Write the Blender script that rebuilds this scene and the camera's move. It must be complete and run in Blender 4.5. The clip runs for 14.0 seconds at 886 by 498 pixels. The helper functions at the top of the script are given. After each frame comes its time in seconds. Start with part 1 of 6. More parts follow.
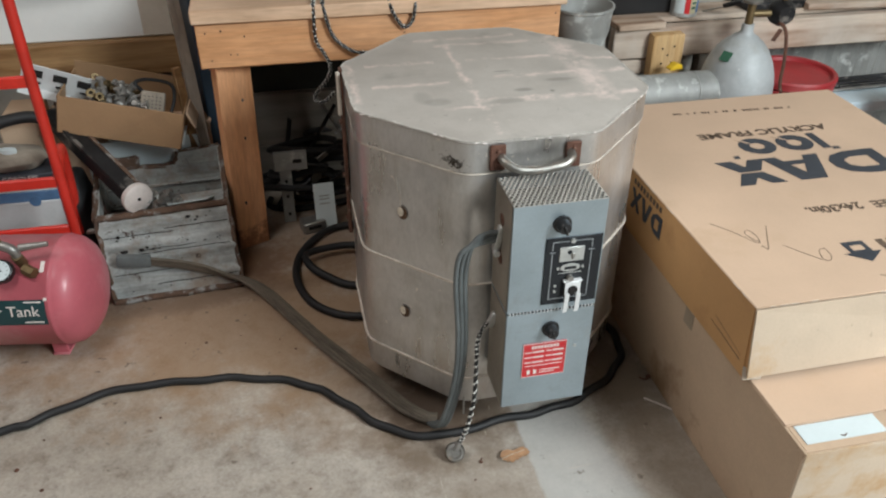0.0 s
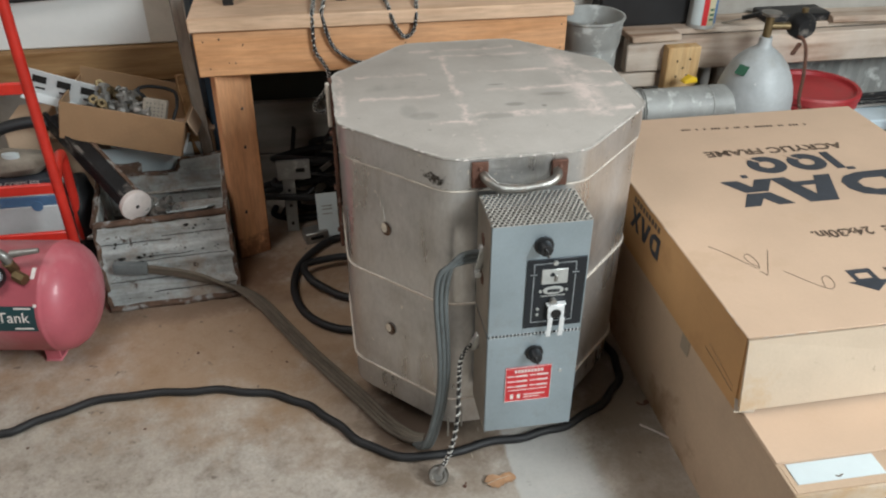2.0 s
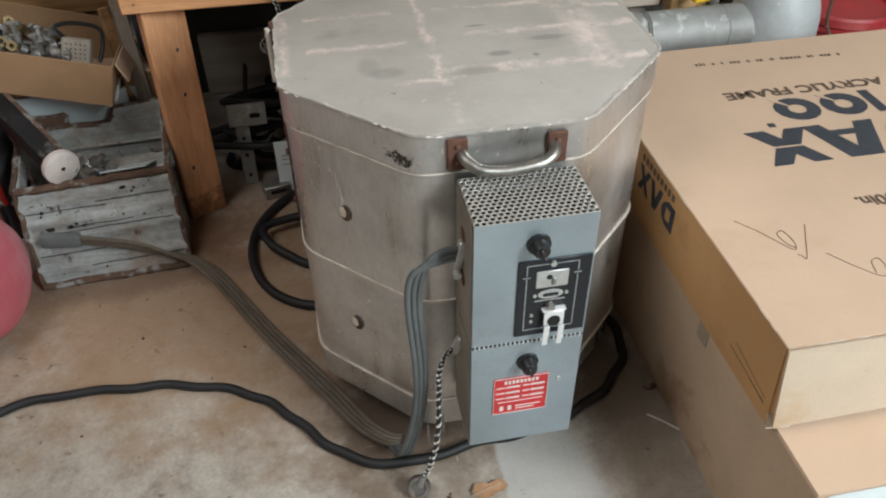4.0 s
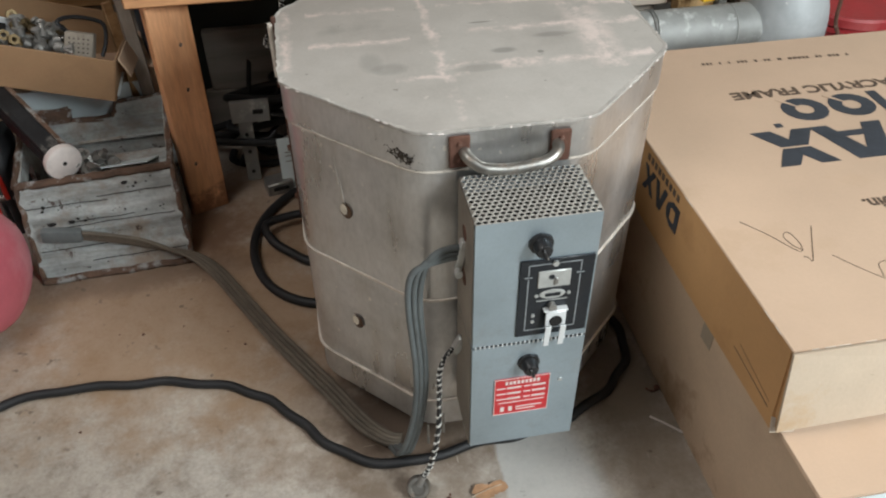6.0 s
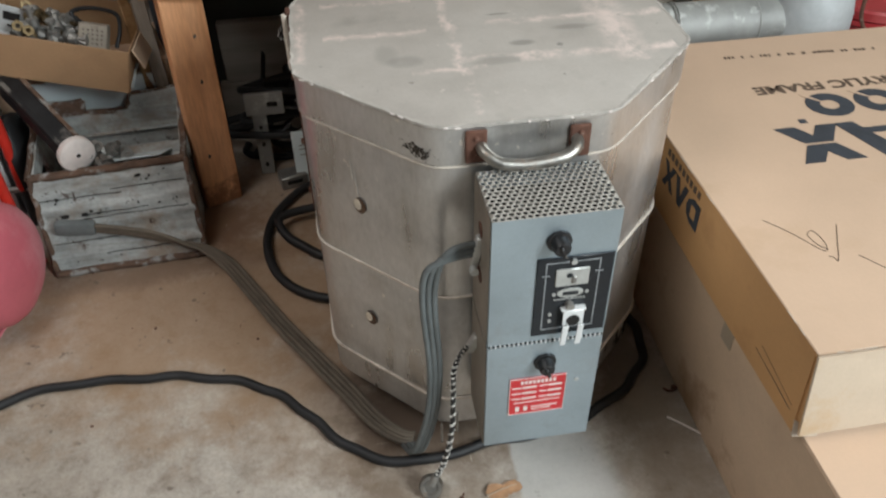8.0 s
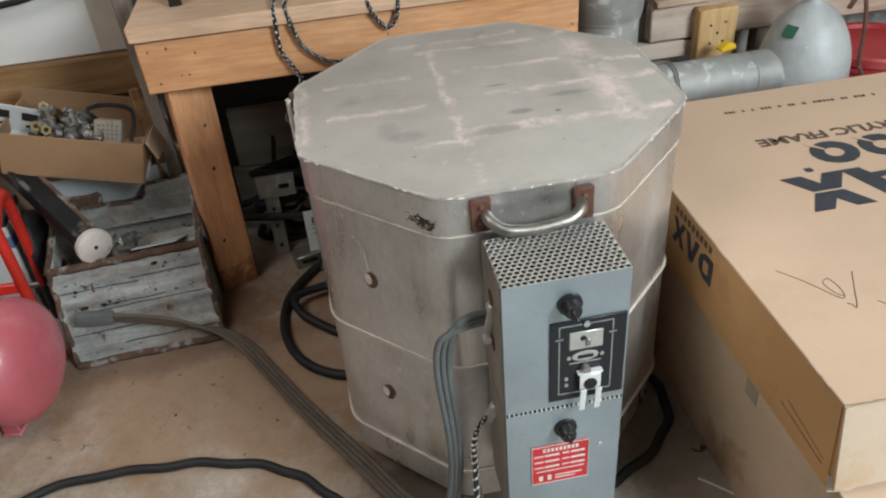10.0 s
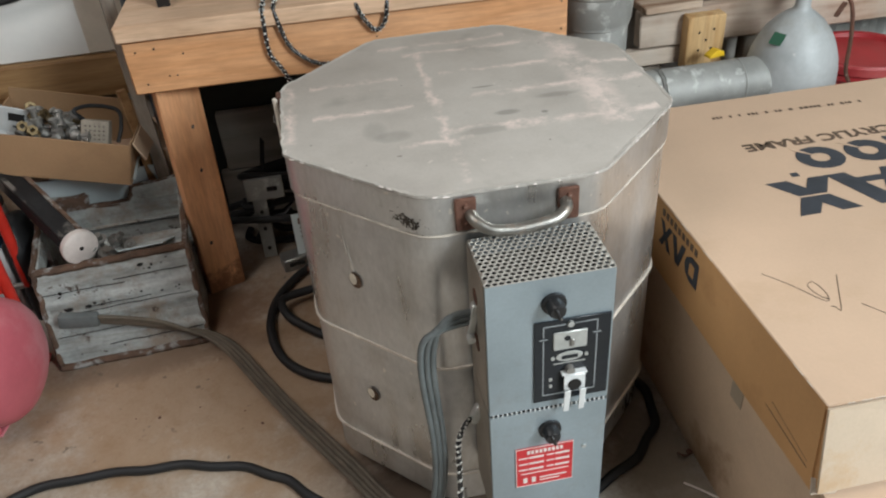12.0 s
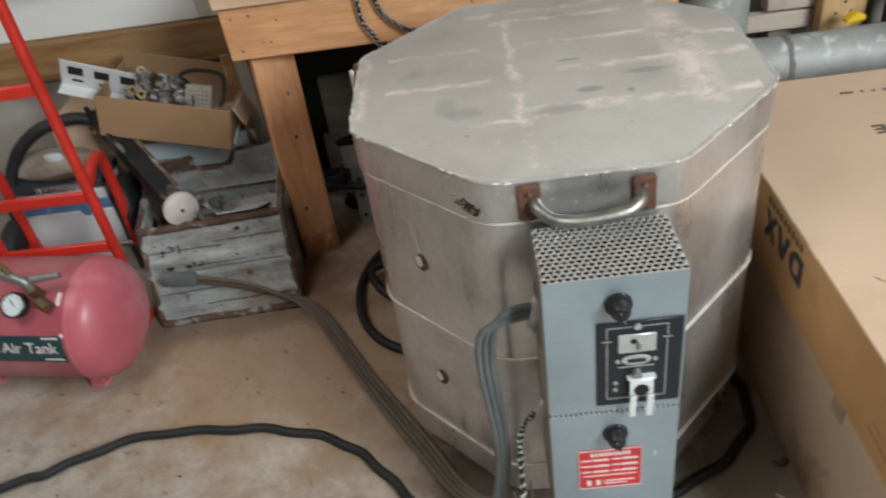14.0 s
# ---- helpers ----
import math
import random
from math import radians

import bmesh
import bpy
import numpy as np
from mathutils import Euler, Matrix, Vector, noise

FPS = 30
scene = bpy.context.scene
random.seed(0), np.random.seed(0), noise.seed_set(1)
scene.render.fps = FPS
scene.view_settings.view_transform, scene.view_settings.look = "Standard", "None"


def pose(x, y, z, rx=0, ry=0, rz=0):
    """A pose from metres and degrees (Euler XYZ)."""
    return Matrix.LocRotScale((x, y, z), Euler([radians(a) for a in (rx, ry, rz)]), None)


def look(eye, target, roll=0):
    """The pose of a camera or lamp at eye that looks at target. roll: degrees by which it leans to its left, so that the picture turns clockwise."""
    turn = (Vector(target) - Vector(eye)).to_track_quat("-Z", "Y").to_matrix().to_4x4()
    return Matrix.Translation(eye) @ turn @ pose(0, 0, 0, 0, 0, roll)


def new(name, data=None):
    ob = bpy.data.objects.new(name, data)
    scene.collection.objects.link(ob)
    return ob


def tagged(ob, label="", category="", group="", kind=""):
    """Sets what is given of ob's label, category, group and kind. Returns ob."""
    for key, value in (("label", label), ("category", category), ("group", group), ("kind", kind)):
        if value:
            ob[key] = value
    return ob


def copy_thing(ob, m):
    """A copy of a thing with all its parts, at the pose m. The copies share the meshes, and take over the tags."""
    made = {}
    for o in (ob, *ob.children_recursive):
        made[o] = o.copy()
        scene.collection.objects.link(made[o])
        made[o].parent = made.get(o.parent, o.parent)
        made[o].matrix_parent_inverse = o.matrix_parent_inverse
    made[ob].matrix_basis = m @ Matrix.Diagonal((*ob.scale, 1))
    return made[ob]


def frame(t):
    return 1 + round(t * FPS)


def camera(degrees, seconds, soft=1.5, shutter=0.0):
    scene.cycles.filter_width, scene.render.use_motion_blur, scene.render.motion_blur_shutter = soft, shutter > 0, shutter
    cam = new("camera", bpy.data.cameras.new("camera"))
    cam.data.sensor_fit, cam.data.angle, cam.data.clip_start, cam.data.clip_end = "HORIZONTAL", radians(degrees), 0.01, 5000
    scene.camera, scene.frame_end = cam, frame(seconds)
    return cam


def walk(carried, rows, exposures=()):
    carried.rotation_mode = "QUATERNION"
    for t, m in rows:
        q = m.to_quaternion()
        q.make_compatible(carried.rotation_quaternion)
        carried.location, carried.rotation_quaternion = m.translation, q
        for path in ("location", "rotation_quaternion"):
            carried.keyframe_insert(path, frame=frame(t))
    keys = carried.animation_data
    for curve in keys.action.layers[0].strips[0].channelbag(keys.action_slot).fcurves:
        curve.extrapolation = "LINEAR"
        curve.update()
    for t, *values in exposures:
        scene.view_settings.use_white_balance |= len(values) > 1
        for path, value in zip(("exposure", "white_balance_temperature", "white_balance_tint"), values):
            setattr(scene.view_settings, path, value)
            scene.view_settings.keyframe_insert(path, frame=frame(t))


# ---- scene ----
cam = camera(58.5, 14.0, soft=2.1, shutter=0.5)
PATH = [
    (0, (0.001, 0.025, 1.298), (0.36, 1.654, 0.194), 0.5),
    (0.5, (0.007, 0.031, 1.293), (0.357, 1.642, 0.162), -0.7),
    (1, (0.021, 0.029, 1.294), (0.376, 1.637, 0.159), -0.7),
    (1.5, (0.057, 0.038, 1.294), (0.397, 1.671, 0.191), -1.2),
    (2, (0.108, 0.056, 1.294), (0.379, 1.709, 0.201), 0.1),
    (2.5, (0.127, 0.141, 1.274), (0.358, 1.759, 0.121), -2.5),
    (3, (0.13, 0.243, 1.26), (0.555, 1.824, 0.111), -1.2),
    (3.5, (0.163, 0.314, 1.252), (0.517, 1.812, -0.025), -0.6),
    (3.7, (0.179, 0.341, 1.257), (0.463, 1.844, -0.032), -0.8),
    (5.8, (0.186, 0.354, 1.246), (0.444, 1.849, -0.057), -0.6),
    (6, (0.188, 0.354, 1.248), (0.45, 1.857, -0.045), -0.5),
    (6.5, (0.191, 0.349, 1.248), (0.454, 1.837, -0.063), -0.6),
    (7, (0.193, 0.359, 1.246), (0.423, 1.85, -0.067), -1.9),
    (7.5, (0.186, 0.367, 1.248), (0.445, 1.831, -0.09), -0.0),
    (8, (0.189, 0.374, 1.237), (0.415, 1.872, -0.068), -0.9),
    (8.2, (0.189, 0.376, 1.237), (0.418, 1.903, -0.033), -1.7),
    (10.3, (0.21, 0.366, 1.238), (0.421, 1.993, 0.093), -5.8),
    (10.5, (0.213, 0.36, 1.246), (0.483, 1.986, 0.114), -5.2),
    (11, (0.201, 0.353, 1.238), (0.384, 1.988, 0.1), -6.8),
    (11.5, (0.206, 0.362, 1.23), (0.431, 1.985, 0.083), -3.2),
    (12, (0.212, 0.363, 1.224), (0.434, 1.986, 0.078), -4.4),
    (12.5, (0.225, 0.366, 1.212), (0.396, 1.948, 0.0), -6.0),
    (13, (0.25, 0.387, 1.209), (0.315, 1.94, -0.05), -7.1),
    (13.5, (0.295, 0.397, 1.206), (0.309, 1.977, -0.019), -3.6),
    (14, (0.308, 0.422, 1.215), (0.193, 2.016, 0.012), -9.0),
]
walk(cam, [(t, look(eye, target, roll)) for t, eye, target, roll in PATH])

# ---- world and light ----
world = bpy.data.worlds.new("world")
scene.world = world
world.use_nodes = True
wn = world.node_tree
sky = wn.nodes.new("ShaderNodeTexSky")
sky.sky_type = "NISHITA"
sky.sun_disc = False
sky.sun_elevation = radians(52)
sky.sun_rotation = radians(45)
wn.links.new(sky.outputs[0], wn.nodes["Background"].inputs[0])
wn.nodes["Background"].inputs[1].default_value = 0.05

sun = new("sun", bpy.data.lights.new("sun", "SUN"))
sun.data.energy, sun.data.angle, sun.data.color = 0.6, radians(12), (1.0, 0.96, 0.90)
sun.matrix_world = look((5.5, 5.5, 10), (0, 0, 0))

# area lamp standing in for daylight through an assumed, unseen door
door_light = new("door_light", bpy.data.lights.new("door_light", "AREA"))
door_light.data.shape, door_light.data.size, door_light.data.size_y = "RECTANGLE", 1.1, 1.2
door_light.data.energy, door_light.data.color = 127.0, (0.90, 0.975, 1.0)
door_light.matrix_world = look((2.18, -0.78, 2.10), (0.95, 0.95, 0.2))

# added overhead fill lamp, set in an unseen opening of the ceiling
overhead_fill = new("overhead_fill", bpy.data.lights.new("overhead_fill", "AREA"))
overhead_fill.data.shape, overhead_fill.data.size, overhead_fill.data.size_y = "RECTANGLE", 1.3, 1.2
overhead_fill.data.energy, overhead_fill.data.color = 33.0, (1.0, 0.97, 0.94)
overhead_fill.matrix_world = look((-1.15, 0.60, 2.93), (-1.15, 0.601, 0.0))


# ---- shape helpers ----
def thing(name, label, category, m=None, group="", kind=""):
    ob = new(name)
    ob.empty_display_size = 0.05
    if m is not None:
        ob.matrix_basis = m
    return tagged(ob, label, category, group, kind)


def mesh_of(name, bm, material, angle=38):
    me = bpy.data.meshes.new(name)
    bmesh.ops.recalc_face_normals(bm, faces=bm.faces[:])
    bm.to_mesh(me)
    bm.free()
    for p in me.polygons:
        p.use_smooth = True
    me.set_sharp_from_angle(angle=radians(angle))
    me.materials.append(material)
    return me


def part(name, bm, material, parent=None, label="", m=None, angle=38):
    ob = new(name, mesh_of(name, bm, material, angle))
    if parent is not None:
        ob.parent = parent
    if m is not None:
        ob.matrix_basis = m
    if label:
        ob["label"] = label
    return ob


def box(c, s, bev=0.0, m=None, bm=None, seg=1):
    bm = bm or bmesh.new()
    mat = Matrix.Translation(c) @ (m or Matrix()) @ Matrix.Diagonal((*s, 1))
    made = bmesh.ops.create_cube(bm, size=1, matrix=mat)["verts"]
    if bev:
        edges = list({e for v in made for e in v.link_edges})
        bmesh.ops.bevel(bm, geom=edges, offset=bev, segments=seg, profile=0.6, affect="EDGES", clamp_overlap=True)
    return bm


def beam_between(p0, p1, w, h, bm=None, bev=0.0):
    """A square bar from p0 to p1."""
    p0, p1 = Vector(p0), Vector(p1)
    d = p1 - p0
    turn = d.to_track_quat("Z", "Y").to_matrix().to_4x4()
    return box((p0 + p1) / 2, (w, h, d.length), bev, turn, bm)


def rod(p0, p1, r0, r1=None, seg=20, bm=None):
    bm = bm or bmesh.new()
    p0, p1 = Vector(p0), Vector(p1)
    d = p1 - p0
    turn = d.to_track_quat("Z", "Y").to_matrix().to_4x4()
    bmesh.ops.create_cone(bm, cap_ends=True, segments=seg, radius1=r0, radius2=r0 if r1 is None else r1, depth=d.length,
                          matrix=Matrix.Translation((p0 + p1) / 2) @ turn)
    return bm


def lathe(profile, seg=36, m=None, bm=None):
    """Turns (radius, height) pairs about z; closed where a radius is 0."""
    bm = bm or bmesh.new()
    m = m or Matrix()
    rings = []
    for r, z in profile:
        if r < 1e-6:
            rings.append([bm.verts.new(m @ Vector((0, 0, z)))])
        else:
            rings.append([bm.verts.new(m @ Vector((r * math.cos(2 * math.pi * k / seg), r * math.sin(2 * math.pi * k / seg), z))) for k in range(seg)])
    for a, b in zip(rings, rings[1:]):
        for k in range(seg):
            j = (k + 1) % seg
            if len(a) == 1 and len(b) > 1:
                bm.faces.new((a[0], b[k], b[j]))
            elif len(b) == 1 and len(a) > 1:
                bm.faces.new((a[k], a[j], b[0]))
            elif len(a) > 1:
                bm.faces.new((a[k], a[j], b[j], b[k]))
    return bm


def prism(points, z0, z1, bev=0.0, m=None, bm=None):
    bm = bm or bmesh.new()
    m = m or Matrix()
    low = [bm.verts.new(m @ Vector((x, y, z0))) for x, y in points]
    high = [bm.verts.new(m @ Vector((x, y, z1))) for x, y in points]
    n = len(points)
    faces = [bm.faces.new(low[::-1]), bm.faces.new(high)]
    for k in range(n):
        faces.append(bm.faces.new((low[k], low[(k + 1) % n], high[(k + 1) % n], high[k])))
    if bev:
        edges = list({e for fc in faces for e in fc.edges})
        bmesh.ops.bevel(bm, geom=edges, offset=bev, segments=2, profile=0.6, affect="EDGES", clamp_overlap=True)
    return bm


def shell(outer, inner, z0, z1, bm=None):
    """A ring wall between two outlines of as many points."""
    bm = bm or bmesh.new()
    n = len(outer)
    v = [[bm.verts.new((x, y, z)) for x, y in ring] for ring in (outer, inner) for z in (z0, z1)]
    ol, oh, il, ih = v
    for k in range(n):
        j = (k + 1) % n
        bm.faces.new((ol[k], ol[j], oh[j], oh[k]))
        bm.faces.new((il[j], il[k], ih[k], ih[j]))
        bm.faces.new((oh[k], oh[j], ih[j], ih[k]))
        bm.faces.new((ol[j], ol[k], il[k], il[j]))
    return bm


def flow(points, step=5):
    """A smooth line through the points."""
    p = [Vector(q) for q in points]
    p = [p[0] * 2 - p[1]] + p + [p[-1] * 2 - p[-2]]
    out = []
    for a, b, c, d in zip(p, p[1:], p[2:], p[3:]):
        for k in range(step):
            t = k / step
            out.append(0.5 * (2 * b + (c - a) * t + (2 * a - 5 * b + 4 * c - d) * t * t + (3 * b - a - 3 * c + d) * t ** 3))
    return out + [p[-2]]


def tube(points, r, seg=8, step=5, bm=None, flat=1.0):
    """A round (or flattened) cord along a smooth line."""
    bm = bm or bmesh.new()
    line = flow(points, step) if step else [Vector(q) for q in points]
    side, rings = None, []
    for k, q in enumerate(line):
        way = (line[min(k + 1, len(line) - 1)] - line[max(k - 1, 0)]).normalized()
        if side is None:
            side = way.orthogonal().normalized() if abs(way.z) > 0.9 else way.cross(Vector((0, 0, 1))).normalized()
        side = (side - way * side.dot(way)).normalized()
        up = way.cross(side)
        rings.append([bm.verts.new(q + side * math.cos(a) * r + up * math.sin(a) * r * flat) for a in (2 * math.pi * n / seg for n in range(seg))])
    for a, b in zip(rings, rings[1:]):
        for k in range(seg):
            bm.faces.new((a[k], a[(k + 1) % seg], b[(k + 1) % seg], b[k]))
    bm.faces.new(rings[0][::-1])
    bm.faces.new(rings[-1])
    return bm


def slab(quad, thick, bm=None):
    """A board with four given corners on one face and a thickness along its normal."""
    bm = bm or bmesh.new()
    q = [Vector(p) for p in quad]
    n = (q[1] - q[0]).cross(q[3] - q[0]).normalized() * thick
    lo, hi = [bm.verts.new(p) for p in q], [bm.verts.new(p - n) for p in q]
    bm.faces.new(lo)
    bm.faces.new(hi[::-1])
    for k in range(4):
        bm.faces.new((lo[k], hi[k], hi[(k + 1) % 4], lo[(k + 1) % 4]))
    return bm


def strand_cord(points, r, parent, dark, pale, turns=60):
    """A cord with a two-coloured braid: a dark core and pale strands wound round it."""
    line = flow(points, 14)
    part("core", tube(line, r, 8, 0), dark, parent)
    for k in range(1):
        pts = []
        for i, q in enumerate(line):
            way = (line[min(i + 1, len(line) - 1)] - line[max(i - 1, 0)]).normalized()
            side = way.cross(Vector((0.3, 0.2, 1))).normalized()
            up = way.cross(side)
            a = 2 * math.pi * turns * i / len(line) + k * math.pi
            pts.append(q + (side * math.cos(a) + up * math.sin(a)) * r * 0.75)
        part("strand", tube(pts, r * 0.72, 5, 0), pale, parent)


def writing(text, size, m, material, parent, name="lettering", label="", bold=0.0):
    """Flat lettering on a surface, facing the local z of m."""
    cu = bpy.data.curves.new(name, "FONT")
    cu.body, cu.size, cu.extrude, cu.offset = text, size, 0.0003, bold
    cu.align_x, cu.align_y = "CENTER", "CENTER"
    tmp = bpy.data.objects.new("tmp", cu)
    scene.collection.objects.link(tmp)
    bpy.context.view_layer.update()
    me = bpy.data.meshes.new_from_object(tmp.evaluated_get(bpy.context.evaluated_depsgraph_get()))
    bpy.data.objects.remove(tmp)
    me.name = name
    me.materials.clear()
    me.materials.append(material)
    ob = new(name, me)
    ob.parent = parent
    ob.matrix_basis = m
    if label:
        ob["label"] = label
    return ob


# ---- materials ----
def nodes_of(name):
    m = bpy.data.materials.new(name)
    m.use_nodes = True
    return m, m.node_tree, m.node_tree.nodes["Principled BSDF"]


def put(nt, kind, values=(), operation=""):
    n = nt.nodes.new(kind)
    if operation:
        n.operation = operation
    for key, v in values:
        if hasattr(v, "is_linked"):
            nt.links.new(v, n.inputs[key])
        else:
            n.inputs[key].default_value = v
    return n


def place(nt, stretch=(1, 1, 1)):
    co = nt.nodes.new("ShaderNodeTexCoord").outputs["Object"]
    rnd = nt.nodes.new("ShaderNodeObjectInfo").outputs["Random"]
    off = put(nt, "ShaderNodeMath", ((0, rnd), (1, 37.0)), operation="MULTIPLY").outputs[0]
    both = put(nt, "ShaderNodeVectorMath", ((0, co), (1, off)), operation="ADD").outputs[0]
    return put(nt, "ShaderNodeMapping", (("Vector", both), ("Scale", stretch))).outputs[0]


def noise_of(nt, co, scale, detail=5.0, rough=0.6):
    return put(nt, "ShaderNodeTexNoise", (("Vector", co), ("Scale", scale), ("Detail", detail), ("Roughness", rough))).outputs["Fac"]


def ramp(nt, fac, stops):
    r = put(nt, "ShaderNodeValToRGB", ((0, fac),))
    e = r.color_ramp.elements
    while len(e) < len(stops):
        e.new(0.5)
    for k, (p, c) in enumerate(stops):
        e[k].position, e[k].color = p, (*c, 1) if len(c) == 3 else c
    return r.outputs[0]


def blend(nt, fac, a, b, how="MIX"):
    n = nt.nodes.new("ShaderNodeMix")
    n.data_type, n.blend_type = "RGBA", how
    for sock, v in ((n.inputs[0], fac), (n.inputs[6], a), (n.inputs[7], b)):
        if hasattr(v, "is_linked"):
            nt.links.new(v, sock)
        elif sock == n.inputs[0]:
            sock.default_value = v
        else:
            sock.default_value = (*v, 1)
    return n.outputs[2]


def shade(c, k):
    return tuple(min(1.0, v * k) for v in c)


def surface(name, colour, rough=0.6, metal=0.0, var=0.2, scale=6.0, fine=90.0, bump=0.15, stretch=(1, 1, 1), stain=None, stain_at=0.58, stain_scale=9.0,
            stain_soft=0.08, speck=None, speck_at=0.7, speck_scale=60.0, coat=0.0):
    """A worn surface: broad and fine changes of colour, one kind of stain, one of specks, and fine relief."""
    m, nt, b = nodes_of(name)
    co = place(nt, stretch)
    broad, grain = noise_of(nt, co, scale), noise_of(nt, co, fine, 3.0)
    col = ramp(nt, broad, ((0.3, shade(colour, 1 - var)), (0.7, shade(colour, 1 + var))))
    col = blend(nt, 1.0, col, ramp(nt, grain, ((0.25, (1 - var * 0.5,) * 3), (0.75, (1.0,) * 3))), "MULTIPLY")
    rgh = put(nt, "ShaderNodeMapRange", (("Value", broad), ("To Min", max(0.05, rough - 0.1)), ("To Max", min(1, rough + 0.12)))).outputs[0]
    met = metal
    if stain:
        spot = ramp(nt, noise_of(nt, co, stain_scale, 7.0, 0.65), ((stain_at, (0, 0, 0)), (min(1, stain_at + stain_soft), (1, 1, 1))))
        col = blend(nt, spot, col, stain)
        if metal:
            met = put(nt, "ShaderNodeMath", ((0, spot), (1, -metal)), operation="MULTIPLY").outputs[0]
            met = put(nt, "ShaderNodeMath", ((0, met), (1, metal)), operation="ADD").outputs[0]
    if speck:
        dots = ramp(nt, noise_of(nt, co, speck_scale, 4.0, 0.7), ((speck_at, (0, 0, 0)), (min(1, speck_at + 0.04), (1, 1, 1))))
        col = blend(nt, dots, col, speck)
    nt.links.new(col, b.inputs["Base Color"])
    nt.links.new(rgh, b.inputs["Roughness"])
    if hasattr(met, "is_linked"):
        nt.links.new(met, b.inputs["Metallic"])
    else:
        b.inputs["Metallic"].default_value = met
    b.inputs["Coat Weight"].default_value = coat
    if bump:
        h = put(nt, "ShaderNodeMath", ((0, grain), (1, broad)), operation="ADD").outputs[0]
        bp = put(nt, "ShaderNodeBump", (("Height", h), ("Strength", bump), ("Distance", 0.004)))
        nt.links.new(bp.outputs[0], b.inputs["Normal"])
    return m


def timber(name, pale, dark, axis="X", rough=0.65, rings=9.0, knots=True, bump=0.2, grey=None, foot=None):
    """Sawn wood with its grain along one axis, with knots and dirt."""
    m, nt, b = nodes_of(name)
    squeeze = {"X": (0.09, 1, 1), "Y": (1, 0.09, 1), "Z": (1, 1, 0.09)}[axis]
    co, plain = place(nt, squeeze), place(nt)
    warp = noise_of(nt, co, rings, 3.0)
    lines = put(nt, "ShaderNodeMath", ((0, warp), (1, 9.0)), operation="MULTIPLY").outputs[0]
    lines = put(nt, "ShaderNodeMath", ((0, lines), (1, 1.0)), operation="PINGPONG").outputs[0]
    col = ramp(nt, lines, ((0.0, dark), (0.35, tuple((p + d) / 2 for p, d in zip(pale, dark))), (0.8, pale)))
    fibre = noise_of(nt, co, 160.0, 3.0)
    col = blend(nt, 1.0, col, ramp(nt, fibre, ((0.3, (0.78, 0.76, 0.74)), (0.65, (1, 1, 1)))), "MULTIPLY")
    col = blend(nt, 0.6, col, ramp(nt, noise_of(nt, plain, 5.0, 5.0), ((0.35, (0.72, 0.68, 0.62)), (0.65, (1.08, 1.05, 1.0)))), "MULTIPLY")
    if knots:
        cell = put(nt, "ShaderNodeTexVoronoi", (("Vector", place(nt, tuple(0.35 if v < 1 else 1 for v in squeeze))), ("Scale", 5.5))).outputs["Distance"]
        spot = ramp(nt, cell, ((0.03, (0.8,) * 3), (0.09, (0, 0, 0))))
        col = blend(nt, spot, col, shade(dark, 0.35))
    if grey:
        col = blend(nt, ramp(nt, noise_of(nt, plain, 4.0, 6.0), ((0.35, (0, 0, 0)), (0.7, (0.9,) * 3))), col, grey)
    if foot:
        # splashed and rusted end, ragged, with a few brown marks above it
        rag = noise_of(nt, plain, 22.0, 7.0, 0.7)
        level = put(nt, "ShaderNodeSeparateXYZ", ((0, nt.nodes.new("ShaderNodeTexCoord").outputs["Object"]),)).outputs[2]
        splash = span(nt, calc(nt, "SUBTRACT", level, calc(nt, "MULTIPLY", calc(nt, "SUBTRACT", rag, 0.5), 0.32)), 0.075, 0.03, 0.85)
        col = blend(nt, splash, col, foot)
        mark = ramp(nt, noise_of(nt, plain, 15.0, 5.0, 0.7), ((0.66, (0, 0, 0)), (0.72, (0.6,) * 3)))
        col = blend(nt, mark, col, shade(foot, 2.0))
    nt.links.new(col, b.inputs["Base Color"])
    b.inputs["Roughness"].default_value = rough
    bp = put(nt, "ShaderNodeBump", (("Height", fibre), ("Strength", bump), ("Distance", 0.003)))
    nt.links.new(bp.outputs[0], b.inputs["Normal"])
    return m


def calc(nt, op, p, q=0.0):
    return put(nt, "ShaderNodeMath", ((0, p), (1, q)), operation=op).outputs[0]


def span(nt, value, lo, hi, top=1.0):
    return put(nt, "ShaderNodeMapRange", (("Value", value), ("From Min", lo), ("From Max", hi), ("To Min", 0.0), ("To Max", top))).outputs[0]


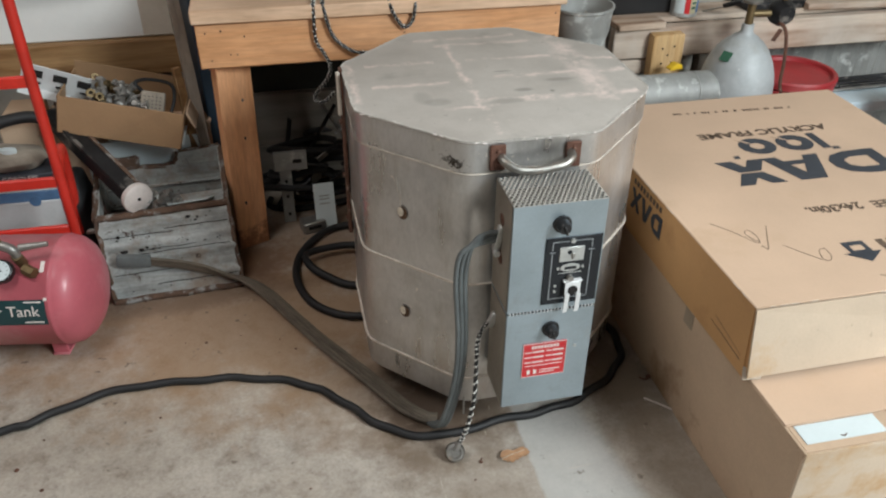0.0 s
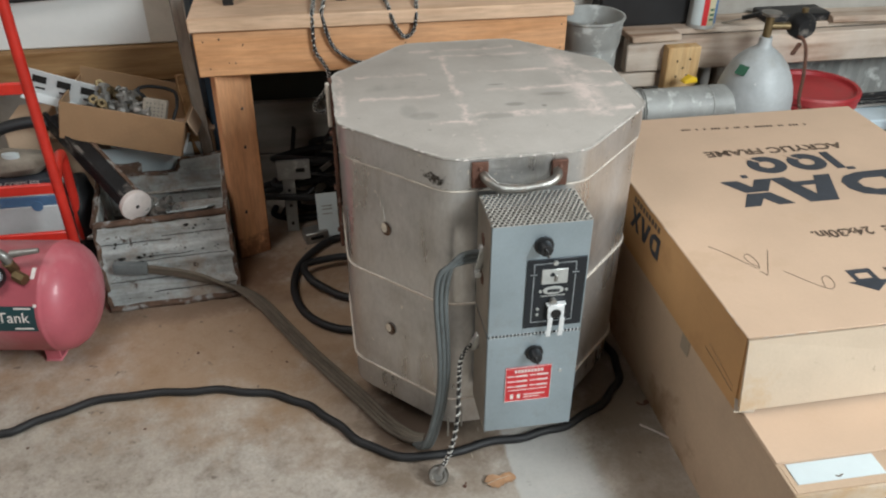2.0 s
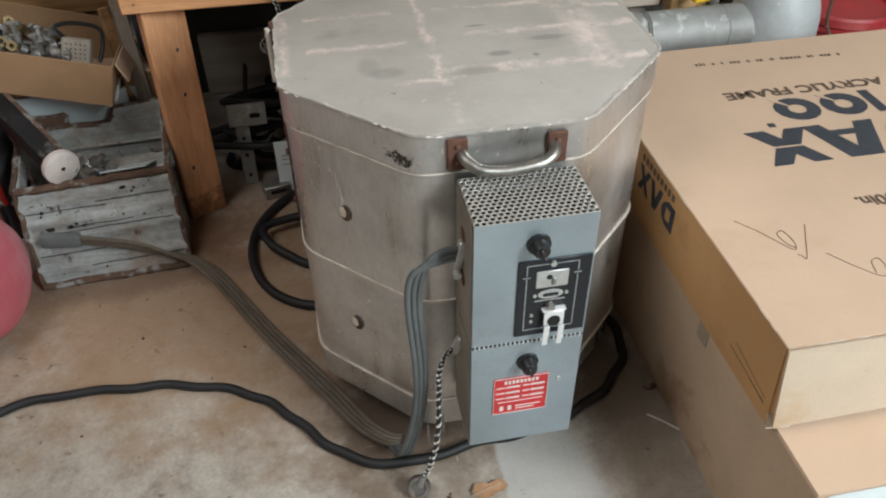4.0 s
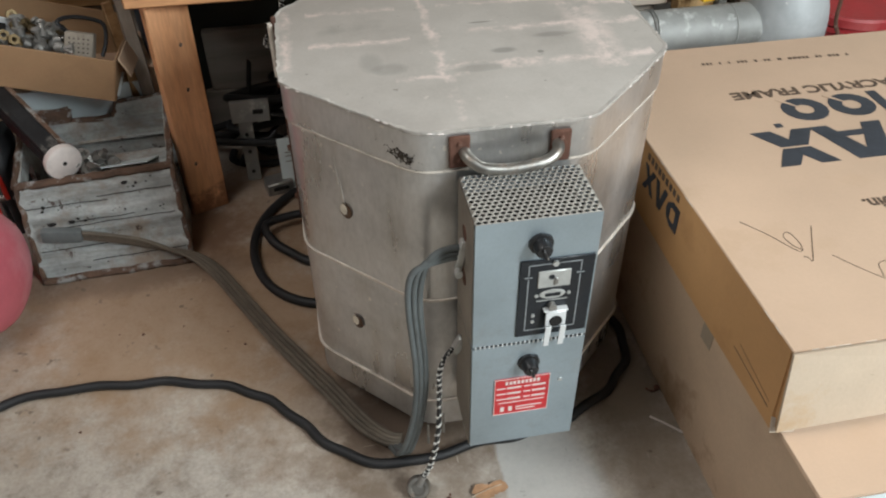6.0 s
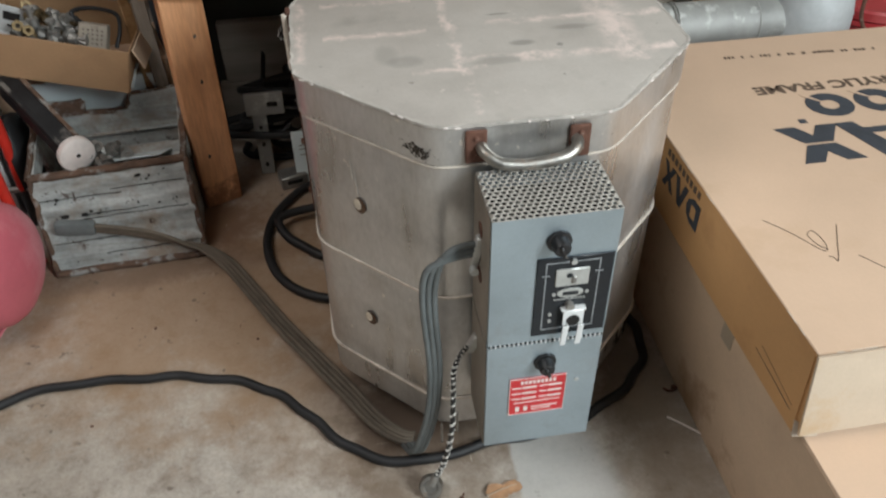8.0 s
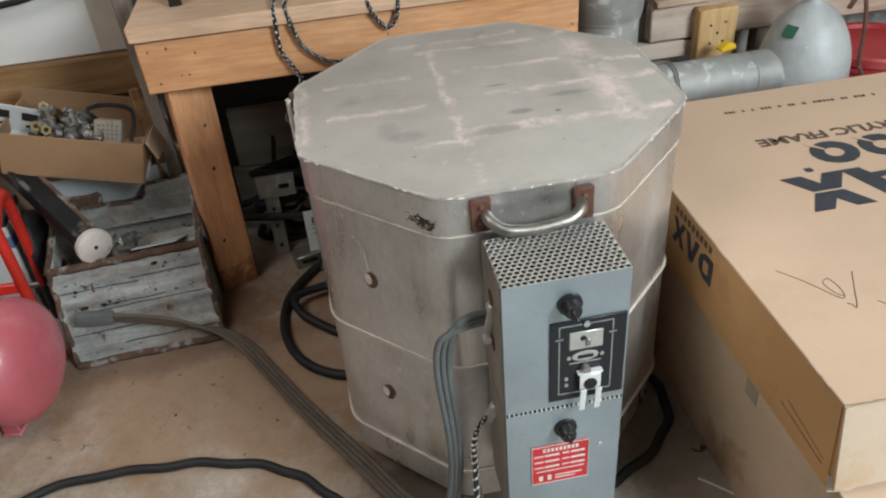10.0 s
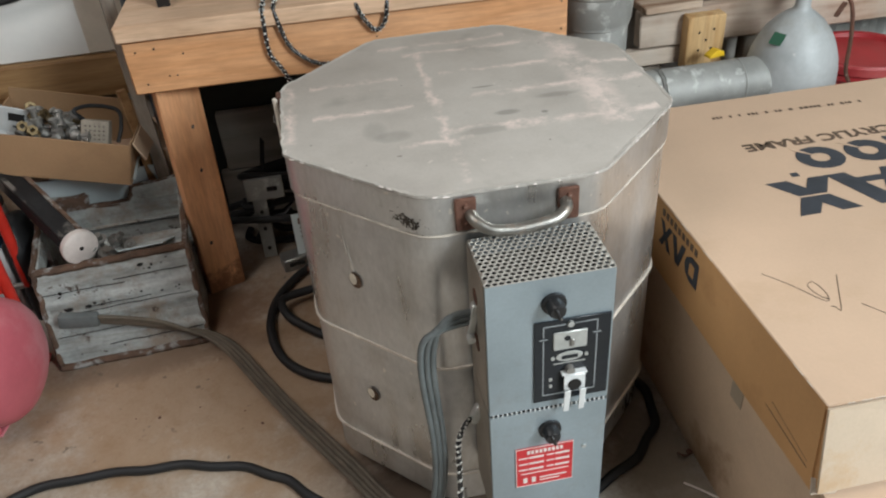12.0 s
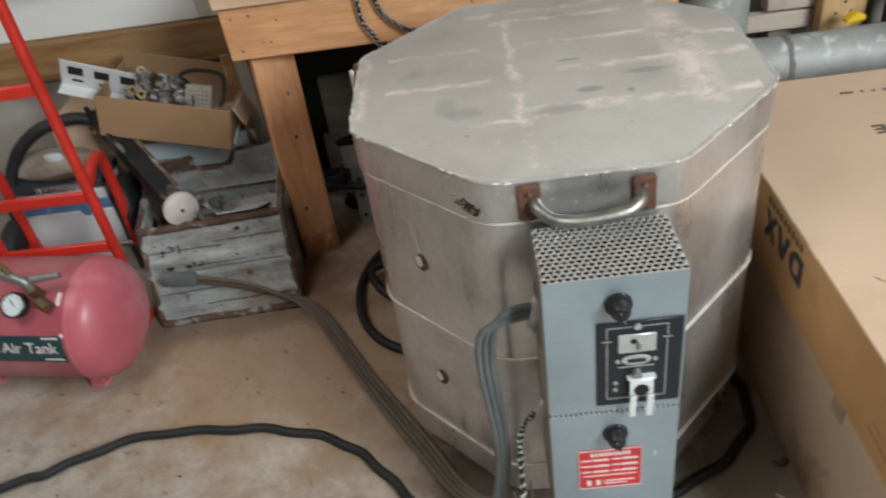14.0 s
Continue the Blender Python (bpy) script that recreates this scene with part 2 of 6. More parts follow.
def concrete():
    """Old slab: cloudy grey-beige, worn scratches, grit, brown washes of dirt and painted shade, and one painted patch
    of light.
    """
    m, nt, b = nodes_of("worn_concrete")
    co = place(nt)
    raw = put(nt, "ShaderNodeSeparateXYZ", ((0, nt.nodes.new("ShaderNodeTexCoord").outputs["Object"]),)).outputs
    a, c, d = noise_of(nt, co, 1.3, 7.0, 0.62), noise_of(nt, co, 8.0, 8.0, 0.72), noise_of(nt, co, 140.0, 4.0)
    e = noise_of(nt, co, 24.0, 6.0, 0.7)
    col = ramp(nt, a, ((0.3, (0.36, 0.315, 0.265)), (0.5, (0.42, 0.375, 0.325)), (0.70, (0.48, 0.44, 0.395))))
    col = blend(nt, 1.0, col, ramp(nt, c, ((0.28, (0.76, 0.72, 0.68)), (0.5, (1, 0.99, 0.98)), (0.72, (1.10, 1.095, 1.085)))), "MULTIPLY")
    col = blend(nt, 1.0, col, ramp(nt, e, ((0.3, (0.70, 0.67, 0.63)), (0.47, (1, 1, 1)), (0.68, (1.14, 1.135, 1.125)))), "MULTIPLY")
    col = blend(nt, 1.0, col, ramp(nt, d, ((0.3, (0.80, 0.79, 0.78)), (0.6, (1, 1, 1)))), "MULTIPLY")
    # brown washes of rust, dirt and, by kiln and carton, painted shade; ragged shapes
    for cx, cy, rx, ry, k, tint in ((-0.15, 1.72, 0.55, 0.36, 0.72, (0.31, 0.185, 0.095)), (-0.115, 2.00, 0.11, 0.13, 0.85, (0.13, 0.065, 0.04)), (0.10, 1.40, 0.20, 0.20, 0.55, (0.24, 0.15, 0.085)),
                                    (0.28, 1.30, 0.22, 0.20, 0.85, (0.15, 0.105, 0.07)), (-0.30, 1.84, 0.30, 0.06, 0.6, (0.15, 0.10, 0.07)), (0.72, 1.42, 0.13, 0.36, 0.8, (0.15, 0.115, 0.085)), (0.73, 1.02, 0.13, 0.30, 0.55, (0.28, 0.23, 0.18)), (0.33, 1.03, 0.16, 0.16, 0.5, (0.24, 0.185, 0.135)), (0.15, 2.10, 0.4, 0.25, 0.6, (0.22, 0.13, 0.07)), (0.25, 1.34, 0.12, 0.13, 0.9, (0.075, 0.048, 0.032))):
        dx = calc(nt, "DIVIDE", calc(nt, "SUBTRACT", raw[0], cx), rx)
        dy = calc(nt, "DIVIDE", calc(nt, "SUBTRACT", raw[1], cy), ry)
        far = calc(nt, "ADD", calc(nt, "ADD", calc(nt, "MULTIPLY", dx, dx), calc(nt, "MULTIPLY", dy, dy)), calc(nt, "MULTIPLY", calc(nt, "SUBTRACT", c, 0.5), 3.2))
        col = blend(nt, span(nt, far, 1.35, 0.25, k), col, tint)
    # patch of light painted pale in front of the kiln, its left edge sharp
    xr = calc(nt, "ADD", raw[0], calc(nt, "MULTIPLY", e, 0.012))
    light_patch = calc(nt, "MULTIPLY", span(nt, xr, 0.437, 0.445), span(nt, calc(nt, "ADD", calc(nt, "ADD", raw[0], calc(nt, "MULTIPLY", c, 0.03)), calc(nt, "MULTIPLY", calc(nt, "SUBTRACT", raw[1], 1.2), 0.18)), 0.626, 0.592))
    light_patch = calc(nt, "MULTIPLY", light_patch, span(nt, raw[1], 1.34, 1.22, 0.7))
    col = blend(nt, light_patch, col, (0.49, 0.49, 0.47))
    # pale scratches in two directions
    for stretch, at in (((1.5, 26, 1), 0.705), ((30, 3, 1), 0.715)):
        streak = ramp(nt, noise_of(nt, place(nt, stretch), 2.6, 3.0, 0.6), ((at, (0, 0, 0)), (at + 0.03, (0.45,) * 3)))
        col = blend(nt, streak, col, (0.56, 0.50, 0.42))
    rust = ramp(nt, noise_of(nt, co, 2.3, 6.0, 0.7), ((0.58, (0, 0, 0)), (0.78, (0.4,) * 3)))
    col = blend(nt, rust, col, (0.25, 0.165, 0.10))
    dots = ramp(nt, noise_of(nt, co, 30.0, 2.0), ((0.685, (0, 0, 0)), (0.76, (0.75,) * 3)))
    col = blend(nt, dots, col, (0.12, 0.09, 0.065))
    nt.links.new(col, b.inputs["Base Color"])
    rg = put(nt, "ShaderNodeMapRange", (("Value", c), ("To Min", 0.45), ("To Max", 0.9))).outputs[0]
    nt.links.new(rg, b.inputs["Roughness"])
    h = calc(nt, "ADD", calc(nt, "ADD", c, d), e)
    bp = put(nt, "ShaderNodeBump", (("Height", h), ("Strength", 0.3), ("Distance", 0.004)))
    nt.links.new(bp.outputs[0], b.inputs["Normal"])
    return m


def kiln_steel(name, base, rough):
    """Old stainless sheet: slightly buckled, with soft smudges, runs down the sheet, brown bloom and splashes of slip."""
    m, nt, b = nodes_of(name)
    co, tall = place(nt), place(nt, (1, 1, 0.30))
    cloud, smear, grain = noise_of(nt, co, 5.5, 6.0, 0.65), noise_of(nt, tall, 13.0, 6.0, 0.6), noise_of(nt, place(nt, (1, 1, 0.4)), 150.0, 3.0)
    col = ramp(nt, cloud, ((0.28, shade(base, 0.74)), (0.5, base), (0.74, shade(base, 1.14))))
    col = blend(nt, 1.0, col, ramp(nt, smear, ((0.30, (0.74, 0.70, 0.65)), (0.50, (1, 1, 1)), (0.72, (1.10, 1.10, 1.11)))), "MULTIPLY")
    col = blend(nt, 1.0, col, ramp(nt, grain, ((0.3, (0.90,) * 3), (0.6, (1, 1, 1)))), "MULTIPLY")
    bloom = ramp(nt, noise_of(nt, co, 3.2, 6.0, 0.68), ((0.50, (0, 0, 0)), (0.76, (0.42,) * 3)))
    col = blend(nt, bloom, col, (0.33, 0.275, 0.215))
    runs = ramp(nt, noise_of(nt, place(nt, (1, 1, 0.05)), 26.0, 3.0, 0.6), ((0.70, (0, 0, 0)), (0.74, (0.4,) * 3)))
    col = blend(nt, runs, col, (0.25, 0.20, 0.15))
    splash = ramp(nt, noise_of(nt, co, 75.0, 2.0, 0.5), ((0.725, (0, 0, 0)), (0.745, (0.9,) * 3)))
    col = blend(nt, splash, col, (0.74, 0.70, 0.64))
    dirt = ramp(nt, noise_of(nt, co, 58.0, 3.0, 0.6), ((0.73, (0, 0, 0)), (0.77, (0.7,) * 3)))
    col = blend(nt, dirt, col, (0.12, 0.09, 0.065))
    nt.links.new(col, b.inputs["Base Color"])
    rg = put(nt, "ShaderNodeMapRange", (("Value", smear), ("From Min", 0.3), ("From Max", 0.7), ("To Min", rough - 0.13), ("To Max", rough + 0.18))).outputs[0]
    nt.links.new(rg, b.inputs["Roughness"])
    b.inputs["Metallic"].default_value = 0.8
    buckle = calc(nt, "ADD", noise_of(nt, co, 4.0, 2.0, 0.4), calc(nt, "MULTIPLY", grain, 0.03))
    bp = put(nt, "ShaderNodeBump", (("Height", buckle), ("Strength", 0.35), ("Distance", 0.012)))
    nt.links.new(bp.outputs[0], b.inputs["Normal"])
    return m


def crate_paint():
    """Blue-grey paint on old sheet metal, rubbed along its length, with brown rust blooming through."""
    m, nt, b = nodes_of("weathered_grey_paint")
    co, long = place(nt), place(nt, (0.14, 1, 1))
    rub, cloud, grain = noise_of(nt, long, 26.0, 6.0, 0.65), noise_of(nt, co, 9.0, 7.0, 0.7), noise_of(nt, co, 90.0, 4.0)
    col = ramp(nt, rub, ((0.3, (0.17, 0.165, 0.15)), (0.46, (0.34, 0.36, 0.35)), (0.68, (0.52, 0.545, 0.53))))
    col = blend(nt, 1.0, col, ramp(nt, grain, ((0.3, (0.8,) * 3), (0.6, (1, 1, 1)))), "MULTIPLY")
    grime = ramp(nt, cloud, ((0.47, (0, 0, 0)), (0.66, (0.8,) * 3)))
    col = blend(nt, grime, col, (0.22, 0.155, 0.105))
    bare = ramp(nt, noise_of(nt, co, 21.0, 6.0, 0.75), ((0.605, (0, 0, 0)), (0.65, (0.95,) * 3)))
    col = blend(nt, bare, col, (0.06, 0.035, 0.024))
    nt.links.new(col, b.inputs["Base Color"])
    b.inputs["Roughness"].default_value = 0.66
    bp = put(nt, "ShaderNodeBump", (("Height", calc(nt, "ADD", rub, cloud)), ("Strength", 0.35), ("Distance", 0.005)))
    nt.links.new(bp.outputs[0], b.inputs["Normal"])
    return m


def lid_cement():
    """Grey coated lid: pale mortar lines of the bricks beneath show through in broken streaks, with a few dark scuffs."""
    m, nt, b = nodes_of("lid_coating")
    co = nt.nodes.new("ShaderNodeTexCoord").outputs["Object"]
    xyz = put(nt, "ShaderNodeSeparateXYZ", ((0, co),)).outputs
    wob = noise_of(nt, co, 19.0, 8.0, 0.72)
    broken = ramp(nt, noise_of(nt, co, 15.0, 9.0, 0.78), ((0.42, (0, 0, 0)), (0.56, (1, 1, 1))))
    col = ramp(nt, noise_of(nt, co, 5.0, 6.0), ((0.28, (0.335, 0.305, 0.275)), (0.5, (0.435, 0.40, 0.362)), (0.72, (0.51, 0.475, 0.435))))
    grain = noise_of(nt, co, 200.0, 3.0)
    col = blend(nt, 1.0, col, ramp(nt, grain, ((0.3, (0.95,) * 3), (0.6, (1.0,) * 3))), "MULTIPLY")

    def math2(op, p, q):
        return put(nt, "ShaderNodeMath", ((0, p), (1, q)), operation=op).outputs[0]

    def line(axis, at, lo, hi, wide):
        along, across = (xyz[1], xyz[0]) if axis == "x" else (xyz[0], xyz[1])
        d = math2("ABSOLUTE", math2("ADD", math2("SUBTRACT", across, at), math2("MULTIPLY", math2("SUBTRACT", wob, 0.5), 0.055)), 0.0)
        near = put(nt, "ShaderNodeMapRange", (("Value", d), ("From Min", wide), ("From Max", wide * 0.1), ("To Min", 0.0), ("To Max", 1.0))).outputs[0]
        inside = math2("MULTIPLY", math2("GREATER_THAN", along, lo), math2("LESS_THAN", along, hi))
        return math2("MULTIPLY", near, inside)

    total = None
    for args in (("x", -0.055, -0.30, 0.20, 0.009), ("x", 0.20, -0.17, 0.22, 0.040), ("y", 0.20, -0.08, 0.16, 0.010), ("y", 0.095, -0.03, 0.17, 0.010),
                 ("y", 0.10, -0.25, -0.10, 0.010), ("y", -0.01, 0.0, 0.29, 0.012), ("y", -0.02, -0.25, -0.09, 0.011), ("y", -0.13, 0.03, 0.27, 0.016),
                 ("y", -0.15, -0.13, -0.02, 0.010), ("y", 0.06, 0.17, 0.29, 0.012), ("y", -0.12, -0.06, 0.10, 0.009), ("x", -0.285, -0.12, 0.12, 0.012), ("y", 0.24, -0.12, 0.12, 0.012)):
        got = line(*args)
        total = got if total is None else math2("MAXIMUM", total, got)
    col = blend(nt, math2("MULTIPLY", math2("MULTIPLY", total, broken), 0.85), col, (0.74, 0.62, 0.565))
    scuff = ramp(nt, noise_of(nt, co, 6.5, 3.0), ((0.60, (0, 0, 0)), (0.72, (0.5,) * 3)))
    col = blend(nt, scuff, col, (0.24, 0.225, 0.20))
    for cx, cy, rx, ry, k in ((0.045, -0.085, 0.022, 0.010, 0.6), (0.135, -0.045, 0.036, 0.010, 0.5), (0.03, 0.02, 0.022, 0.003, 0.8), (-0.16, -0.09, 0.02, 0.035, 0.3), (-0.135, -0.115, 0.03, 0.02, 0.35), (0.0, -0.135, 0.045, 0.012, 0.3), (0.10, -0.10, 0.006, 0.005, 0.8)):
        dx = math2("DIVIDE", math2("SUBTRACT", xyz[0], cx), rx)
        dy = math2("DIVIDE", math2("SUBTRACT", xyz[1], cy), ry)
        far = math2("ADD", math2("ADD", math2("MULTIPLY", dx, dx), math2("MULTIPLY", dy, dy)), math2("MULTIPLY", wob, 0.8))
        spot = put(nt, "ShaderNodeMapRange", (("Value", far), ("From Min", 1.5), ("From Max", 0.7), ("To Min", 0.0), ("To Max", k))).outputs[0]
        col = blend(nt, spot, col, (0.20, 0.19, 0.17))
    fleck = ramp(nt, noise_of(nt, co, 48.0, 4.0, 0.7), ((0.69, (0, 0, 0)), (0.73, (0.7,) * 3)))
    col = blend(nt, fleck, col, (0.66, 0.60, 0.54))
    pits = ramp(nt, noise_of(nt, co, 70.0, 2.0, 0.6), ((0.74, (0, 0, 0)), (0.77, (0.8,) * 3)))
    col = blend(nt, pits, col, (0.17, 0.15, 0.13))
    nt.links.new(col, b.inputs["Base Color"])
    b.inputs["Roughness"].default_value = 0.62
    bp = put(nt, "ShaderNodeBump", (("Height", grain), ("Strength", 0.05), ("Distance", 0.002)))
    nt.links.new(bp.outputs[0], b.inputs["Normal"])
    return m


M = dict(
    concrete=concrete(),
    lid=lid_cement(),
    steel=kiln_steel("stainless_sheet", (0.58, 0.57, 0.555), 0.33),
    box_steel=surface("control_box_steel", (0.375, 0.445, 0.485), 0.42, 0.65, 0.13, 6.0, 220, 0.06, stain=(0.25, 0.255, 0.25), stain_at=0.56, stain_scale=11, stain_soft=0.25, speck=(0.66, 0.66, 0.64), speck_at=0.755, speck_scale=50),
    bright=surface("bright_zinc", (0.80, 0.82, 0.82), 0.35, 0.25, 0.06, 30),
    cord_pale=surface("pale_braid", (0.62, 0.61, 0.57), 0.8, 0, 0.2, 40),
    peep=surface("peephole_shadow", (0.10, 0.055, 0.03), 0.9, 0, 0.3, 60),
    scorch=surface("brown_scorch", (0.055, 0.043, 0.032), 0.8, 0, 0.4, 60),
    dim_rail=timber("shaded_old_board", (0.26, 0.23, 0.195), (0.16, 0.13, 0.10), "X", 0.85, grey=(0.22, 0.21, 0.19)),
    grille=surface("perforated_steel", (0.50, 0.475, 0.43), 0.5, 0.45, 0.15, 9, 160, 0.05, stain=(0.24, 0.20, 0.16), stain_at=0.58, stain_scale=14, stain_soft=0.2),
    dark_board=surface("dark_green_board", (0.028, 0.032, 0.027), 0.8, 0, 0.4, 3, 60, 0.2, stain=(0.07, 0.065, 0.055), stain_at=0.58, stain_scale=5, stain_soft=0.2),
    seam=surface("pale_seam", (0.64, 0.575, 0.50), 0.7, 0.0, 0.25, 25, stain=(0.40, 0.30, 0.22), stain_at=0.58, stain_scale=18, stain_soft=0.15),
    chrome=surface("dull_chrome", (0.38, 0.365, 0.335), 0.44, 1.0, 0.2, 30, stain=(0.26, 0.17, 0.11), stain_at=0.56, stain_scale=40, stain_soft=0.2),
    rust=surface("rusty_steel", (0.13, 0.06, 0.04), 0.8, 0.2, 0.4, 30, 160, 0.4, stain=(0.22, 0.15, 0.12), stain_at=0.6, stain_scale=40),
    black=surface("black_plastic", (0.012, 0.012, 0.013), 0.38, 0, 0.2, 20, 150, 0.1),
    rubber=surface("black_rubber", (0.010, 0.010, 0.011), 0.58, 0, 0.35, 12, 110, 0.2, stain=(0.030, 0.027, 0.025), stain_at=0.60, stain_soft=0.2),
    dark_metal=surface("dark_metal", (0.03, 0.03, 0.032), 0.5, 0.6, 0.4, 12, stain=(0.15, 0.135, 0.12), stain_at=0.56, stain_scale=18, stain_soft=0.1),
    panel=surface("navy_panel", (0.005, 0.008, 0.012), 0.35, 0, 0.2, 30),
    plate=surface("pale_plate", (0.52, 0.53, 0.51), 0.4, 0.5, 0.15, 40),
    red_label=surface("red_label", (0.56, 0.025, 0.03), 0.45, 0, 0.1, 30),
    white_ink=surface("white_ink", (0.75, 0.68, 0.64), 0.5, 0, 0.1, 40),
    grey_cord=surface("grey_cord", (0.13, 0.145, 0.145), 0.6, 0, 0.25, 14, 130, 0.15),
    brick=surface("firebrick", (0.72, 0.64, 0.52), 0.9, 0, 0.25, 30),
    hollow=surface("dark_hollow", (0.012, 0.010, 0.009), 0.9, 0, 0.2, 30),
    card=surface("brown_cardboard", (0.60, 0.425, 0.30), 0.82, 0, 0.08, 2.5, 180, 0.08, (1, 1, 1), stain=(0.50, 0.335, 0.205), stain_at=0.57, stain_scale=4, stain_soft=0.3, speck=(0.36, 0.24, 0.15), speck_at=0.745, speck_scale=26),
    card_shaded=surface("shaded_cardboard", (0.50, 0.275, 0.115), 0.85, 0, 0.12, 4.0, 170, 0.1, stain=(0.36, 0.18, 0.07), stain_at=0.56, stain_scale=6, stain_soft=0.25),
    card_pale=surface("bleached_cardboard", (0.55, 0.44, 0.33), 0.85, 0, 0.10, 5.0, 170, 0.1, stain=(0.46, 0.28, 0.13), stain_at=0.50, stain_scale=4, stain_soft=0.14, speck=(0.25, 0.19, 0.14), speck_at=0.68, speck_scale=16),
    card_old=surface("dusty_cardboard", (0.52, 0.375, 0.26), 0.85, 0, 0.16, 3.0, 160, 0.1, stain=(0.30, 0.185, 0.105), stain_at=0.54, stain_scale=3.2, stain_soft=0.12, speck=(0.20, 0.14, 0.09), speck_at=0.73, speck_scale=22),
    ink=surface("blue_black_ink", (0.042, 0.048, 0.060), 0.6, 0, 0.25, 30),
    brown_ink=surface("brown_black_ink", (0.12, 0.08, 0.055), 0.7, 0, 0.3, 60),
    paper=surface("white_paper", (0.60, 0.67, 0.68), 0.7, 0, 0.06, 9),
    pink=surface("faded_red_paint", (0.53, 0.12, 0.15), 0.45, 0, 0.16, 2.2, 60, 0.04, stain=(0.60, 0.29, 0.30), stain_at=0.46, stain_scale=5, stain_soft=0.3, speck=(0.30, 0.10, 0.09), speck_at=0.72, speck_scale=24, coat=0.15),
    red=surface("red_enamel", (0.56, 0.03, 0.018), 0.38, 0, 0.2, 12, stain=(0.20, 0.05, 0.035), stain_at=0.66, stain_scale=14),
    red_plastic=surface("red_plastic", (0.38, 0.025, 0.03), 0.5, 0, 0.2, 6, stain=(0.40, 0.17, 0.16), stain_at=0.48, stain_scale=3, stain_soft=0.3),
    teal=surface("teal_label", (0.015, 0.05, 0.055), 0.4, 0, 0.15, 20),
    brass=surface("old_brass", (0.20, 0.145, 0.075), 0.5, 0.8, 0.3, 25),
    grey_metal=surface("dull_grey_metal", (0.33, 0.32, 0.30), 0.45, 0.8, 0.25, 18),
    galv=surface("galvanised_sheet", (0.34, 0.345, 0.33), 0.6, 0.3, 0.22, 7, 45, 0.08, stain=(0.52, 0.53, 0.51), stain_at=0.57, stain_scale=16),
    crate=crate_paint(),
    side_steel=surface("grimy_box_side", (0.32, 0.285, 0.235), 0.5, 0.5, 0.25, 8, 120, 0.08, stain=(0.14, 0.10, 0.07), stain_at=0.56, stain_scale=12, stain_soft=0.2),
    dusty_cord=surface("dusty_brown_cord", (0.135, 0.11, 0.082), 0.7, 0, 0.3, 14, 130, 0.15),
    crate_rim=surface("rusty_crate_rim", (0.115, 0.068, 0.045), 0.85, 0, 0.5, 18, 80, 0.5, stain=(0.29, 0.285, 0.27), stain_at=0.53, stain_scale=26, stain_soft=0.1),
    white_wall=surface("dirty_white_board", (0.74, 0.735, 0.71), 0.7, 0, 0.06, 2.0, 60, 0.08, stain=(0.50, 0.45, 0.38), stain_at=0.60, stain_scale=2.5, stain_soft=0.2),
    low_wall=surface("unseen_dark_wall", (0.15, 0.14, 0.125), 0.9, 0, 0.25, 3.0, 50, 0.3, stain=(0.16, 0.14, 0.12), stain_at=0.57, stain_scale=3.5, stain_soft=0.2),
    plaster=surface("grey_plaster", (0.40, 0.375, 0.335), 0.9, 0, 0.2, 3.0, 50, 0.2, stain=(0.28, 0.25, 0.21), stain_at=0.57, stain_scale=3.5, stain_soft=0.2),
    bundle=surface("dusty_beige_cloth", (0.30, 0.26, 0.21), 0.9, 0, 0.3, 12, 90, 0.3, stain=(0.16, 0.13, 0.10), stain_at=0.55, stain_scale=14, stain_soft=0.2),
    slip=surface("dried_slip", (0.56, 0.53, 0.48), 0.6, 0.3, 0.2, 30, 120, 0.1),
    print_grey=surface("dull_grey_print", (0.30, 0.32, 0.33), 0.5, 0.1, 0.2, 60),
    old_tape=surface("dull_brown_tape", (0.33, 0.26, 0.19), 0.6, 0, 0.15, 12, 150, 0.1),
    card_torn=surface("torn_pale_card", (0.62, 0.52, 0.42), 0.9, 0, 0.2, 20, 150, 0.3),
    bundle_pale=surface("faded_beige_paper", (0.62, 0.55, 0.46), 0.85, 0, 0.12, 5, 90, 0.1, stain=(0.52, 0.45, 0.36), stain_at=0.55, stain_scale=6, stain_soft=0.2),
    ceiling=surface("ceiling_board", (0.17, 0.125, 0.085), 0.85, 0, 0.08, 2.0),
    asphalt=surface("driveway", (0.16, 0.15, 0.14), 0.9, 0, 0.2, 3.0),
    pine_x=timber("pine_along", (0.76, 0.43, 0.235), (0.66, 0.335, 0.155), "X", rings=5.0),
    pine_z=timber("pine_upright", (0.86, 0.45, 0.235), (0.81, 0.40, 0.19), "Z", rings=4.5, foot=(0.24, 0.10, 0.045)),
    ply=timber("plywood_top", (0.73, 0.52, 0.37), (0.67, 0.45, 0.30), "X", knots=False),
    old_x=timber("weathered_board_along", (0.66, 0.54, 0.44), (0.31, 0.185, 0.115), "X", 0.85, rings=7.0, bump=0.5, grey=(0.56, 0.49, 0.42)),
    old_z=timber("weathered_board_upright", (0.33, 0.28, 0.23), (0.17, 0.13, 0.10), "Z", 0.85, grey=(0.33, 0.31, 0.28)),
    sill=timber("stained_sill", (0.40, 0.245, 0.115), (0.25, 0.13, 0.05), "X", 0.6),
    block=timber("raw_pine_block", (0.66, 0.45, 0.23), (0.54, 0.32, 0.13), "Z", knots=False),
    blue_bar=surface("pale_blue_paint", (0.58, 0.70, 0.76), 0.6, 0, 0.1, 8, stain=(0.30, 0.28, 0.25), stain_at=0.62),
    yellow=surface("yellow_plastic", (0.72, 0.46, 0.02), 0.45, 0, 0.1, 20),
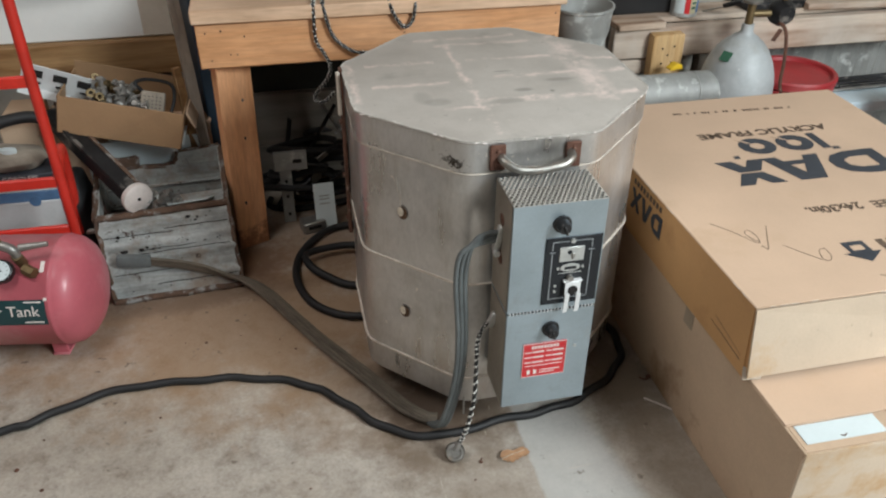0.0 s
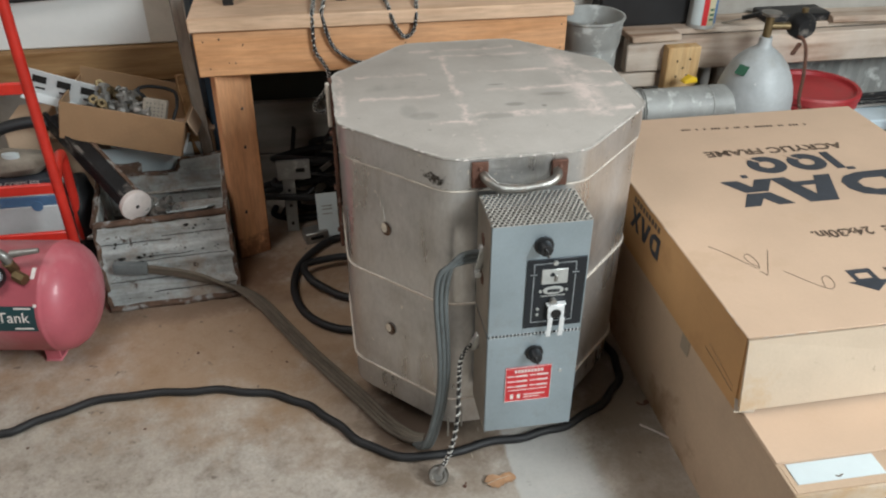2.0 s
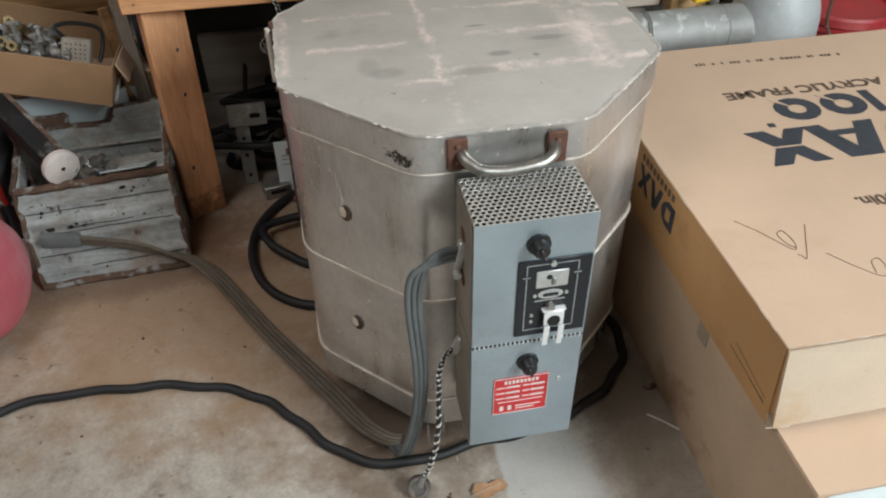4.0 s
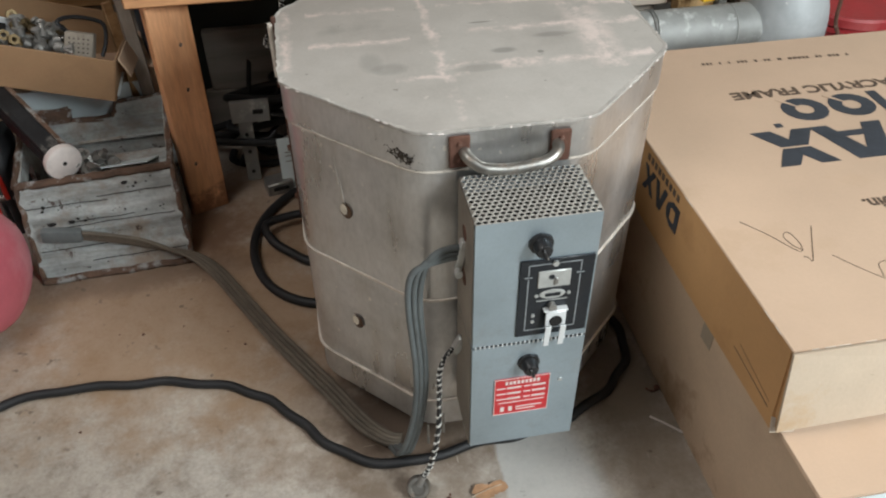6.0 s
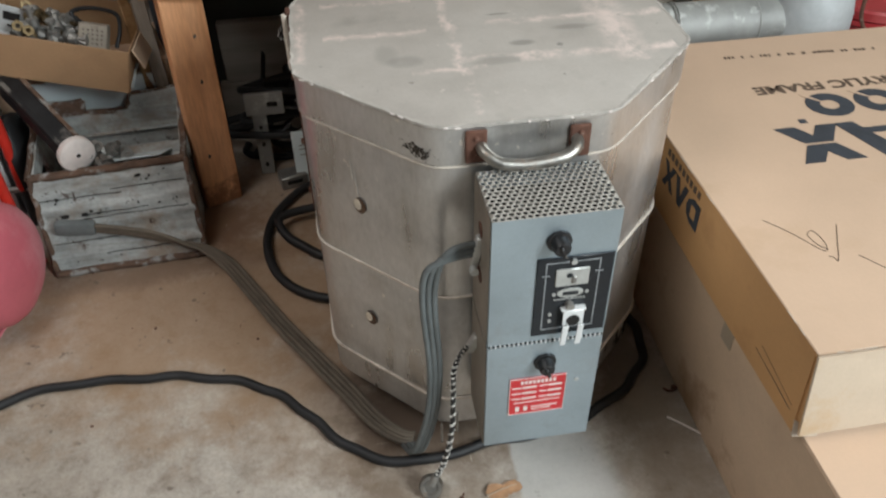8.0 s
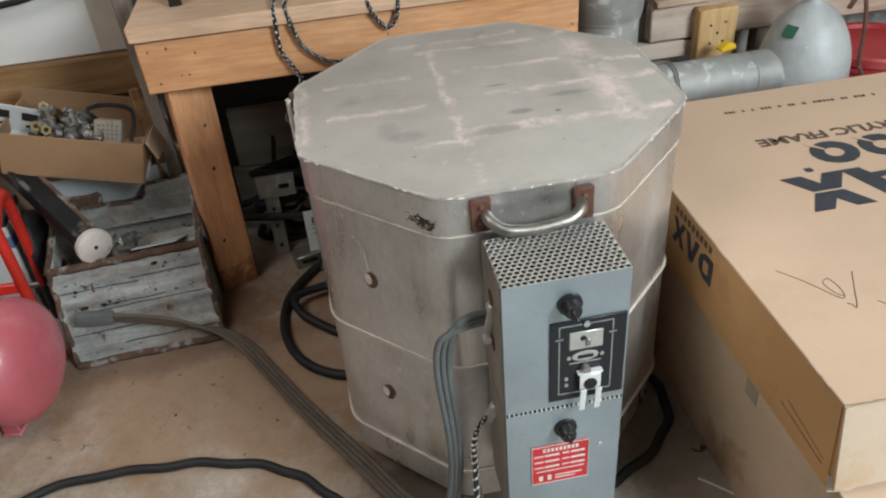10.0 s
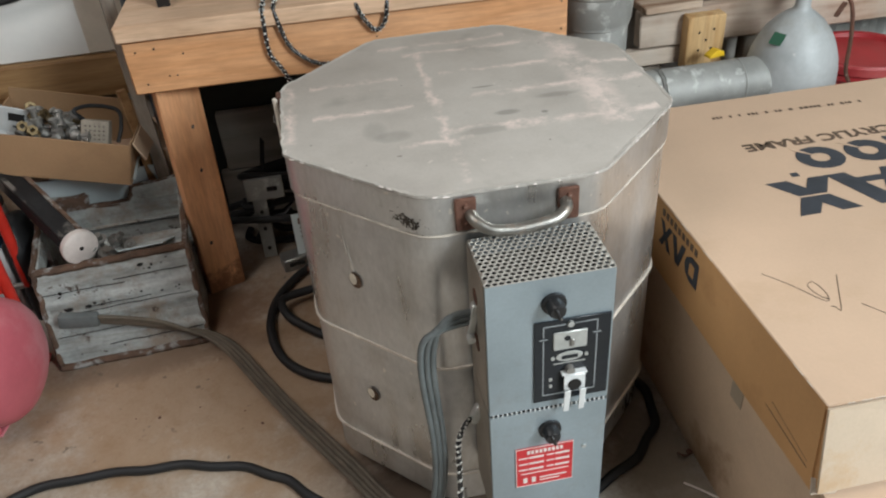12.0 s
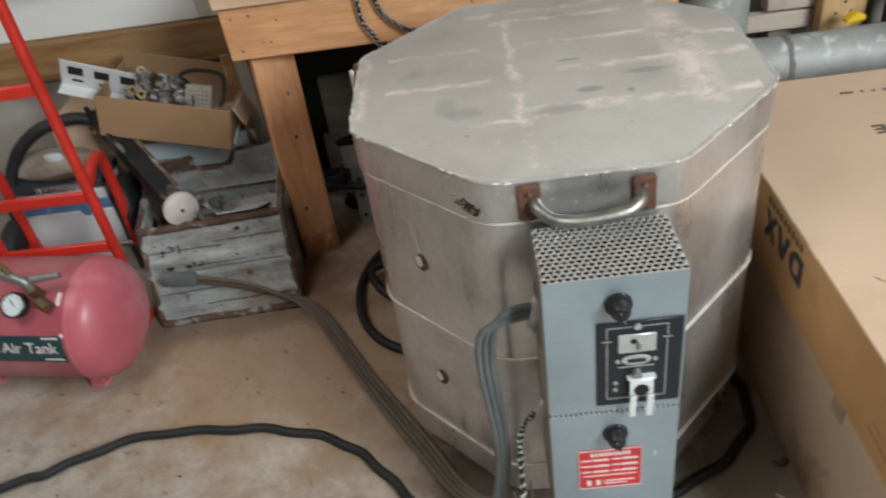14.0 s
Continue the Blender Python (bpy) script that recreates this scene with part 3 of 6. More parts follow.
    silver=surface("silver_paint", (0.47, 0.495, 0.50), 0.58, 0.15, 0.22, 6, 60, 0.08, stain=(0.30, 0.285, 0.25), stain_at=0.50, stain_scale=5, stain_soft=0.2, speck=(0.62, 0.62, 0.60), speck_at=0.70, speck_scale=22),
    green=surface("green_sticker", (0.03, 0.12, 0.07), 0.5),
    navy=surface("dark_blue_board", (0.02, 0.045, 0.075), 0.5, 0, 0.25, 4),
    leaf=surface("dry_leaf", (0.38, 0.215, 0.115), 0.8, 0, 0.3, 40),
    twig=surface("pale_twig", (0.46, 0.39, 0.30), 0.8, 0, 0.2, 40),
    tool_blue=surface("blue_printed_card", (0.10, 0.20, 0.36), 0.55, 0, 0.3, 14, stain=(0.40, 0.44, 0.47), stain_at=0.55),
    tool_white=surface("white_printed_card", (0.60, 0.62, 0.62), 0.6, 0, 0.1, 8),
    lid_edge=surface("chipped_lid_edge", (0.46, 0.43, 0.39), 0.7, 0, 0.2, 20, 150, 0.2, stain=(0.64, 0.60, 0.55), stain_at=0.52, stain_scale=22, stain_soft=0.2),
    old_card=surface("faded_brown_card", (0.33, 0.20, 0.105), 0.85, 0, 0.15, 4, 150, 0.1, stain=(0.25, 0.15, 0.08), stain_at=0.58, stain_scale=6, stain_soft=0.2),
    tan=surface("tan_label", (0.55, 0.50, 0.33), 0.6),
)

# ---- the setting ----
X0, X1, Y0, Y1, TOP = -2.45, 3.3, -0.85, 2.46, 2.9


def setting(name, bm, material, label, category):
    return tagged(part(name, bm, material), label, category, kind="structure")


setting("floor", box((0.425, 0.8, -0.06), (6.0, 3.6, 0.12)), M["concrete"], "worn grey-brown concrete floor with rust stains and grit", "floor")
setting("ground", box((0.4, -41.02, -0.08), (160, 80, 0.1)), M["asphalt"], "grey driveway outside the open door", "ground")
setting("wall_north", box(((X0 + X1) / 2, Y1 + 0.06, TOP / 2), (X1 - X0 + 0.24, 0.12, TOP)), M["plaster"], "bare grey plastered wall behind the bench", "wall")
setting("wall_panel_north", box((-1.22, Y1 - 0.012, 1.71), (2.40, 0.024, 2.36), 0.004), M["white_wall"], "dirty white painted board on the wall", "wall panel")
setting("wall_paper_strip", box((-0.285, Y1 - 0.0250, 1.10), (0.17, 0.003, 1.13), 0.001), M["bundle_pale"], "beige paper strip hanging on the white board", "wall panel")
setting("trim_sill", box((-1.22, Y1 - 0.022, 0.475), (2.40, 0.044, 0.105), 0.004), M["sill"], "brown stained timber rail under the white board", "trim")
# unseen walls added round the view, kept dark to cut bounced light
setting("wall_west", box((X0 - 0.06, (Y0 + Y1) / 2, TOP / 2), (0.12, Y1 - Y0, TOP)), M["low_wall"], "unseen grey side wall, kept dark to cut bounced light", "wall")
setting("wall_east", box((X1 + 0.06, (Y0 + Y1) / 2, TOP / 2), (0.12, Y1 - Y0, TOP)), M["low_wall"], "unseen grey side wall, kept dark to cut bounced light", "wall")
setting("wall_south_header", box(((X0 + X1) / 2, Y0 - 0.06, 2.78), (X1 - X0 + 0.24, 0.12, 0.24)), M["low_wall"], "unseen grey header over the assumed garage door", "wall")
setting("wall_south_pier_1", box((-1.0, Y0 - 0.06, 1.33), (3.14, 0.12, 2.66)), M["low_wall"], "unseen grey wall that blocks light left of the assumed door", "wall")
setting("wall_south_pier_2", box((3.1, Y0 - 0.06, 1.33), (0.64, 0.12, 2.66)), M["low_wall"], "unseen grey pier beside the assumed garage door", "wall")
# unseen ceiling, dark to cut bounce, with a made-up opening for the fill
setting("ceiling", shell([(X0 - 0.12, Y0 - 0.12), (X1 + 0.12, Y0 - 0.12), (X1 + 0.12, Y1 + 0.12), (X0 - 0.12, Y1 + 0.12)], [(-1.85, -0.05), (-0.45, -0.05), (-0.45, 1.25), (-1.85, 1.25)], TOP, TOP + 0.12), M["ceiling"],
        "unseen ceiling kept dark against bounce, opened for the overhead fill", "ceiling")

# ---- the kiln ----
KX, KY = 0.43, 1.53


def octagon(apothem, cut=0.0):
    """Corners of an octagon with a flat towards -y; cut rounds each corner."""
    r = apothem / math.cos(math.pi / 8)
    pts = [Vector((r * math.cos(math.radians(-112.5 + 45 * k)), r * math.sin(math.radians(-112.5 + 45 * k)))) for k in range(8)]
    if not cut:
        return [tuple(p) for p in pts]
    out = []
    for k, p in enumerate(pts):
        a, b = (pts[k - 1] - p).normalized(), (pts[(k + 1) % 8] - p).normalized()
        s, e = p + a * cut, p + b * cut
        for t in (0, 0.25, 0.5, 0.75, 1):
            out.append(tuple(s * (1 - t) ** 2 + p * 2 * t * (1 - t) + e * t * t))
    return out


kiln = thing("pottery_kiln", "eight-sided stainless steel electric kiln with a closed grey lid", "kiln", pose(KX, KY, 0))
A = 0.2965
LID, RIM, MID, LOW, BASE = 0.695, 0.630, 0.386, 0.141, 0.070
body = part("upper_section", prism(octagon(A - 0.002, 0.03), MID + 0.0015, RIM - 0.0015, 0), M["steel"], kiln)
lower = part("lower_section", prism(octagon(A - 0.003, 0.03), LOW + 0.0015, MID - 0.0015, 0), M["steel"], kiln)
foot = part("base_section", prism(octagon(A - 0.006, 0.03), BASE, LOW - 0.0015, 0), M["steel"], kiln)
for z in (RIM, MID, LOW):
    part("seam_band", shell(octagon(A + 0.0008, 0.03), octagon(A - 0.02, 0.03), z - 0.0018, z + 0.0018), M["seam"], kiln, "thin pale joint between the sections")
lid = part("lid", prism(octagon(A + 0.0005, 0.022), RIM + 0.003, LID - 0.004, 0), M["steel"], kiln, "steel-banded lid")
part("lid_top", prism(octagon(A + 0.002, 0.022), LID - 0.005, LID, 0.0015), M["lid"], lid, "grey cement top with pale mortar streaks")
# crumbling pale edge round the lid's top
random.seed(4)


def ragged(pts, step, lo, hi):
    """The outline with many more points, each pushed in or out a little."""
    res = []
    for k, p in enumerate(pts):
        p, q = Vector(p), Vector(pts[(k + 1) % len(pts)])
        n = max(1, int((q - p).length / step))
        for i in range(n):
            c = p.lerp(q, i / n)
            res.append(tuple(c * (1 + random.uniform(lo, hi) / c.length)))
    return res


ring = octagon(A + 0.0020, 0.022)
outer = ragged(ring, 0.005, -0.0012, 0.0020)
inner = [tuple(Vector(p) * (1 - random.choice((0.0035, 0.004, 0.005, 0.006)) / Vector(p).length)) for p in outer]
part("lid_edge", shell(outer, inner, LID - 0.0035, LID + 0.0004), M["lid_edge"], lid, "chipped pale edge of the lid", angle=80)
edge = octagon(A + 0.0028, 0.022)
for k in range(len(edge)):
    p, q = Vector(edge[k]), Vector(edge[(k + 1) % len(edge)])
    n = max(1, int((q - p).length / 0.012))
    for i in range(n):
        if random.random() < (0.42 if p.y < 0 else 0.05):
            c = p.lerp(q, (i + random.random()) / n)
            s = random.uniform(0.002, 0.006)
            d = (q - p).normalized()
            part("edge_chip", lathe([(0.0, -0.4), (0.6, -0.3), (1.0, 0.0), (0.5, 0.35), (0.0, 0.4)], 6, Matrix.Translation((c.x, c.y, LID - random.uniform(0.0002, 0.004))) @ Matrix.Rotation(math.atan2(d.y, d.x), 4, "Z")
                 @ Matrix.Diagonal((s, 0.0016, random.uniform(0.002, 0.004), 1))), M["white_ink"], lid)

# handle on the lid's front
handle = part("handle", tube([(-0.060, -A - 0.004, 0.663), (-0.056, -A - 0.020, 0.660), (-0.040, -A - 0.031, 0.651), (-0.012, -A - 0.034, 0.647), (0.020, -A - 0.034, 0.648), (0.050, -A - 0.031, 0.652), (0.067, -A - 0.020, 0.659), (0.070, -A - 0.004, 0.662)], 0.0082, 14, 6),
              M["chrome"], lid, "chromed bar handle")
for x, zb in ((-0.066, 0.662), (0.0748, 0.656)):
    part("bracket", box((x, -A - 0.004, zb), (0.029, 0.006, 0.050), 0.002), M["rust"], handle, "rusty handle bracket")
    for z in (zb - 0.014, zb + 0.014):
        part("rivet", lathe([(0.0, 0.004), (0.003, 0.003), (0.004, 0.0)], 10, Matrix.Translation((x, -A - 0.007, z)) @ pose(0, 0, 0, 90)), M["rust"], handle)

# peepholes in the left front face: flat discs, inner shade and lit brick painted
turn45 = pose(0, 0, 0, 0, 0, -45)
for z in (0.506, 0.264):
    m = turn45 @ Matrix.Translation((-0.0185, -A + 0.001, z)) @ pose(0, 0, 0, 90)
    hole = part("peephole", lathe([(0.0145, 0.0008), (0.0, 0.00085)], 26, m @ Matrix.Diagonal((0.82, 1, 1, 1))), M["peep"], kiln, "small oval peephole, its inner shade a flat dark brown disc")
    part("peephole_brick", lathe([(0.0108, 0.0012), (0.0, 0.00125)], 22, m @ Matrix.Translation((-0.0040, 0.0016, 0.0)) @ Matrix.Diagonal((0.66, 0.98, 1, 1))), M["brick"], hole, "pale disc for the lit firebrick inside the peephole")
# pale run of slip down to the upper peephole
for u, w, z0, z1 in ((-0.029, 0.0016, 0.548, 0.600), (-0.0215, 0.0026, 0.518, 0.570)):
    part("slip_run", prism([(u - w, z0), (u + w * 0.6, z0 + 0.004), (u + w * 0.3 - 0.004, z1), (u - w * 0.5 - 0.004, z1 - 0.003)], 0.0, 0.0004, 0, turn45 @ Matrix.Translation((0, -A + 0.0016, 0)) @ pose(0, 0, 0, 90)), M["slip"], kiln, "pale dried run of slip")
# burnt speckles under the lid's rim
random.seed(31)
soot = bmesh.new()
for k in range(120):
    u, v = random.gauss(0, 0.016), random.gauss(0, 0.0050)
    r = random.uniform(0.0007, 0.0030) * max(0.35, 1 - abs(u) / 0.045)
    n = random.randint(5, 7)
    ph = random.uniform(0, 6)
    prism([(u + 0.004 + r * random.uniform(0.5, 1.5) * math.cos(ph + 2 * math.pi * i / n), v - 0.12 * u + r * random.uniform(0.4, 1.0) * math.sin(ph + 2 * math.pi * i / n)) for i in range(n)], 0, 0.0004 + 0.000004 * k, 0,
          turn45 @ Matrix.Translation((0.094, -A - 0.0006, 0.650)) @ pose(0, 0, 0, 90), soot)
part("scorch_mark", soot, M["scorch"], lid, "small smudge of dark scorch specks")
# stand
for k in range(4):
    a = math.radians(45 + 90 * k)
    part("stand_leg", box((0.19 * math.cos(a), 0.19 * math.sin(a), 0.036), (0.03, 0.03, 0.072), 0.002), M["rust"], kiln, "rusty angle-iron leg")
for k in range(4):
    a, b = math.radians(45 + 90 * k), math.radians(135 + 90 * k)
    part("stand_rail", beam_between((0.19 * math.cos(a), 0.19 * math.sin(a), 0.058), (0.19 * math.cos(b), 0.19 * math.sin(b), 0.058), 0.006, 0.028), M["rust"], kiln)

# two control boxes on the front, upper and lower
BL, BR, BF, BB = -0.068, 0.101, -0.418, -A - 0.014     # box sides, front and back
bw, bd, bc, by = BR - BL, BB - BF, (BL + BR) / 2, (BF + BB) / 2
UT, UB, DB = 0.628, 0.402, 0.168


def open_box(z0, z1, t=0.0016):
    """The four folded sides of a sheet-steel box."""
    return shell([(BL, BF), (BR, BF), (BR, BB), (BL, BB)], [(BL + t, BF + t), (BR - t, BF + t), (BR - t, BB - t), (BL + t, BB - t)], z0, z1)


upper = part("upper_control_box", open_box(UB, UT - 0.001), M["box_steel"], kiln, "grey steel control box")
lowerbox = part("lower_control_box", open_box(DB, UB - 0.006), M["box_steel"], kiln, "grey steel terminal box")
for own, z0, z1 in ((upper, UB, UT - 0.001), (lowerbox, DB, UB - 0.006)):
    for x in (BL - 0.0009, BR + 0.0009):
        part("side_panel", box((x, by + 0.002, (z0 + z1) / 2), (0.0014, bd - 0.006, z1 - z0 - 0.002)), M["side_steel"], own, "grimy bare steel side")
part("bottom_plate", box((bc, by, DB + 0.001), (bw - 0.003, bd - 0.003, 0.0016)), M["box_steel"], lowerbox)
# solid near-black blocks stand in for shade inside the box and vent gap
part("dark_inside", box((bc, by, (UT + UB) / 2 - 0.008), (bw - 0.02, bd - 0.02, UT - UB - 0.03)), M["hollow"], upper)
part("vent_gap", box((bc, by, UB - 0.003), (bw - 0.006, bd - 0.006, 0.007)), M["hollow"], upper, "narrow dark vent gap")
for k in range(25):
    part("vent_tooth", box((BL + 0.005 + k * (bw - 0.010) / 24, BF + 0.0003, UB - 0.003), (0.0019, 0.0014, 0.0058)), M["bright"], upper)


def perforated(x0, x1, y0, y1, z, nx, ny, r):
    """A sheet with staggered round holes, each cut as an eight-sided opening in its cell."""
    bm = bmesh.new()
    sx, sy = (x1 - x0) / nx, (y1 - y0) / ny
    for j in range(ny):
        shift = 0.5 * sx if j % 2 else 0.0
        cells = [(x0 + shift + i * sx, x0 + shift + (i + 1) * sx) for i in range(nx - (1 if shift else 0))]
        ya, yb = y0 + j * sy, y0 + (j + 1) * sy
        if shift:
            for a, b in ((x0, x0 + shift), (x1 - shift, x1)):
                bm.faces.new([bm.verts.new(p) for p in ((a, ya, z), (b, ya, z), (b, yb, z), (a, yb, z))])
        for a, b in cells:
            cx, cy = (a + b) / 2, (ya + yb) / 2
            ring = [bm.verts.new((cx + r * math.cos(math.pi / 8 + k * math.pi / 4), cy + r * math.sin(math.pi / 8 + k * math.pi / 4), z)) for k in range(8)]
            sq = [bm.verts.new(p) for p in ((b, yb, z), (a, yb, z), (a, ya, z), (b, ya, z))]
            for n in range(4):
                bm.faces.new((ring[(2 * n) % 8], sq[n], ring[(2 * n + 1) % 8]))
                bm.faces.new((ring[(2 * n + 1) % 8], sq[n], sq[(n + 1) % 4], ring[(2 * n + 2) % 8]))
    bmesh.ops.remove_doubles(bm, verts=bm.verts[:], dist=0.00001)
    return bm


grille = part("perforated_top", perforated(BL, BR, BF, BB, UT, 19, 14, 0.0034), M["grille"], upper, "perforated steel top")
thick = grille.modifiers.new("thickness", "SOLIDIFY")
thick.thickness = 0.0012
# round knock-out holes and rusty strip on the left side
for y, z, r in ((-0.36, 0.49, 0.013), (-0.36, 0.57, 0.012)):
    part("knockout", rod((BL - 0.0024, y, z), (BL + 0.002, y, z), r, seg=24), M["rust"], upper, "rusty knock-out hole")


def knob(x, z, parent):
    m = Matrix.Translation((x, BF, z)) @ pose(0, 0, 0, 90)
    k = part("knob", lathe([(0.0, 0.021), (0.0095, 0.021), (0.0115, 0.018), (0.0125, 0.005), (0.0165, 0.004), (0.017, 0.0)], 28, m), M["black"], parent, "black switch knob")
    part("grip", box((x, BF - 0.020, z - 0.002), (0.0055, 0.010, 0.019), 0.0018, pose(0, 0, 0, 0, -20)), M["black"], k)
    part("pointer", box((x + 0.003, BF - 0.0262, z - 0.006), (0.0014, 0.0006, 0.005), 0, pose(0, 0, 0, 0, -20)), M["grey_metal"], k)


knob(0.020, 0.586, upper)
knob(0.018, 0.356, lowerbox)

# the dial panel
PX0, PX1, PZ0, PZ1 = -0.004, 0.091, 0.417, 0.545
pc, pz = (PX0 + PX1) / 2, (PZ0 + PZ1) / 2
panel = part("dial_panel", box((pc, BF - 0.0015, pz), (PX1 - PX0, 0.003, PZ1 - PZ0), 0.0006), M["panel"], upper, "dark navy dial panel with a printed frame")


def ink(x0, x1, z0, z1, mat, parent, name="printed_bar", y=None):
    return part(name, box(((x0 + x1) / 2, BF - 0.0033 if y is None else y, (z0 + z1) / 2), (x1 - x0, 0.0008, z1 - z0)), mat, parent)


g = 0.0007
for a in (0.013, 0.0795):
    ink(a - g, a + g, 0.426, 0.514, M["print_grey"], panel, "printed_line")
    ink(a - g, a + g, 0.520, 0.536, M["print_grey"], panel, "printed_line")
    ink(a - 0.005, a + 0.005, 0.516, 0.5175, M["print_grey"], panel, "printed_line")
ink(0.013, 0.0795, 0.4255, 0.4268, M["print_grey"], panel, "printed_line")
ink(0.013, 0.041, 0.5352, 0.5365, M["print_grey"], panel, "printed_line")
ink(0.051, 0.0795, 0.5352, 0.5365, M["print_grey"], panel, "printed_line")
part("screw", rod((0.046, BF - 0.003, 0.5365), (0.046, BF - 0.006, 0.5365), 0.004, seg=14), M["plate"], panel)
window = part("indicator_window", box((0.046, BF - 0.004, 0.512), (0.042, 0.003, 0.027), 0.001), M["plate"], panel, "pale indicator window")
part("indicator_pin", box((0.048, BF - 0.0065, 0.509), (0.006, 0.003, 0.012), 0.0015), M["grey_metal"], window)
part("indicator_hole", rod((0.042, BF - 0.0052, 0.516), (0.042, BF - 0.0058, 0.516), 0.004, seg=12), M["panel"], window)
emblem = part("emblem", lathe([(0.0, 0.001), (0.016, 0.001), (0.017, 0.0)], 28, Matrix.Translation((0.046, BF - 0.003, 0.4855)) @ pose(0, 0, 0, 90) @ Matrix.Diagonal((1, 0.45, 1, 1))), M["plate"], panel, "oval maker's mark")
ink(0.036, 0.056, 0.483, 0.488, M["panel"], emblem, "mark_bar", BF - 0.0046)
for x in (0.025, 0.067):
    part("screw", rod((x, BF - 0.003, 0.4855), (x, BF - 0.005, 0.4855), 0.0024, seg=12), M["plate"], panel)
ink(0.026, 0.066, 0.475, 0.4763, M["plate"], panel)
part("button", rod((0.046, BF - 0.003, 0.467), (0.046, BF - 0.012, 0.467), 0.0055, seg=14), M["grey_metal"], panel)
for dz in (0.452, 0.441):
    part("screw", rod((0.0225, BF - 0.003, dz), (0.0225, BF - 0.005, dz), 0.0023, seg=12), M["plate"], panel)

# forked metal clip under the button
clip = part("weight_clip", box((0.051, BF - 0.012, 0.449), (0.027, 0.0016, 0.024), 0.0006), M["bright"], panel, "bright forked metal clip")
for x in (0.0412, 0.0608):
    part("prong", box((x, BF - 0.015, 0.421), (0.0078, 0.0016, 0.040), 0.0005, pose(0, 0, 0, 8)), M["bright"], clip)
part("clip_tab", box((0.051, BF - 0.008, 0.4625), (0.032, 0.010, 0.0016), 0.0005), M["bright"], clip)
part("clip_hole", rod((0.051, BF - 0.0125, 0.446), (0.051, BF - 0.0142, 0.446), 0.0085, seg=24), M["hollow"], clip, "dark round hole")

# panel and print are stretched and shifted to fit the camera's view
panel.matrix_basis = Matrix.Translation((-0.0016, BF, 0.415)) @ Matrix.Diagonal((1.095, 1.0, 1.117, 1)) @ Matrix.Translation((0, -BF, -0.417))

for piece in panel.children:
    piece.location.x -= 0.0058
    piece.location.z += 0.002

# the red rating plate
plate = part("rating_plate", box((0.0065, BF - 0.0008, 0.2820), (0.087, 0.0016, 0.083), 0.0004), M["red_label"], lowerbox, "red printed rating plate")
yy = BF - 0.0019
for a, b, c, d in ((-0.037, 0.050, 0.3225, 0.3232), (-0.037, 0.050, 0.2408, 0.2415), (-0.0368, -0.0361, 0.2408, 0.3232), (0.0493, 0.05, 0.2408, 0.3232)):
    ink(a, b, c, d, M["white_ink"], plate, "border_line", yy)
for k in range(9):
    x = -0.020 + k * 0.0062
    ink(x, x + 0.0042, 0.3105, 0.3175, M["white_ink"], plate, "title_bar", yy)
for z in (0.3025, 0.2900, 0.2775):
    ink(-0.033, -0.019, z - 0.001, z + 0.0012, M["white_ink"], plate, "caption_bar", yy)
    ink(-0.017, 0.005, z - 0.0018, z + 0.0018, M["white_ink"], plate, "blank_field", yy)
    ink(0.0095, 0.0205, z - 0.001, z + 0.0012, M["white_ink"], plate, "caption_bar", yy)
    ink(0.0225, 0.044, z - 0.0018, z + 0.0018, M["white_ink"], plate, "blank_field", yy)
ink(-0.030, 0.043, 0.2675, 0.2689, M["white_ink"], plate, "caption_bar", yy)
ink(-0.026, -0.020, 0.2475, 0.2580, M["white_ink"], plate, "maker_bar", yy)
ink(-0.013, -0.007, 0.2475, 0.2580, M["white_ink"], plate, "maker_bar", yy)
ink(-0.001, 0.040, 0.2545, 0.2565, M["white_ink"], plate, "caption_bar", yy)
ink(-0.001, 0.030, 0.2485, 0.2502, M["white_ink"], plate, "caption_bar", yy)
part("screw", rod((0.071, BF, 0.306), (0.071, BF - 0.002, 0.306), 0.0036, seg=12), M["plate"], lowerbox)
plate.location.x += 0.0045
# rusty hinge strap down the back of the left face
strap = part("hinge_strap", box((-A - 0.005, 0.088, 0.50), (0.008, 0.022, 0.40), 0.002), M["rust"], kiln, "rusty hinge strap")
part("hinge_pin", rod((-A - 0.011, 0.080, 0.60), (-A - 0.011, 0.080, 0.695), 0.005, seg=10), M["seam"], strap)
for z in (0.34, 0.45, 0.58):
    part("strap_bolt", rod((-A - 0.009, 0.088, z), (-A - 0.014, 0.088, z), 0.006, seg=8), M["rust"], strap)
# loose bolts under the box
for x, z in ((-0.125, 0.12), (-0.098, 0.145)):
    part("bolt", rod((x, -0.34, z - 0.035), (x, -0.34, z + 0.015), 0.0022, seg=8), M["grey_metal"], kiln)

# grey lead from the box's side down to the floor, three cords side by side
for k in range(3):
    d = (k - 1) * 0.0086
    part("cord", tube([(BL + 0.01, -0.355, 0.532 + d * 0.9), (BL - 0.025, -0.36, 0.536 + d), (BL - 0.054 + d * 0.6, -0.365, 0.530 + d * 0.8), (BL - 0.070 + d, -0.362, 0.503), (BL - 0.075 + d, -0.358, 0.44),
                       (BL - 0.068 + d * 0.9, -0.352, 0.30), (BL - 0.072 + d * 0.85, -0.345, 0.19), (BL - 0.088 + d * 0.85, -0.335, 0.09), (BL - 0.102 + d * 0.9, -0.32, 0.038), (BL - 0.112 + d, -0.285, 0.014)], 0.0049, 10, 6), M["grey_cord"], kiln, "grey rubber cord")
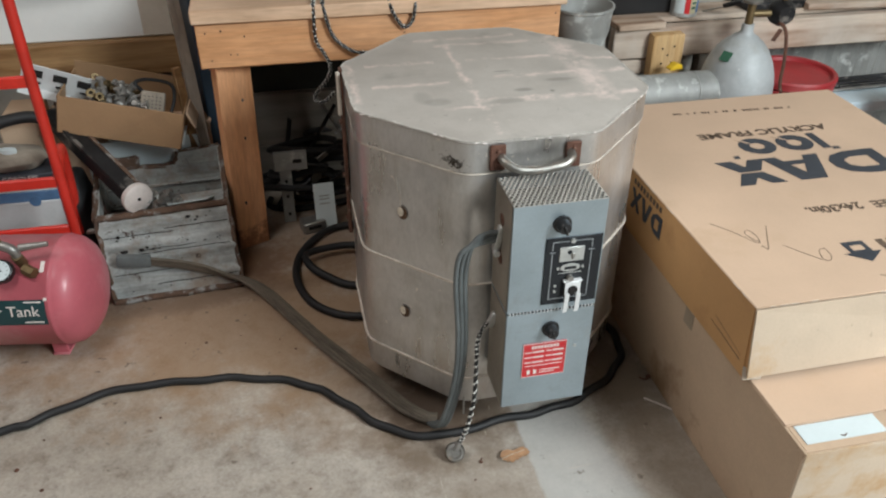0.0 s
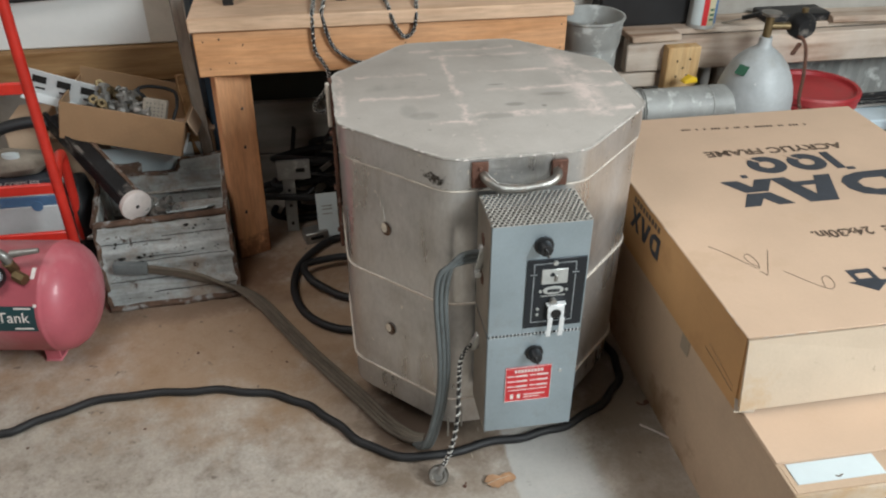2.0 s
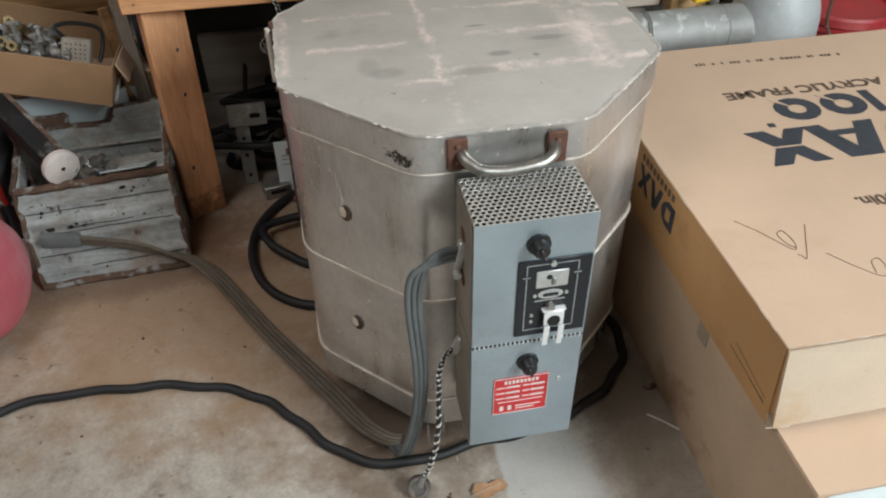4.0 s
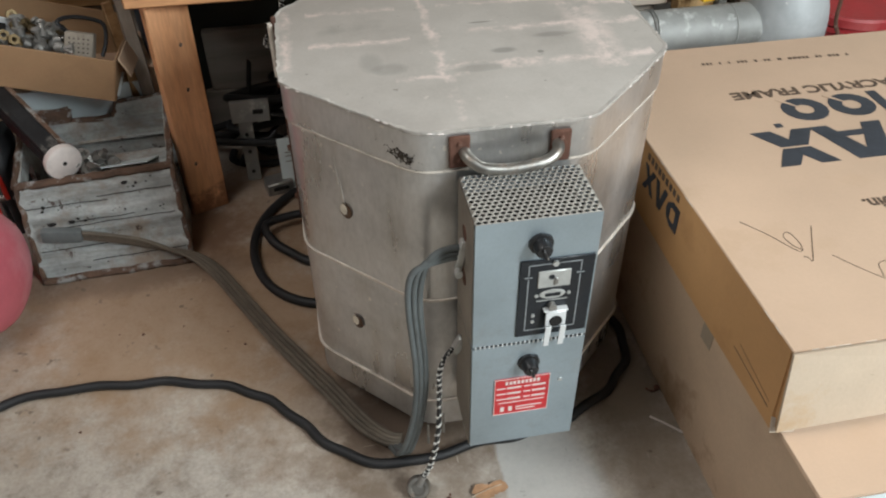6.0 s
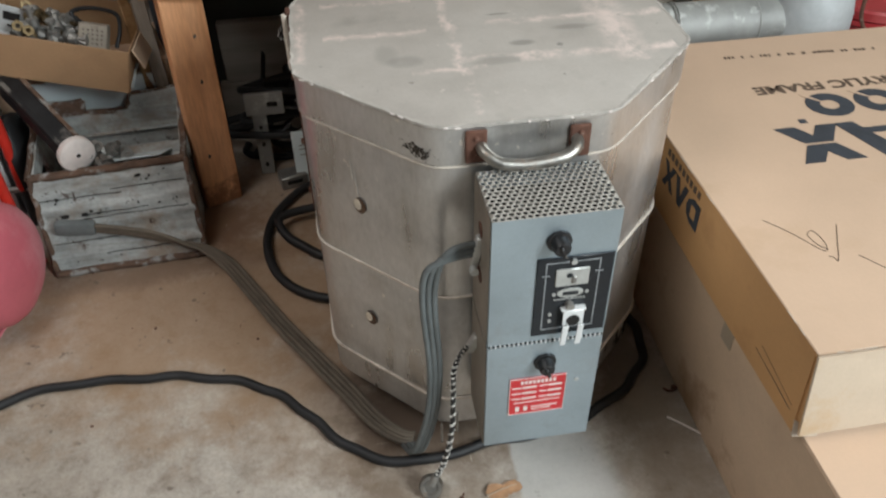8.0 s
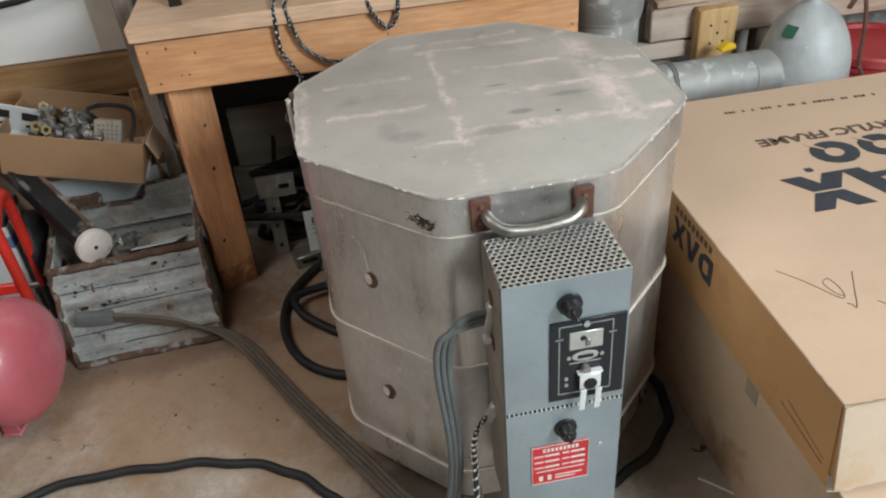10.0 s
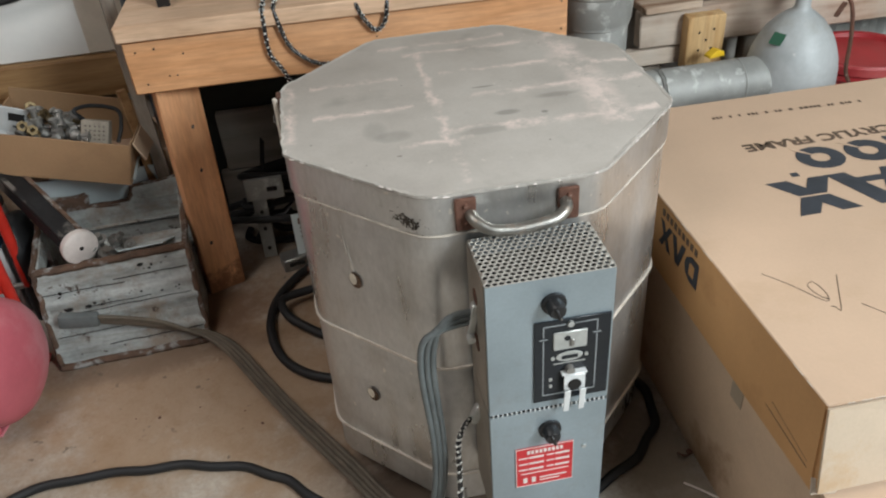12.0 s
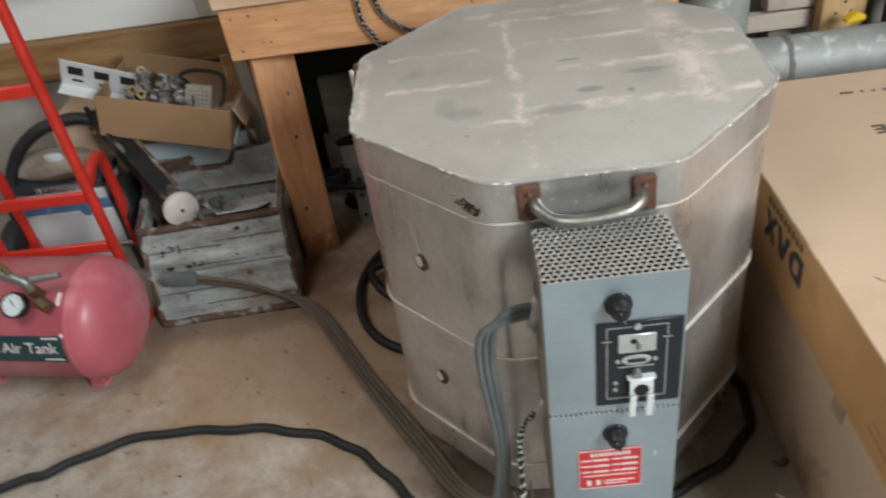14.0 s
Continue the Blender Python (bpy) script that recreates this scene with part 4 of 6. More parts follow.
part("cord_clamp", box((BL - 0.006, -0.357, 0.53), (0.012, 0.014, 0.052), 0.002, pose(0, 0, 0, 0, 12)), M["plate"], upper, "pale cord clamp")
part("clamp_screw", rod((BL - 0.012, -0.364, 0.506), (BL - 0.012, -0.374, 0.506), 0.006, seg=12), M["plate"], upper)
part("drop_plug", box((BL - 0.006, -0.345, 0.334), (0.014, 0.014, 0.034), 0.002, pose(0, 0, 0, 0, 25)), M["plate"], lowerbox, "small pale connector")
# the same lead, running flat over the floor to the crate
lead = [(0.262, 1.258, 0.013), (0.237, 1.267, 0.013), (0.196, 1.310, 0.013), (0.1457, 1.394, 0.013), (0.088, 1.486, 0.013), (0.0255, 1.588, 0.013), (-0.041, 1.707, 0.014), (-0.098, 1.805, 0.018), (-0.150, 1.855, 0.030), (-0.200, 1.868, 0.046),
        (-0.255, 1.874, 0.070), (-0.315, 1.880, 0.088), (-0.385, 1.884, 0.104)]
for k in range(4):
    pts = []
    for i, p in enumerate(lead):
        a, b = Vector(lead[max(0, i - 1)]), Vector(lead[min(len(lead) - 1, i + 1)])
        s = (b - a).cross(Vector((0, 0, 1))).normalized()
        up = min(1.0, max(0.0, (i - 7) / 3))
        s = (s * (1 - up) + Vector((0, 0.25, -0.8)) * up).normalized()
        pts.append(Vector(p) - Vector((KX, KY, 0)) + s * (k - 1.5) * -0.0098 * min(0.72 + 0.09 * i, 1.18 - 0.04 * i))
    part("floor_cord", tube(pts, 0.0052, 8, 6), M["dusty_cord"], kiln, "dusty brown rubber cord")
part("cord_plug", box((-0.426 - KX, 1.883 - KY, 0.112), (0.088, 0.024, 0.034), 0.009, pose(0, 0, 0, 0, 8, 1), seg=2), M["grey_cord"], kiln, "heavy grey moulded plug")

# braided lead with a metal plug on the floor
whip = thing("braided_lead", "black and white braided lead with a round metal plug", "cable", pose(0, 0, 0))
strand_cord([(0.358, 1.19, 0.330), (0.336, 1.175, 0.324), (0.323, 1.165, 0.30), (0.320, 1.158, 0.25), (0.316, 1.152, 0.16), (0.302, 1.150, 0.08), (0.287, 1.151, 0.040)], 0.0042, whip, M["black"], M["cord_pale"], 26)
part("plug_cap", lathe([(0.0, 0.006), (0.011, 0.006), (0.013, 0.009), (0.018, 0.009), (0.021, 0.005), (0.021, -0.007), (0.017, -0.010), (0.0, -0.010)], 30, Matrix.Translation((0.278, 1.146, 0.021)) @ pose(0, 0, 0, 46, -14)), M["chrome"], whip, "dull metal plug")
part("plug_stem", rod((0.280, 1.148, 0.026), (0.288, 1.152, 0.044), 0.008, 0.006, 14), M["grey_metal"], whip)

# ---- cables on the floor ----
cable = thing("power_cable", "thick black rubber cable lying in a wave across the floor", "cable", pose(0, 0, 0))
run = [(-1.05, 1.30), (-0.85, 1.36), (-0.674, 1.412), (-0.609, 1.433), (-0.533, 1.47), (-0.427, 1.5), (-0.3, 1.497), (-0.171, 1.484), (-0.042, 1.443), (0.044, 1.377), (0.111, 1.294), (0.178, 1.234), (0.273, 1.208),
       (0.38, 1.225), (0.487, 1.233), (0.589, 1.254), (0.698, 1.318), (0.757, 1.40), (0.757, 1.50), (0.72, 1.60)]
line = flow([(x, y, 0.0097) for x, y in run], 6)
wave = []
for k, q in enumerate(line):
    way = (line[min(k + 1, len(line) - 1)] - line[max(k - 1, 0)]).normalized()
    wave.append(q + Vector((-way.y, way.x, 0)) * 0.0030 * math.sin(0.98 * k + 1.5 * math.sin(0.13 * k)))
part("sheath", tube(wave, 0.0094, 12, 2), M["rubber"], cable)
coil = thing("coiled_cable", "black rubber cable coiled on the floor behind the kiln", "cable", pose(0, 0, 0))
loop = [(0.30, 2.10, 0.03), (0.154, 2.11, 0.014), (0.064, 2.08, 0.012), (-0.005, 1.98, 0.012), (-0.025, 1.87, 0.012), (-0.001, 1.759, 0.012), (0.06, 1.684, 0.012), (0.16, 1.655, 0.012), (0.28, 1.69, 0.013),
        (0.33, 1.80, 0.02), (0.26, 1.93, 0.034), (0.151, 1.962, 0.036), (0.069, 1.96, 0.036), (0.008, 1.935, 0.036), (0.02, 1.88, 0.03), (0.06, 1.84, 0.02), (0.133, 1.797, 0.014), (0.25, 1.78, 0.013)]
loop = [(x + (0.014 if x < 0.1 else 0.0), y, z) for x, y, z in loop]
part("sheath", tube(loop, 0.0108, 10, 6), M["rubber"], coil)

# ---- cartons ----
CX0, CX1, CY0, CY1, CZ0, CZ1 = 0.778, 1.518, 0.985, 1.862, 0.293, 0.448
carton = thing("flat_carton", "brown cardboard frame carton with dark printing, lying on a larger carton", "carton", pose(CX0, CY0, CZ0, 0, 0, 0))
cw, cl, ch = CX1 - CX0, CY1 - CY0, CZ1 - CZ0


part("top_panel", box((cw / 2, cl / 2, ch - 0.002), (cw, cl, 0.004), 0.0015), M["card"], carton)
part("bottom_panel", box((cw / 2, cl / 2, 0.002), (cw - 0.006, cl - 0.006, 0.004)), M["card"], carton)
# shaded copy of the card colour, as this side faces away from daylight
part("left_side", slab(((0.0, -0.011, 0.003), (0.0, 0.004, ch - 0.003), (0.0, cl - 0.002, ch - 0.003), (0.0, cl - 0.002, 0.003)), 0.004), M["card_shaded"], carton, "browner side, its shade put into the colour")
part("right_side", box((cw - 0.002, cl / 2, ch / 2), (0.004, cl - 0.004, ch - 0.006)), M["card"], carton)
part("front_side", slab(((0.0, -0.024, 0.013), (cw, -0.012, 0.009), (cw, 0.0, ch - 0.004), (0.0, 0.0, ch - 0.004)), -0.004), M["card_pale"], carton, "bleached and stained end, bulging at its foot")
part("torn_corner", slab(((-0.004, -0.020, 0.004), (0.030, -0.025, 0.004), (0.034, -0.0245, 0.018), (-0.003, -0.012, 0.030)), 0.002), M["card_torn"], carton, "pale torn corner")
part("back_side", box((cw / 2, cl - 0.002, ch / 2), (cw - 0.003, 0.004, ch - 0.006)), M["card"], carton)
part("corner_gap", slab(((0.003, -0.019, 0.012), (0.003, -0.001, ch - 0.010), (0.003, 0.008, ch - 0.010), (0.003, 0.0, 0.012)), 0.001), M["card_shaded"], carton, "dark open seam at the corner")
part("cut_line", slab(((-0.0006, 0.006, 0.0290), (-0.0006, 0.010, 0.0312), (-0.0006, 0.118, 0.0402), (-0.0006, 0.118, 0.0396)), 0.0008), M["brown_ink"], carton, "thin dark cut in the side")


def ctop(points, mat=None, name="printed_shape"):
    """A flat printed shape on the carton's top, in room coordinates."""
    return part(name, prism([(x - CX0, y - CY0) for x, y in points], ch + 0.0004, ch + 0.0009), mat or M["ink"], carton)


# print on the carton's top, which reads from the far side: u runs to the reader's right, v to the reader's up
def upside(x0, x1, y0, y1):
    return lambda pts: [(x1 - u * (x1 - x0), y1 - v * (y1 - y0)) for u, v in pts]


big = upside(0.975, 1.392, 1.393, 1.506)
for pts in ([(0.0, 0.0), (0.085, 0.0), (0.085, 1.0), (0.0, 1.0)], [(0.085, 0.0), (0.20, 0.02), (0.20, 0.27), (0.085, 0.27)], [(0.085, 0.73), (0.20, 0.73), (0.20, 0.98), (0.085, 1.0)],
            [(0.20, 0.02), (0.30, 0.14), (0.345, 0.36), (0.255, 0.40), (0.20, 0.27)], [(0.255, 0.40), (0.345, 0.36), (0.345, 0.64), (0.255, 0.60)], [(0.255, 0.60), (0.345, 0.64), (0.30, 0.86), (0.20, 0.98), (0.20, 0.73)],
            [(0.36, 0.0), (0.455, 0.0), (0.478, 0.2), (0.602, 0.2), (0.585, 0.36), (0.497, 0.36), (0.545, 0.72), (0.545, 1.0), (0.465, 1.0)], [(0.602, 0.2), (0.625, 0.0), (0.715, 0.0), (0.625, 1.0), (0.545, 1.0), (0.545, 0.72), (0.585, 0.36)],
            [(0.70, 0.0), (0.80, 0.0), (0.85, 0.28), (0.90, 0.0), (1.0, 0.0), (0.915, 0.48), (0.785, 0.48)], [(0.71, 1.0), (0.785, 0.53), (0.915, 0.53), (0.99, 1.0), (0.90, 1.0), (0.85, 0.74), (0.80, 1.0)]):
    ctop(big(pts), name="logo_shape")
mid = upside(1.060, 1.305, 1.528, 1.612)
ctop(mid([(0.02, 0.0), (0.11, 0.0), (0.11, 1.0), (0.02, 1.0)]), name="logo_shape")
ctop(mid([(-0.06, 0.95), (0.02, 0.95), (0.02, 1.1), (-0.06, 1.1)]), name="logo_shape")
ctop(mid([(1.04, 0.98), (1.10, 0.98), (1.10, 1.14), (1.04, 1.14)]), name="logo_shape")
for c in (0.33, 0.74):
    slit = ctop(mid([(c + 0.02, 0.42), (c + 0.05, 0.36), (c + 0.17, 0.02), (c + 0.13, -0.02)]), M["card"], "logo_slit")
    slit.location.z += 0.0006
    for k in range(16):
        a, b = 2 * math.pi * k / 16, 2 * math.pi * (k + 1) / 16
        ctop(mid([(c + 0.19 * math.cos(a), 0.5 + 0.5 * math.sin(a)), (c + 0.19 * math.cos(b), 0.5 + 0.5 * math.sin(b)), (c + 0.075 * math.cos(b), 0.5 + 0.20 * math.sin(b)), (c + 0.075 * math.cos(a), 0.5 + 0.20 * math.sin(a))]), name="logo_shape")
flat180 = lambda x, y: Matrix.Translation((x - CX0, y - CY0, ch + 0.0006)) @ pose(0, 0, 0, 0, 0, 180)
writing("ACRYLIC FRAME", 0.040, flat180(1.181, 1.643) @ Matrix.Diagonal((1.2, 1, 1, 1)), M["brown_ink"], carton, bold=0.0012)
writing("24x30in.", 0.038, flat180(1.126, 1.268), M["brown_ink"], carton, bold=0.0009)
writing("FREE", 0.038, flat180(1.256, 1.266), M["brown_ink"], carton, bold=0.0009)
for x0, x1 in ((1.312, 1.37), (1.38, 1.43)):
    ctop([(x0, 1.266), (x1, 1.266), (x1, 1.288), (x0, 1.288)], M["brown_ink"], "printed_bar")
random.seed(7)
x = 1.005
while x < 1.34:
    w = random.uniform(0.004, 0.009)
    y = 1.783 - 0.045 * (x - 1.01)
    ctop([(x, y - 0.0045), (x + w, y - 0.0045), (x + w, y + 0.0045), (x, y + 0.0045)], M["brown_ink"], "printed_bar")
    x += w + random.choice((0.003, 0.003, 0.003, 0.003, 0.016))
ctop([(1.052, 1.142), (1.10, 1.142), (1.10, 1.105), (1.118, 1.105), (1.076, 1.073), (1.036, 1.105), (1.052, 1.105)], M["ink"], "printed_arrow")
ctop([(1.062, 1.128), (1.088, 1.128), (1.088, 1.112), (1.062, 1.112)], M["card"], "printed_arrow_window").location.z += 0.0006
for x0, x1, y0, y1 in ((1.128, 1.143, 1.085, 1.14), (1.152, 1.168, 1.085, 1.14), (1.168, 1.188, 1.125, 1.14), (1.196, 1.212, 1.085, 1.14), (1.212, 1.232, 1.125, 1.14), (1.212, 1.226, 1.105, 1.115), (1.242, 1.256, 1.085, 1.14), (1.264, 1.30, 1.125, 1.14)):
    ctop([(x0, y0), (x1, y0), (x1, y1), (x0, y1)], M["brown_ink"], "printed_bar")


def pencil(points):
    part("pencil_scrawl", tube([(x - CX0, y - CY0, ch + 0.0003) for x, y in points], 0.00065, 5, 4), M["brown_ink"], carton)


pencil([(0.835, 1.261), (0.863, 1.224), (0.892, 1.176), (0.903, 1.192), (0.899, 1.222), (0.886, 1.215), (0.890, 1.190), (0.900, 1.178)])
pencil([(0.943, 1.230), (0.922, 1.190), (0.902, 1.152), (0.898, 1.160), (0.893, 1.163)])
pencil([(0.938, 1.158), (0.965, 1.12), (0.992, 1.092), (1.008, 1.105), (1.01, 1.13), (0.995, 1.126), (0.987, 1.10)])
pencil([(1.06, 1.03), (1.09, 1.02)])


def cside(y0, y1, z0, z1, mat=None):
    part("side_print", box((-0.0004, (y0 + y1) / 2 - CY0, (z0 + z1) / 2 - CZ0), (0.0008, y1 - y0, z1 - z0)), mat or M["ink"], carton)


def side_shape(points):
    """A printed shape on the carton's left side: (y, z) in room coordinates."""
    bm = bmesh.new()
    q = [[bm.verts.new((dx, y - CY0, z - CZ0)) for y, z in points] for dx in (-0.0009, -0.0002)]
    bm.faces.new(q[0])
    bm.faces.new(q[1][::-1])
    for k in range(len(points)):
        j = (k + 1) % len(points)
        bm.faces.new((q[0][k], q[0][j], q[1][j], q[1][k]))
    part("side_print", bm, M["ink"], carton)


# side print, which reads upside down
side_shape([(1.348, 0.360), (1.376, 0.360), (1.394, 0.370), (1.399, 0.385), (1.394, 0.400), (1.376, 0.411), (1.348, 0.411)])
part("print_hollow", box((-0.0010, 1.371 - CY0, 0.3855 - CZ0), (0.0006, 0.018, 0.024), 0.0002), M["card_shaded"], carton)
side_shape([(1.420, 0.360), (1.435, 0.360), (1.454, 0.411), (1.439, 0.411), (1.4275, 0.378), (1.416, 0.411), (1.401, 0.411)])
side_shape([(1.456, 0.360), (1.471, 0.360), (1.481, 0.377), (1.491, 0.360), (1.506, 0.360), (1.489, 0.3855), (1.506, 0.411), (1.491, 0.411), (1.481, 0.394), (1.471, 0.411), (1.456, 0.411), (1.473, 0.3855)])
for k in range(9):
    cside(1.360 + k * 0.0165, 1.370 + k * 0.0165, 0.421, 0.434, M["brown_ink"])
part("torn_slit", beam_between((-0.0006, 1.090 - CY0, 0.350 - CZ0), (-0.0006, 0.992 - CY0, 0.333 - CZ0), 0.0008, 0.0012), M["old_card"], carton, "thin slit torn along the side")
# rubbed, pale corner edges where the board has worn
random.seed(17)
for k in range(14):
    yq, wq = random.uniform(0.02, cl - 0.05), random.uniform(0.006, 0.03)
    part("worn_edge", box((-0.0002, yq, ch - 0.0012), (0.0016, wq, 0.0016), 0.0005), M["card_torn"], carton)
for k in range(9):
    xq, wq = random.uniform(0.02, cw - 0.05), random.uniform(0.005, 0.02)
    part("worn_edge", box((xq, -0.0002, ch - 0.0012), (wq, 0.0016, 0.0016), 0.0005), M["card_torn"], carton)

# the lower, larger carton with its flap lying open
low = thing("large_carton", "large dusty brown carton with an open flap standing on the floor", "carton", pose(0.793, 0.785, 0))
lw, ll, lh = 0.74, 1.10, 0.286
part("left_side", box((0.003, ll / 2, lh / 2), (0.006, ll - 0.012, lh), 0.0015), M["card_old"], low)
part("right_side", box((lw - 0.003, ll / 2, lh / 2), (0.006, ll - 0.012, lh), 0.0015), M["card_old"], low)
part("front_side", box((lw / 2, 0.003, lh / 2), (lw, 0.006, lh), 0.0015), M["card_pale"], low)
part("back_side", box((lw / 2, ll - 0.003, lh / 2), (lw, 0.006, lh), 0.0015), M["card_old"], low)
part("top_panel", box((lw / 2, ll / 2, lh - 0.003), (lw - 0.013, ll - 0.013, 0.005)), M["card_old"], low)
part("flap", box((lw / 2 - 0.002, 0.20, lh + 0.0035), (lw - 0.004, 0.27, 0.005), 0.0015), M["card"], low, "loose top flap")
part("tape_strip", box((0.093, 0.043, lh + 0.0006), (0.155, 0.042, 0.001)), M["paper"], low, "white paper label strip")
part("side_tape", box((-0.0006, 0.412, 0.262), (0.0014, 0.036, 0.048), 0.0004), M["old_tape"], low, "piece of dull brown tape")
part("label_mark", tube([(0.085, 0.030, lh + 0.0014), (0.09, 0.027, lh + 0.0014), (0.097, 0.031, lh + 0.0014)], 0.0012, 5, 4), M["brown_ink"], low)

# ---- workbench ----
bench = thing("workbench", "rough pine workbench with a plywood top", "workbench", pose(0, 0, 0))
part("tabletop", box((0.285, 2.205, 0.708), (0.955, 0.43, 0.034), 0.003), M["ply"], bench)
apron = part("front_apron", box((0.282, 2.02, 0.633), (0.935, 0.038, 0.113), 0.003), M["pine_x"], bench)
part("side_apron", box((-0.165, 2.22, 0.635), (0.036, 0.36, 0.11), 0.003), M["pine_x"], bench)
part("leg", beam_between((-0.116, 2.062, 0.69), (-0.128, 2.09, 0.0), 0.094, 0.04, bev=0.003), M["pine_z"], bench)
part("leg", box((0.69, 2.062, 0.345), (0.094, 0.04, 0.69), 0.003), M["pine_z"], bench)
for xx in (-0.165, 0.70):
    part("leg", box((xx, 2.38, 0.345), (0.04, 0.04, 0.69), 0.003), M["pine_z"], bench)
for x, z, r in ((-0.163, 0.667, 0.0019), (-0.125, 0.671, 0.0024), (-0.155, 0.598, 0.0019), (-0.108, 0.611, 0.0017), (-0.092, 0.610, 0.0019), (-0.07, 0.655, 0.0021), (0.735, 0.667, 0.0019), (0.735, 0.606, 0.0019), (0.33, 0.64, 0.0017), (0.10, 0.62, 0.0015)):
    part("nail", rod((x, 2.0015, z), (x, 1.9995, z), r, seg=10), M["dark_metal"], apron)
for x, z in ((-0.098, 0.47), (-0.105, 0.36), (-0.128, 0.16)):
    part("nail", rod((x, 2.052, z), (x, 2.044, z), 0.003, seg=10), M["dark_metal"], bench)

stand = thing("black_metal_stand", "small black steel stand on the workbench", "stand", pose(0, 0, 0))
for x, y in ((-0.1, 2.10), (0.18, 2.10), (-0.1, 2.36), (0.18, 2.36)):
    part("leg", box((x, y, 0.80), (0.026, 0.012, 0.15), 0.0015), M["black"], stand)
part("rail", box((0.04, 2.10, 0.855), (0.25, 0.012, 0.025), 0.0015), M["black"], stand)
part("rail", box((0.04, 2.36, 0.855), (0.25, 0.012, 0.025), 0.0015), M["black"], stand)
part("deck", box((0.04, 2.23, 0.880), (0.32, 0.30, 0.010), 0.002), M["black"], stand)

cords = thing("bench_cable", "black and white braided cords draped over the bench edge", "cable", pose(0, 0, 0))
for pts, n in (([(0.125, 2.30, 0.731), (0.112, 2.12, 0.730), (0.105, 2.01, 0.729), (0.103, 1.992, 0.715), (0.103, 1.99, 0.64), (0.120, 1.988, 0.605), (0.133, 1.987, 0.575), (0.130, 1.987, 0.545), (0.108, 1.987, 0.515), (0.091, 1.987, 0.495), (0.092, 1.99, 0.478), (0.115, 1.99, 0.474), (0.139, 1.99, 0.497)], 66),
               ([(0.150, 2.30, 0.731), (0.138, 2.12, 0.730), (0.128, 2.01, 0.729), (0.128, 1.992, 0.715), (0.143, 1.99, 0.654), (0.168, 1.988, 0.622), (0.205, 1.985, 0.602), (0.26, 1.985, 0.60)], 56),
               ([(0.28, 2.20, 0.731), (0.290, 2.03, 0.730), (0.293, 1.993, 0.717), (0.306, 1.990, 0.685), (0.329, 1.989, 0.658), (0.350, 1.990, 0.675), (0.358, 1.993, 0.716), (0.362, 2.03, 0.730), (0.38, 2.20, 0.731)], 70)):
    strand_cord(pts, 0.0044, cords, M["black"], M["cord_pale"], n)
jar = thing("small_jar", "small clear-grey jar on the workbench", "jar", pose(0.47, 2.14, 0.725))
part("body", lathe([(0.0, 0.0), (0.022, 0.0), (0.024, 0.004), (0.024, 0.035), (0.020, 0.042), (0.0, 0.042)], 20), M["plate"], jar)
part("lid", lathe([(0.021, 0.042), (0.021, 0.052), (0.0, 0.052)], 20), M["grey_metal"], jar)

# ---- junk under the bench ----
bracket = thing("steel_bracket", "bare grey steel bracket leaning under the bench", "bracket", pose(0.0, 2.19, 0.0, -4))
part("upright", box((-0.010, 0, 0.088), (0.036, 0.012, 0.176), 0.002), M["galv"], bracket)
for z in (0.03, 0.09, 0.14):
    part("bolt_head", rod((-0.010, -0.006, z), (-0.010, -0.010, z), 0.005, seg=8), M["dark_metal"], bracket)
head = part("head_plate", box((0.008, -0.004, 0.205), (0.098, 0.014, 0.060), 0.002), M["galv"], bracket)
part("slot", box((0.028, -0.0122, 0.205), (0.026, 0.004, 0.012), 0.001), M["hollow"], head)
tag = thing("paper_tag", "creased white paper tag leaning under the bench", "tag", pose(0.098, 2.120, 0.0, -10, 0, 4))
part("sheet", box((0, 0, 0.075), (0.062, 0.0016, 0.15)), M["paper"], tag)
for z in (0.11, 0.10, 0.085):
    part("printed_bar", box((0.0, -0.0012, z), (0.03, 0.0006, 0.003)), M["grey_metal"], tag)
random.seed(11)
heap = thing("hose_heap", "heap of black hoses and scrap in the shade", "hoses", pose(0, 0, 0))
for k in range(11):
    cx, cy, z = random.uniform(-0.02, 0.22), random.uniform(2.22, 2.36), 0.014 + 0.021 * k
    r, ph = random.uniform(0.08, 0.17), random.uniform(0, 6)
    part("hose", tube([(cx + r * math.cos(ph + a), cy + 0.35 * r * math.sin(ph + a), z + 0.008 * math.sin(2 * a + ph)) for a in (0.55 * i for i in range(11))], 0.010, 8, 4), M["rubber"], heap)
part("flat_bar", beam_between((-0.05, 2.24, 0.02), (0.16, 2.30, 0.33), 0.018, 0.004), M["dark_metal"], heap)
for k in range(9):
    cx, cz = random.uniform(-0.04, 0.12), random.uniform(0.03, 0.24)
    part("scrap_plate", box((cx, random.uniform(2.20, 2.26), cz), (random.uniform(0.03, 0.07), 0.004, random.uniform(0.012, 0.03)), 0.001, pose(0, 0, 0, random.uniform(-30, 30), random.uniform(-50, 50), random.uniform(-20, 20))), M["galv"] if k % 2 else M["grey_metal"], heap)
for k in range(12):
    x0, z0 = random.uniform(-0.06, 0.24), random.uniform(0.10, 0.28)
    part("bent_rod", tube([(x0, 2.20 + 0.01 * (k % 4), z0), (x0 + random.uniform(0.03, 0.09), 2.21, z0 + random.uniform(-0.03, 0.05)), (x0 + random.uniform(0.08, 0.14), 2.22, z0 + random.uniform(-0.06, 0.02))], random.choice((0.003, 0.004, 0.006)), 6, 4), M["galv"] if k % 3 == 0 else M["dark_metal"], heap)
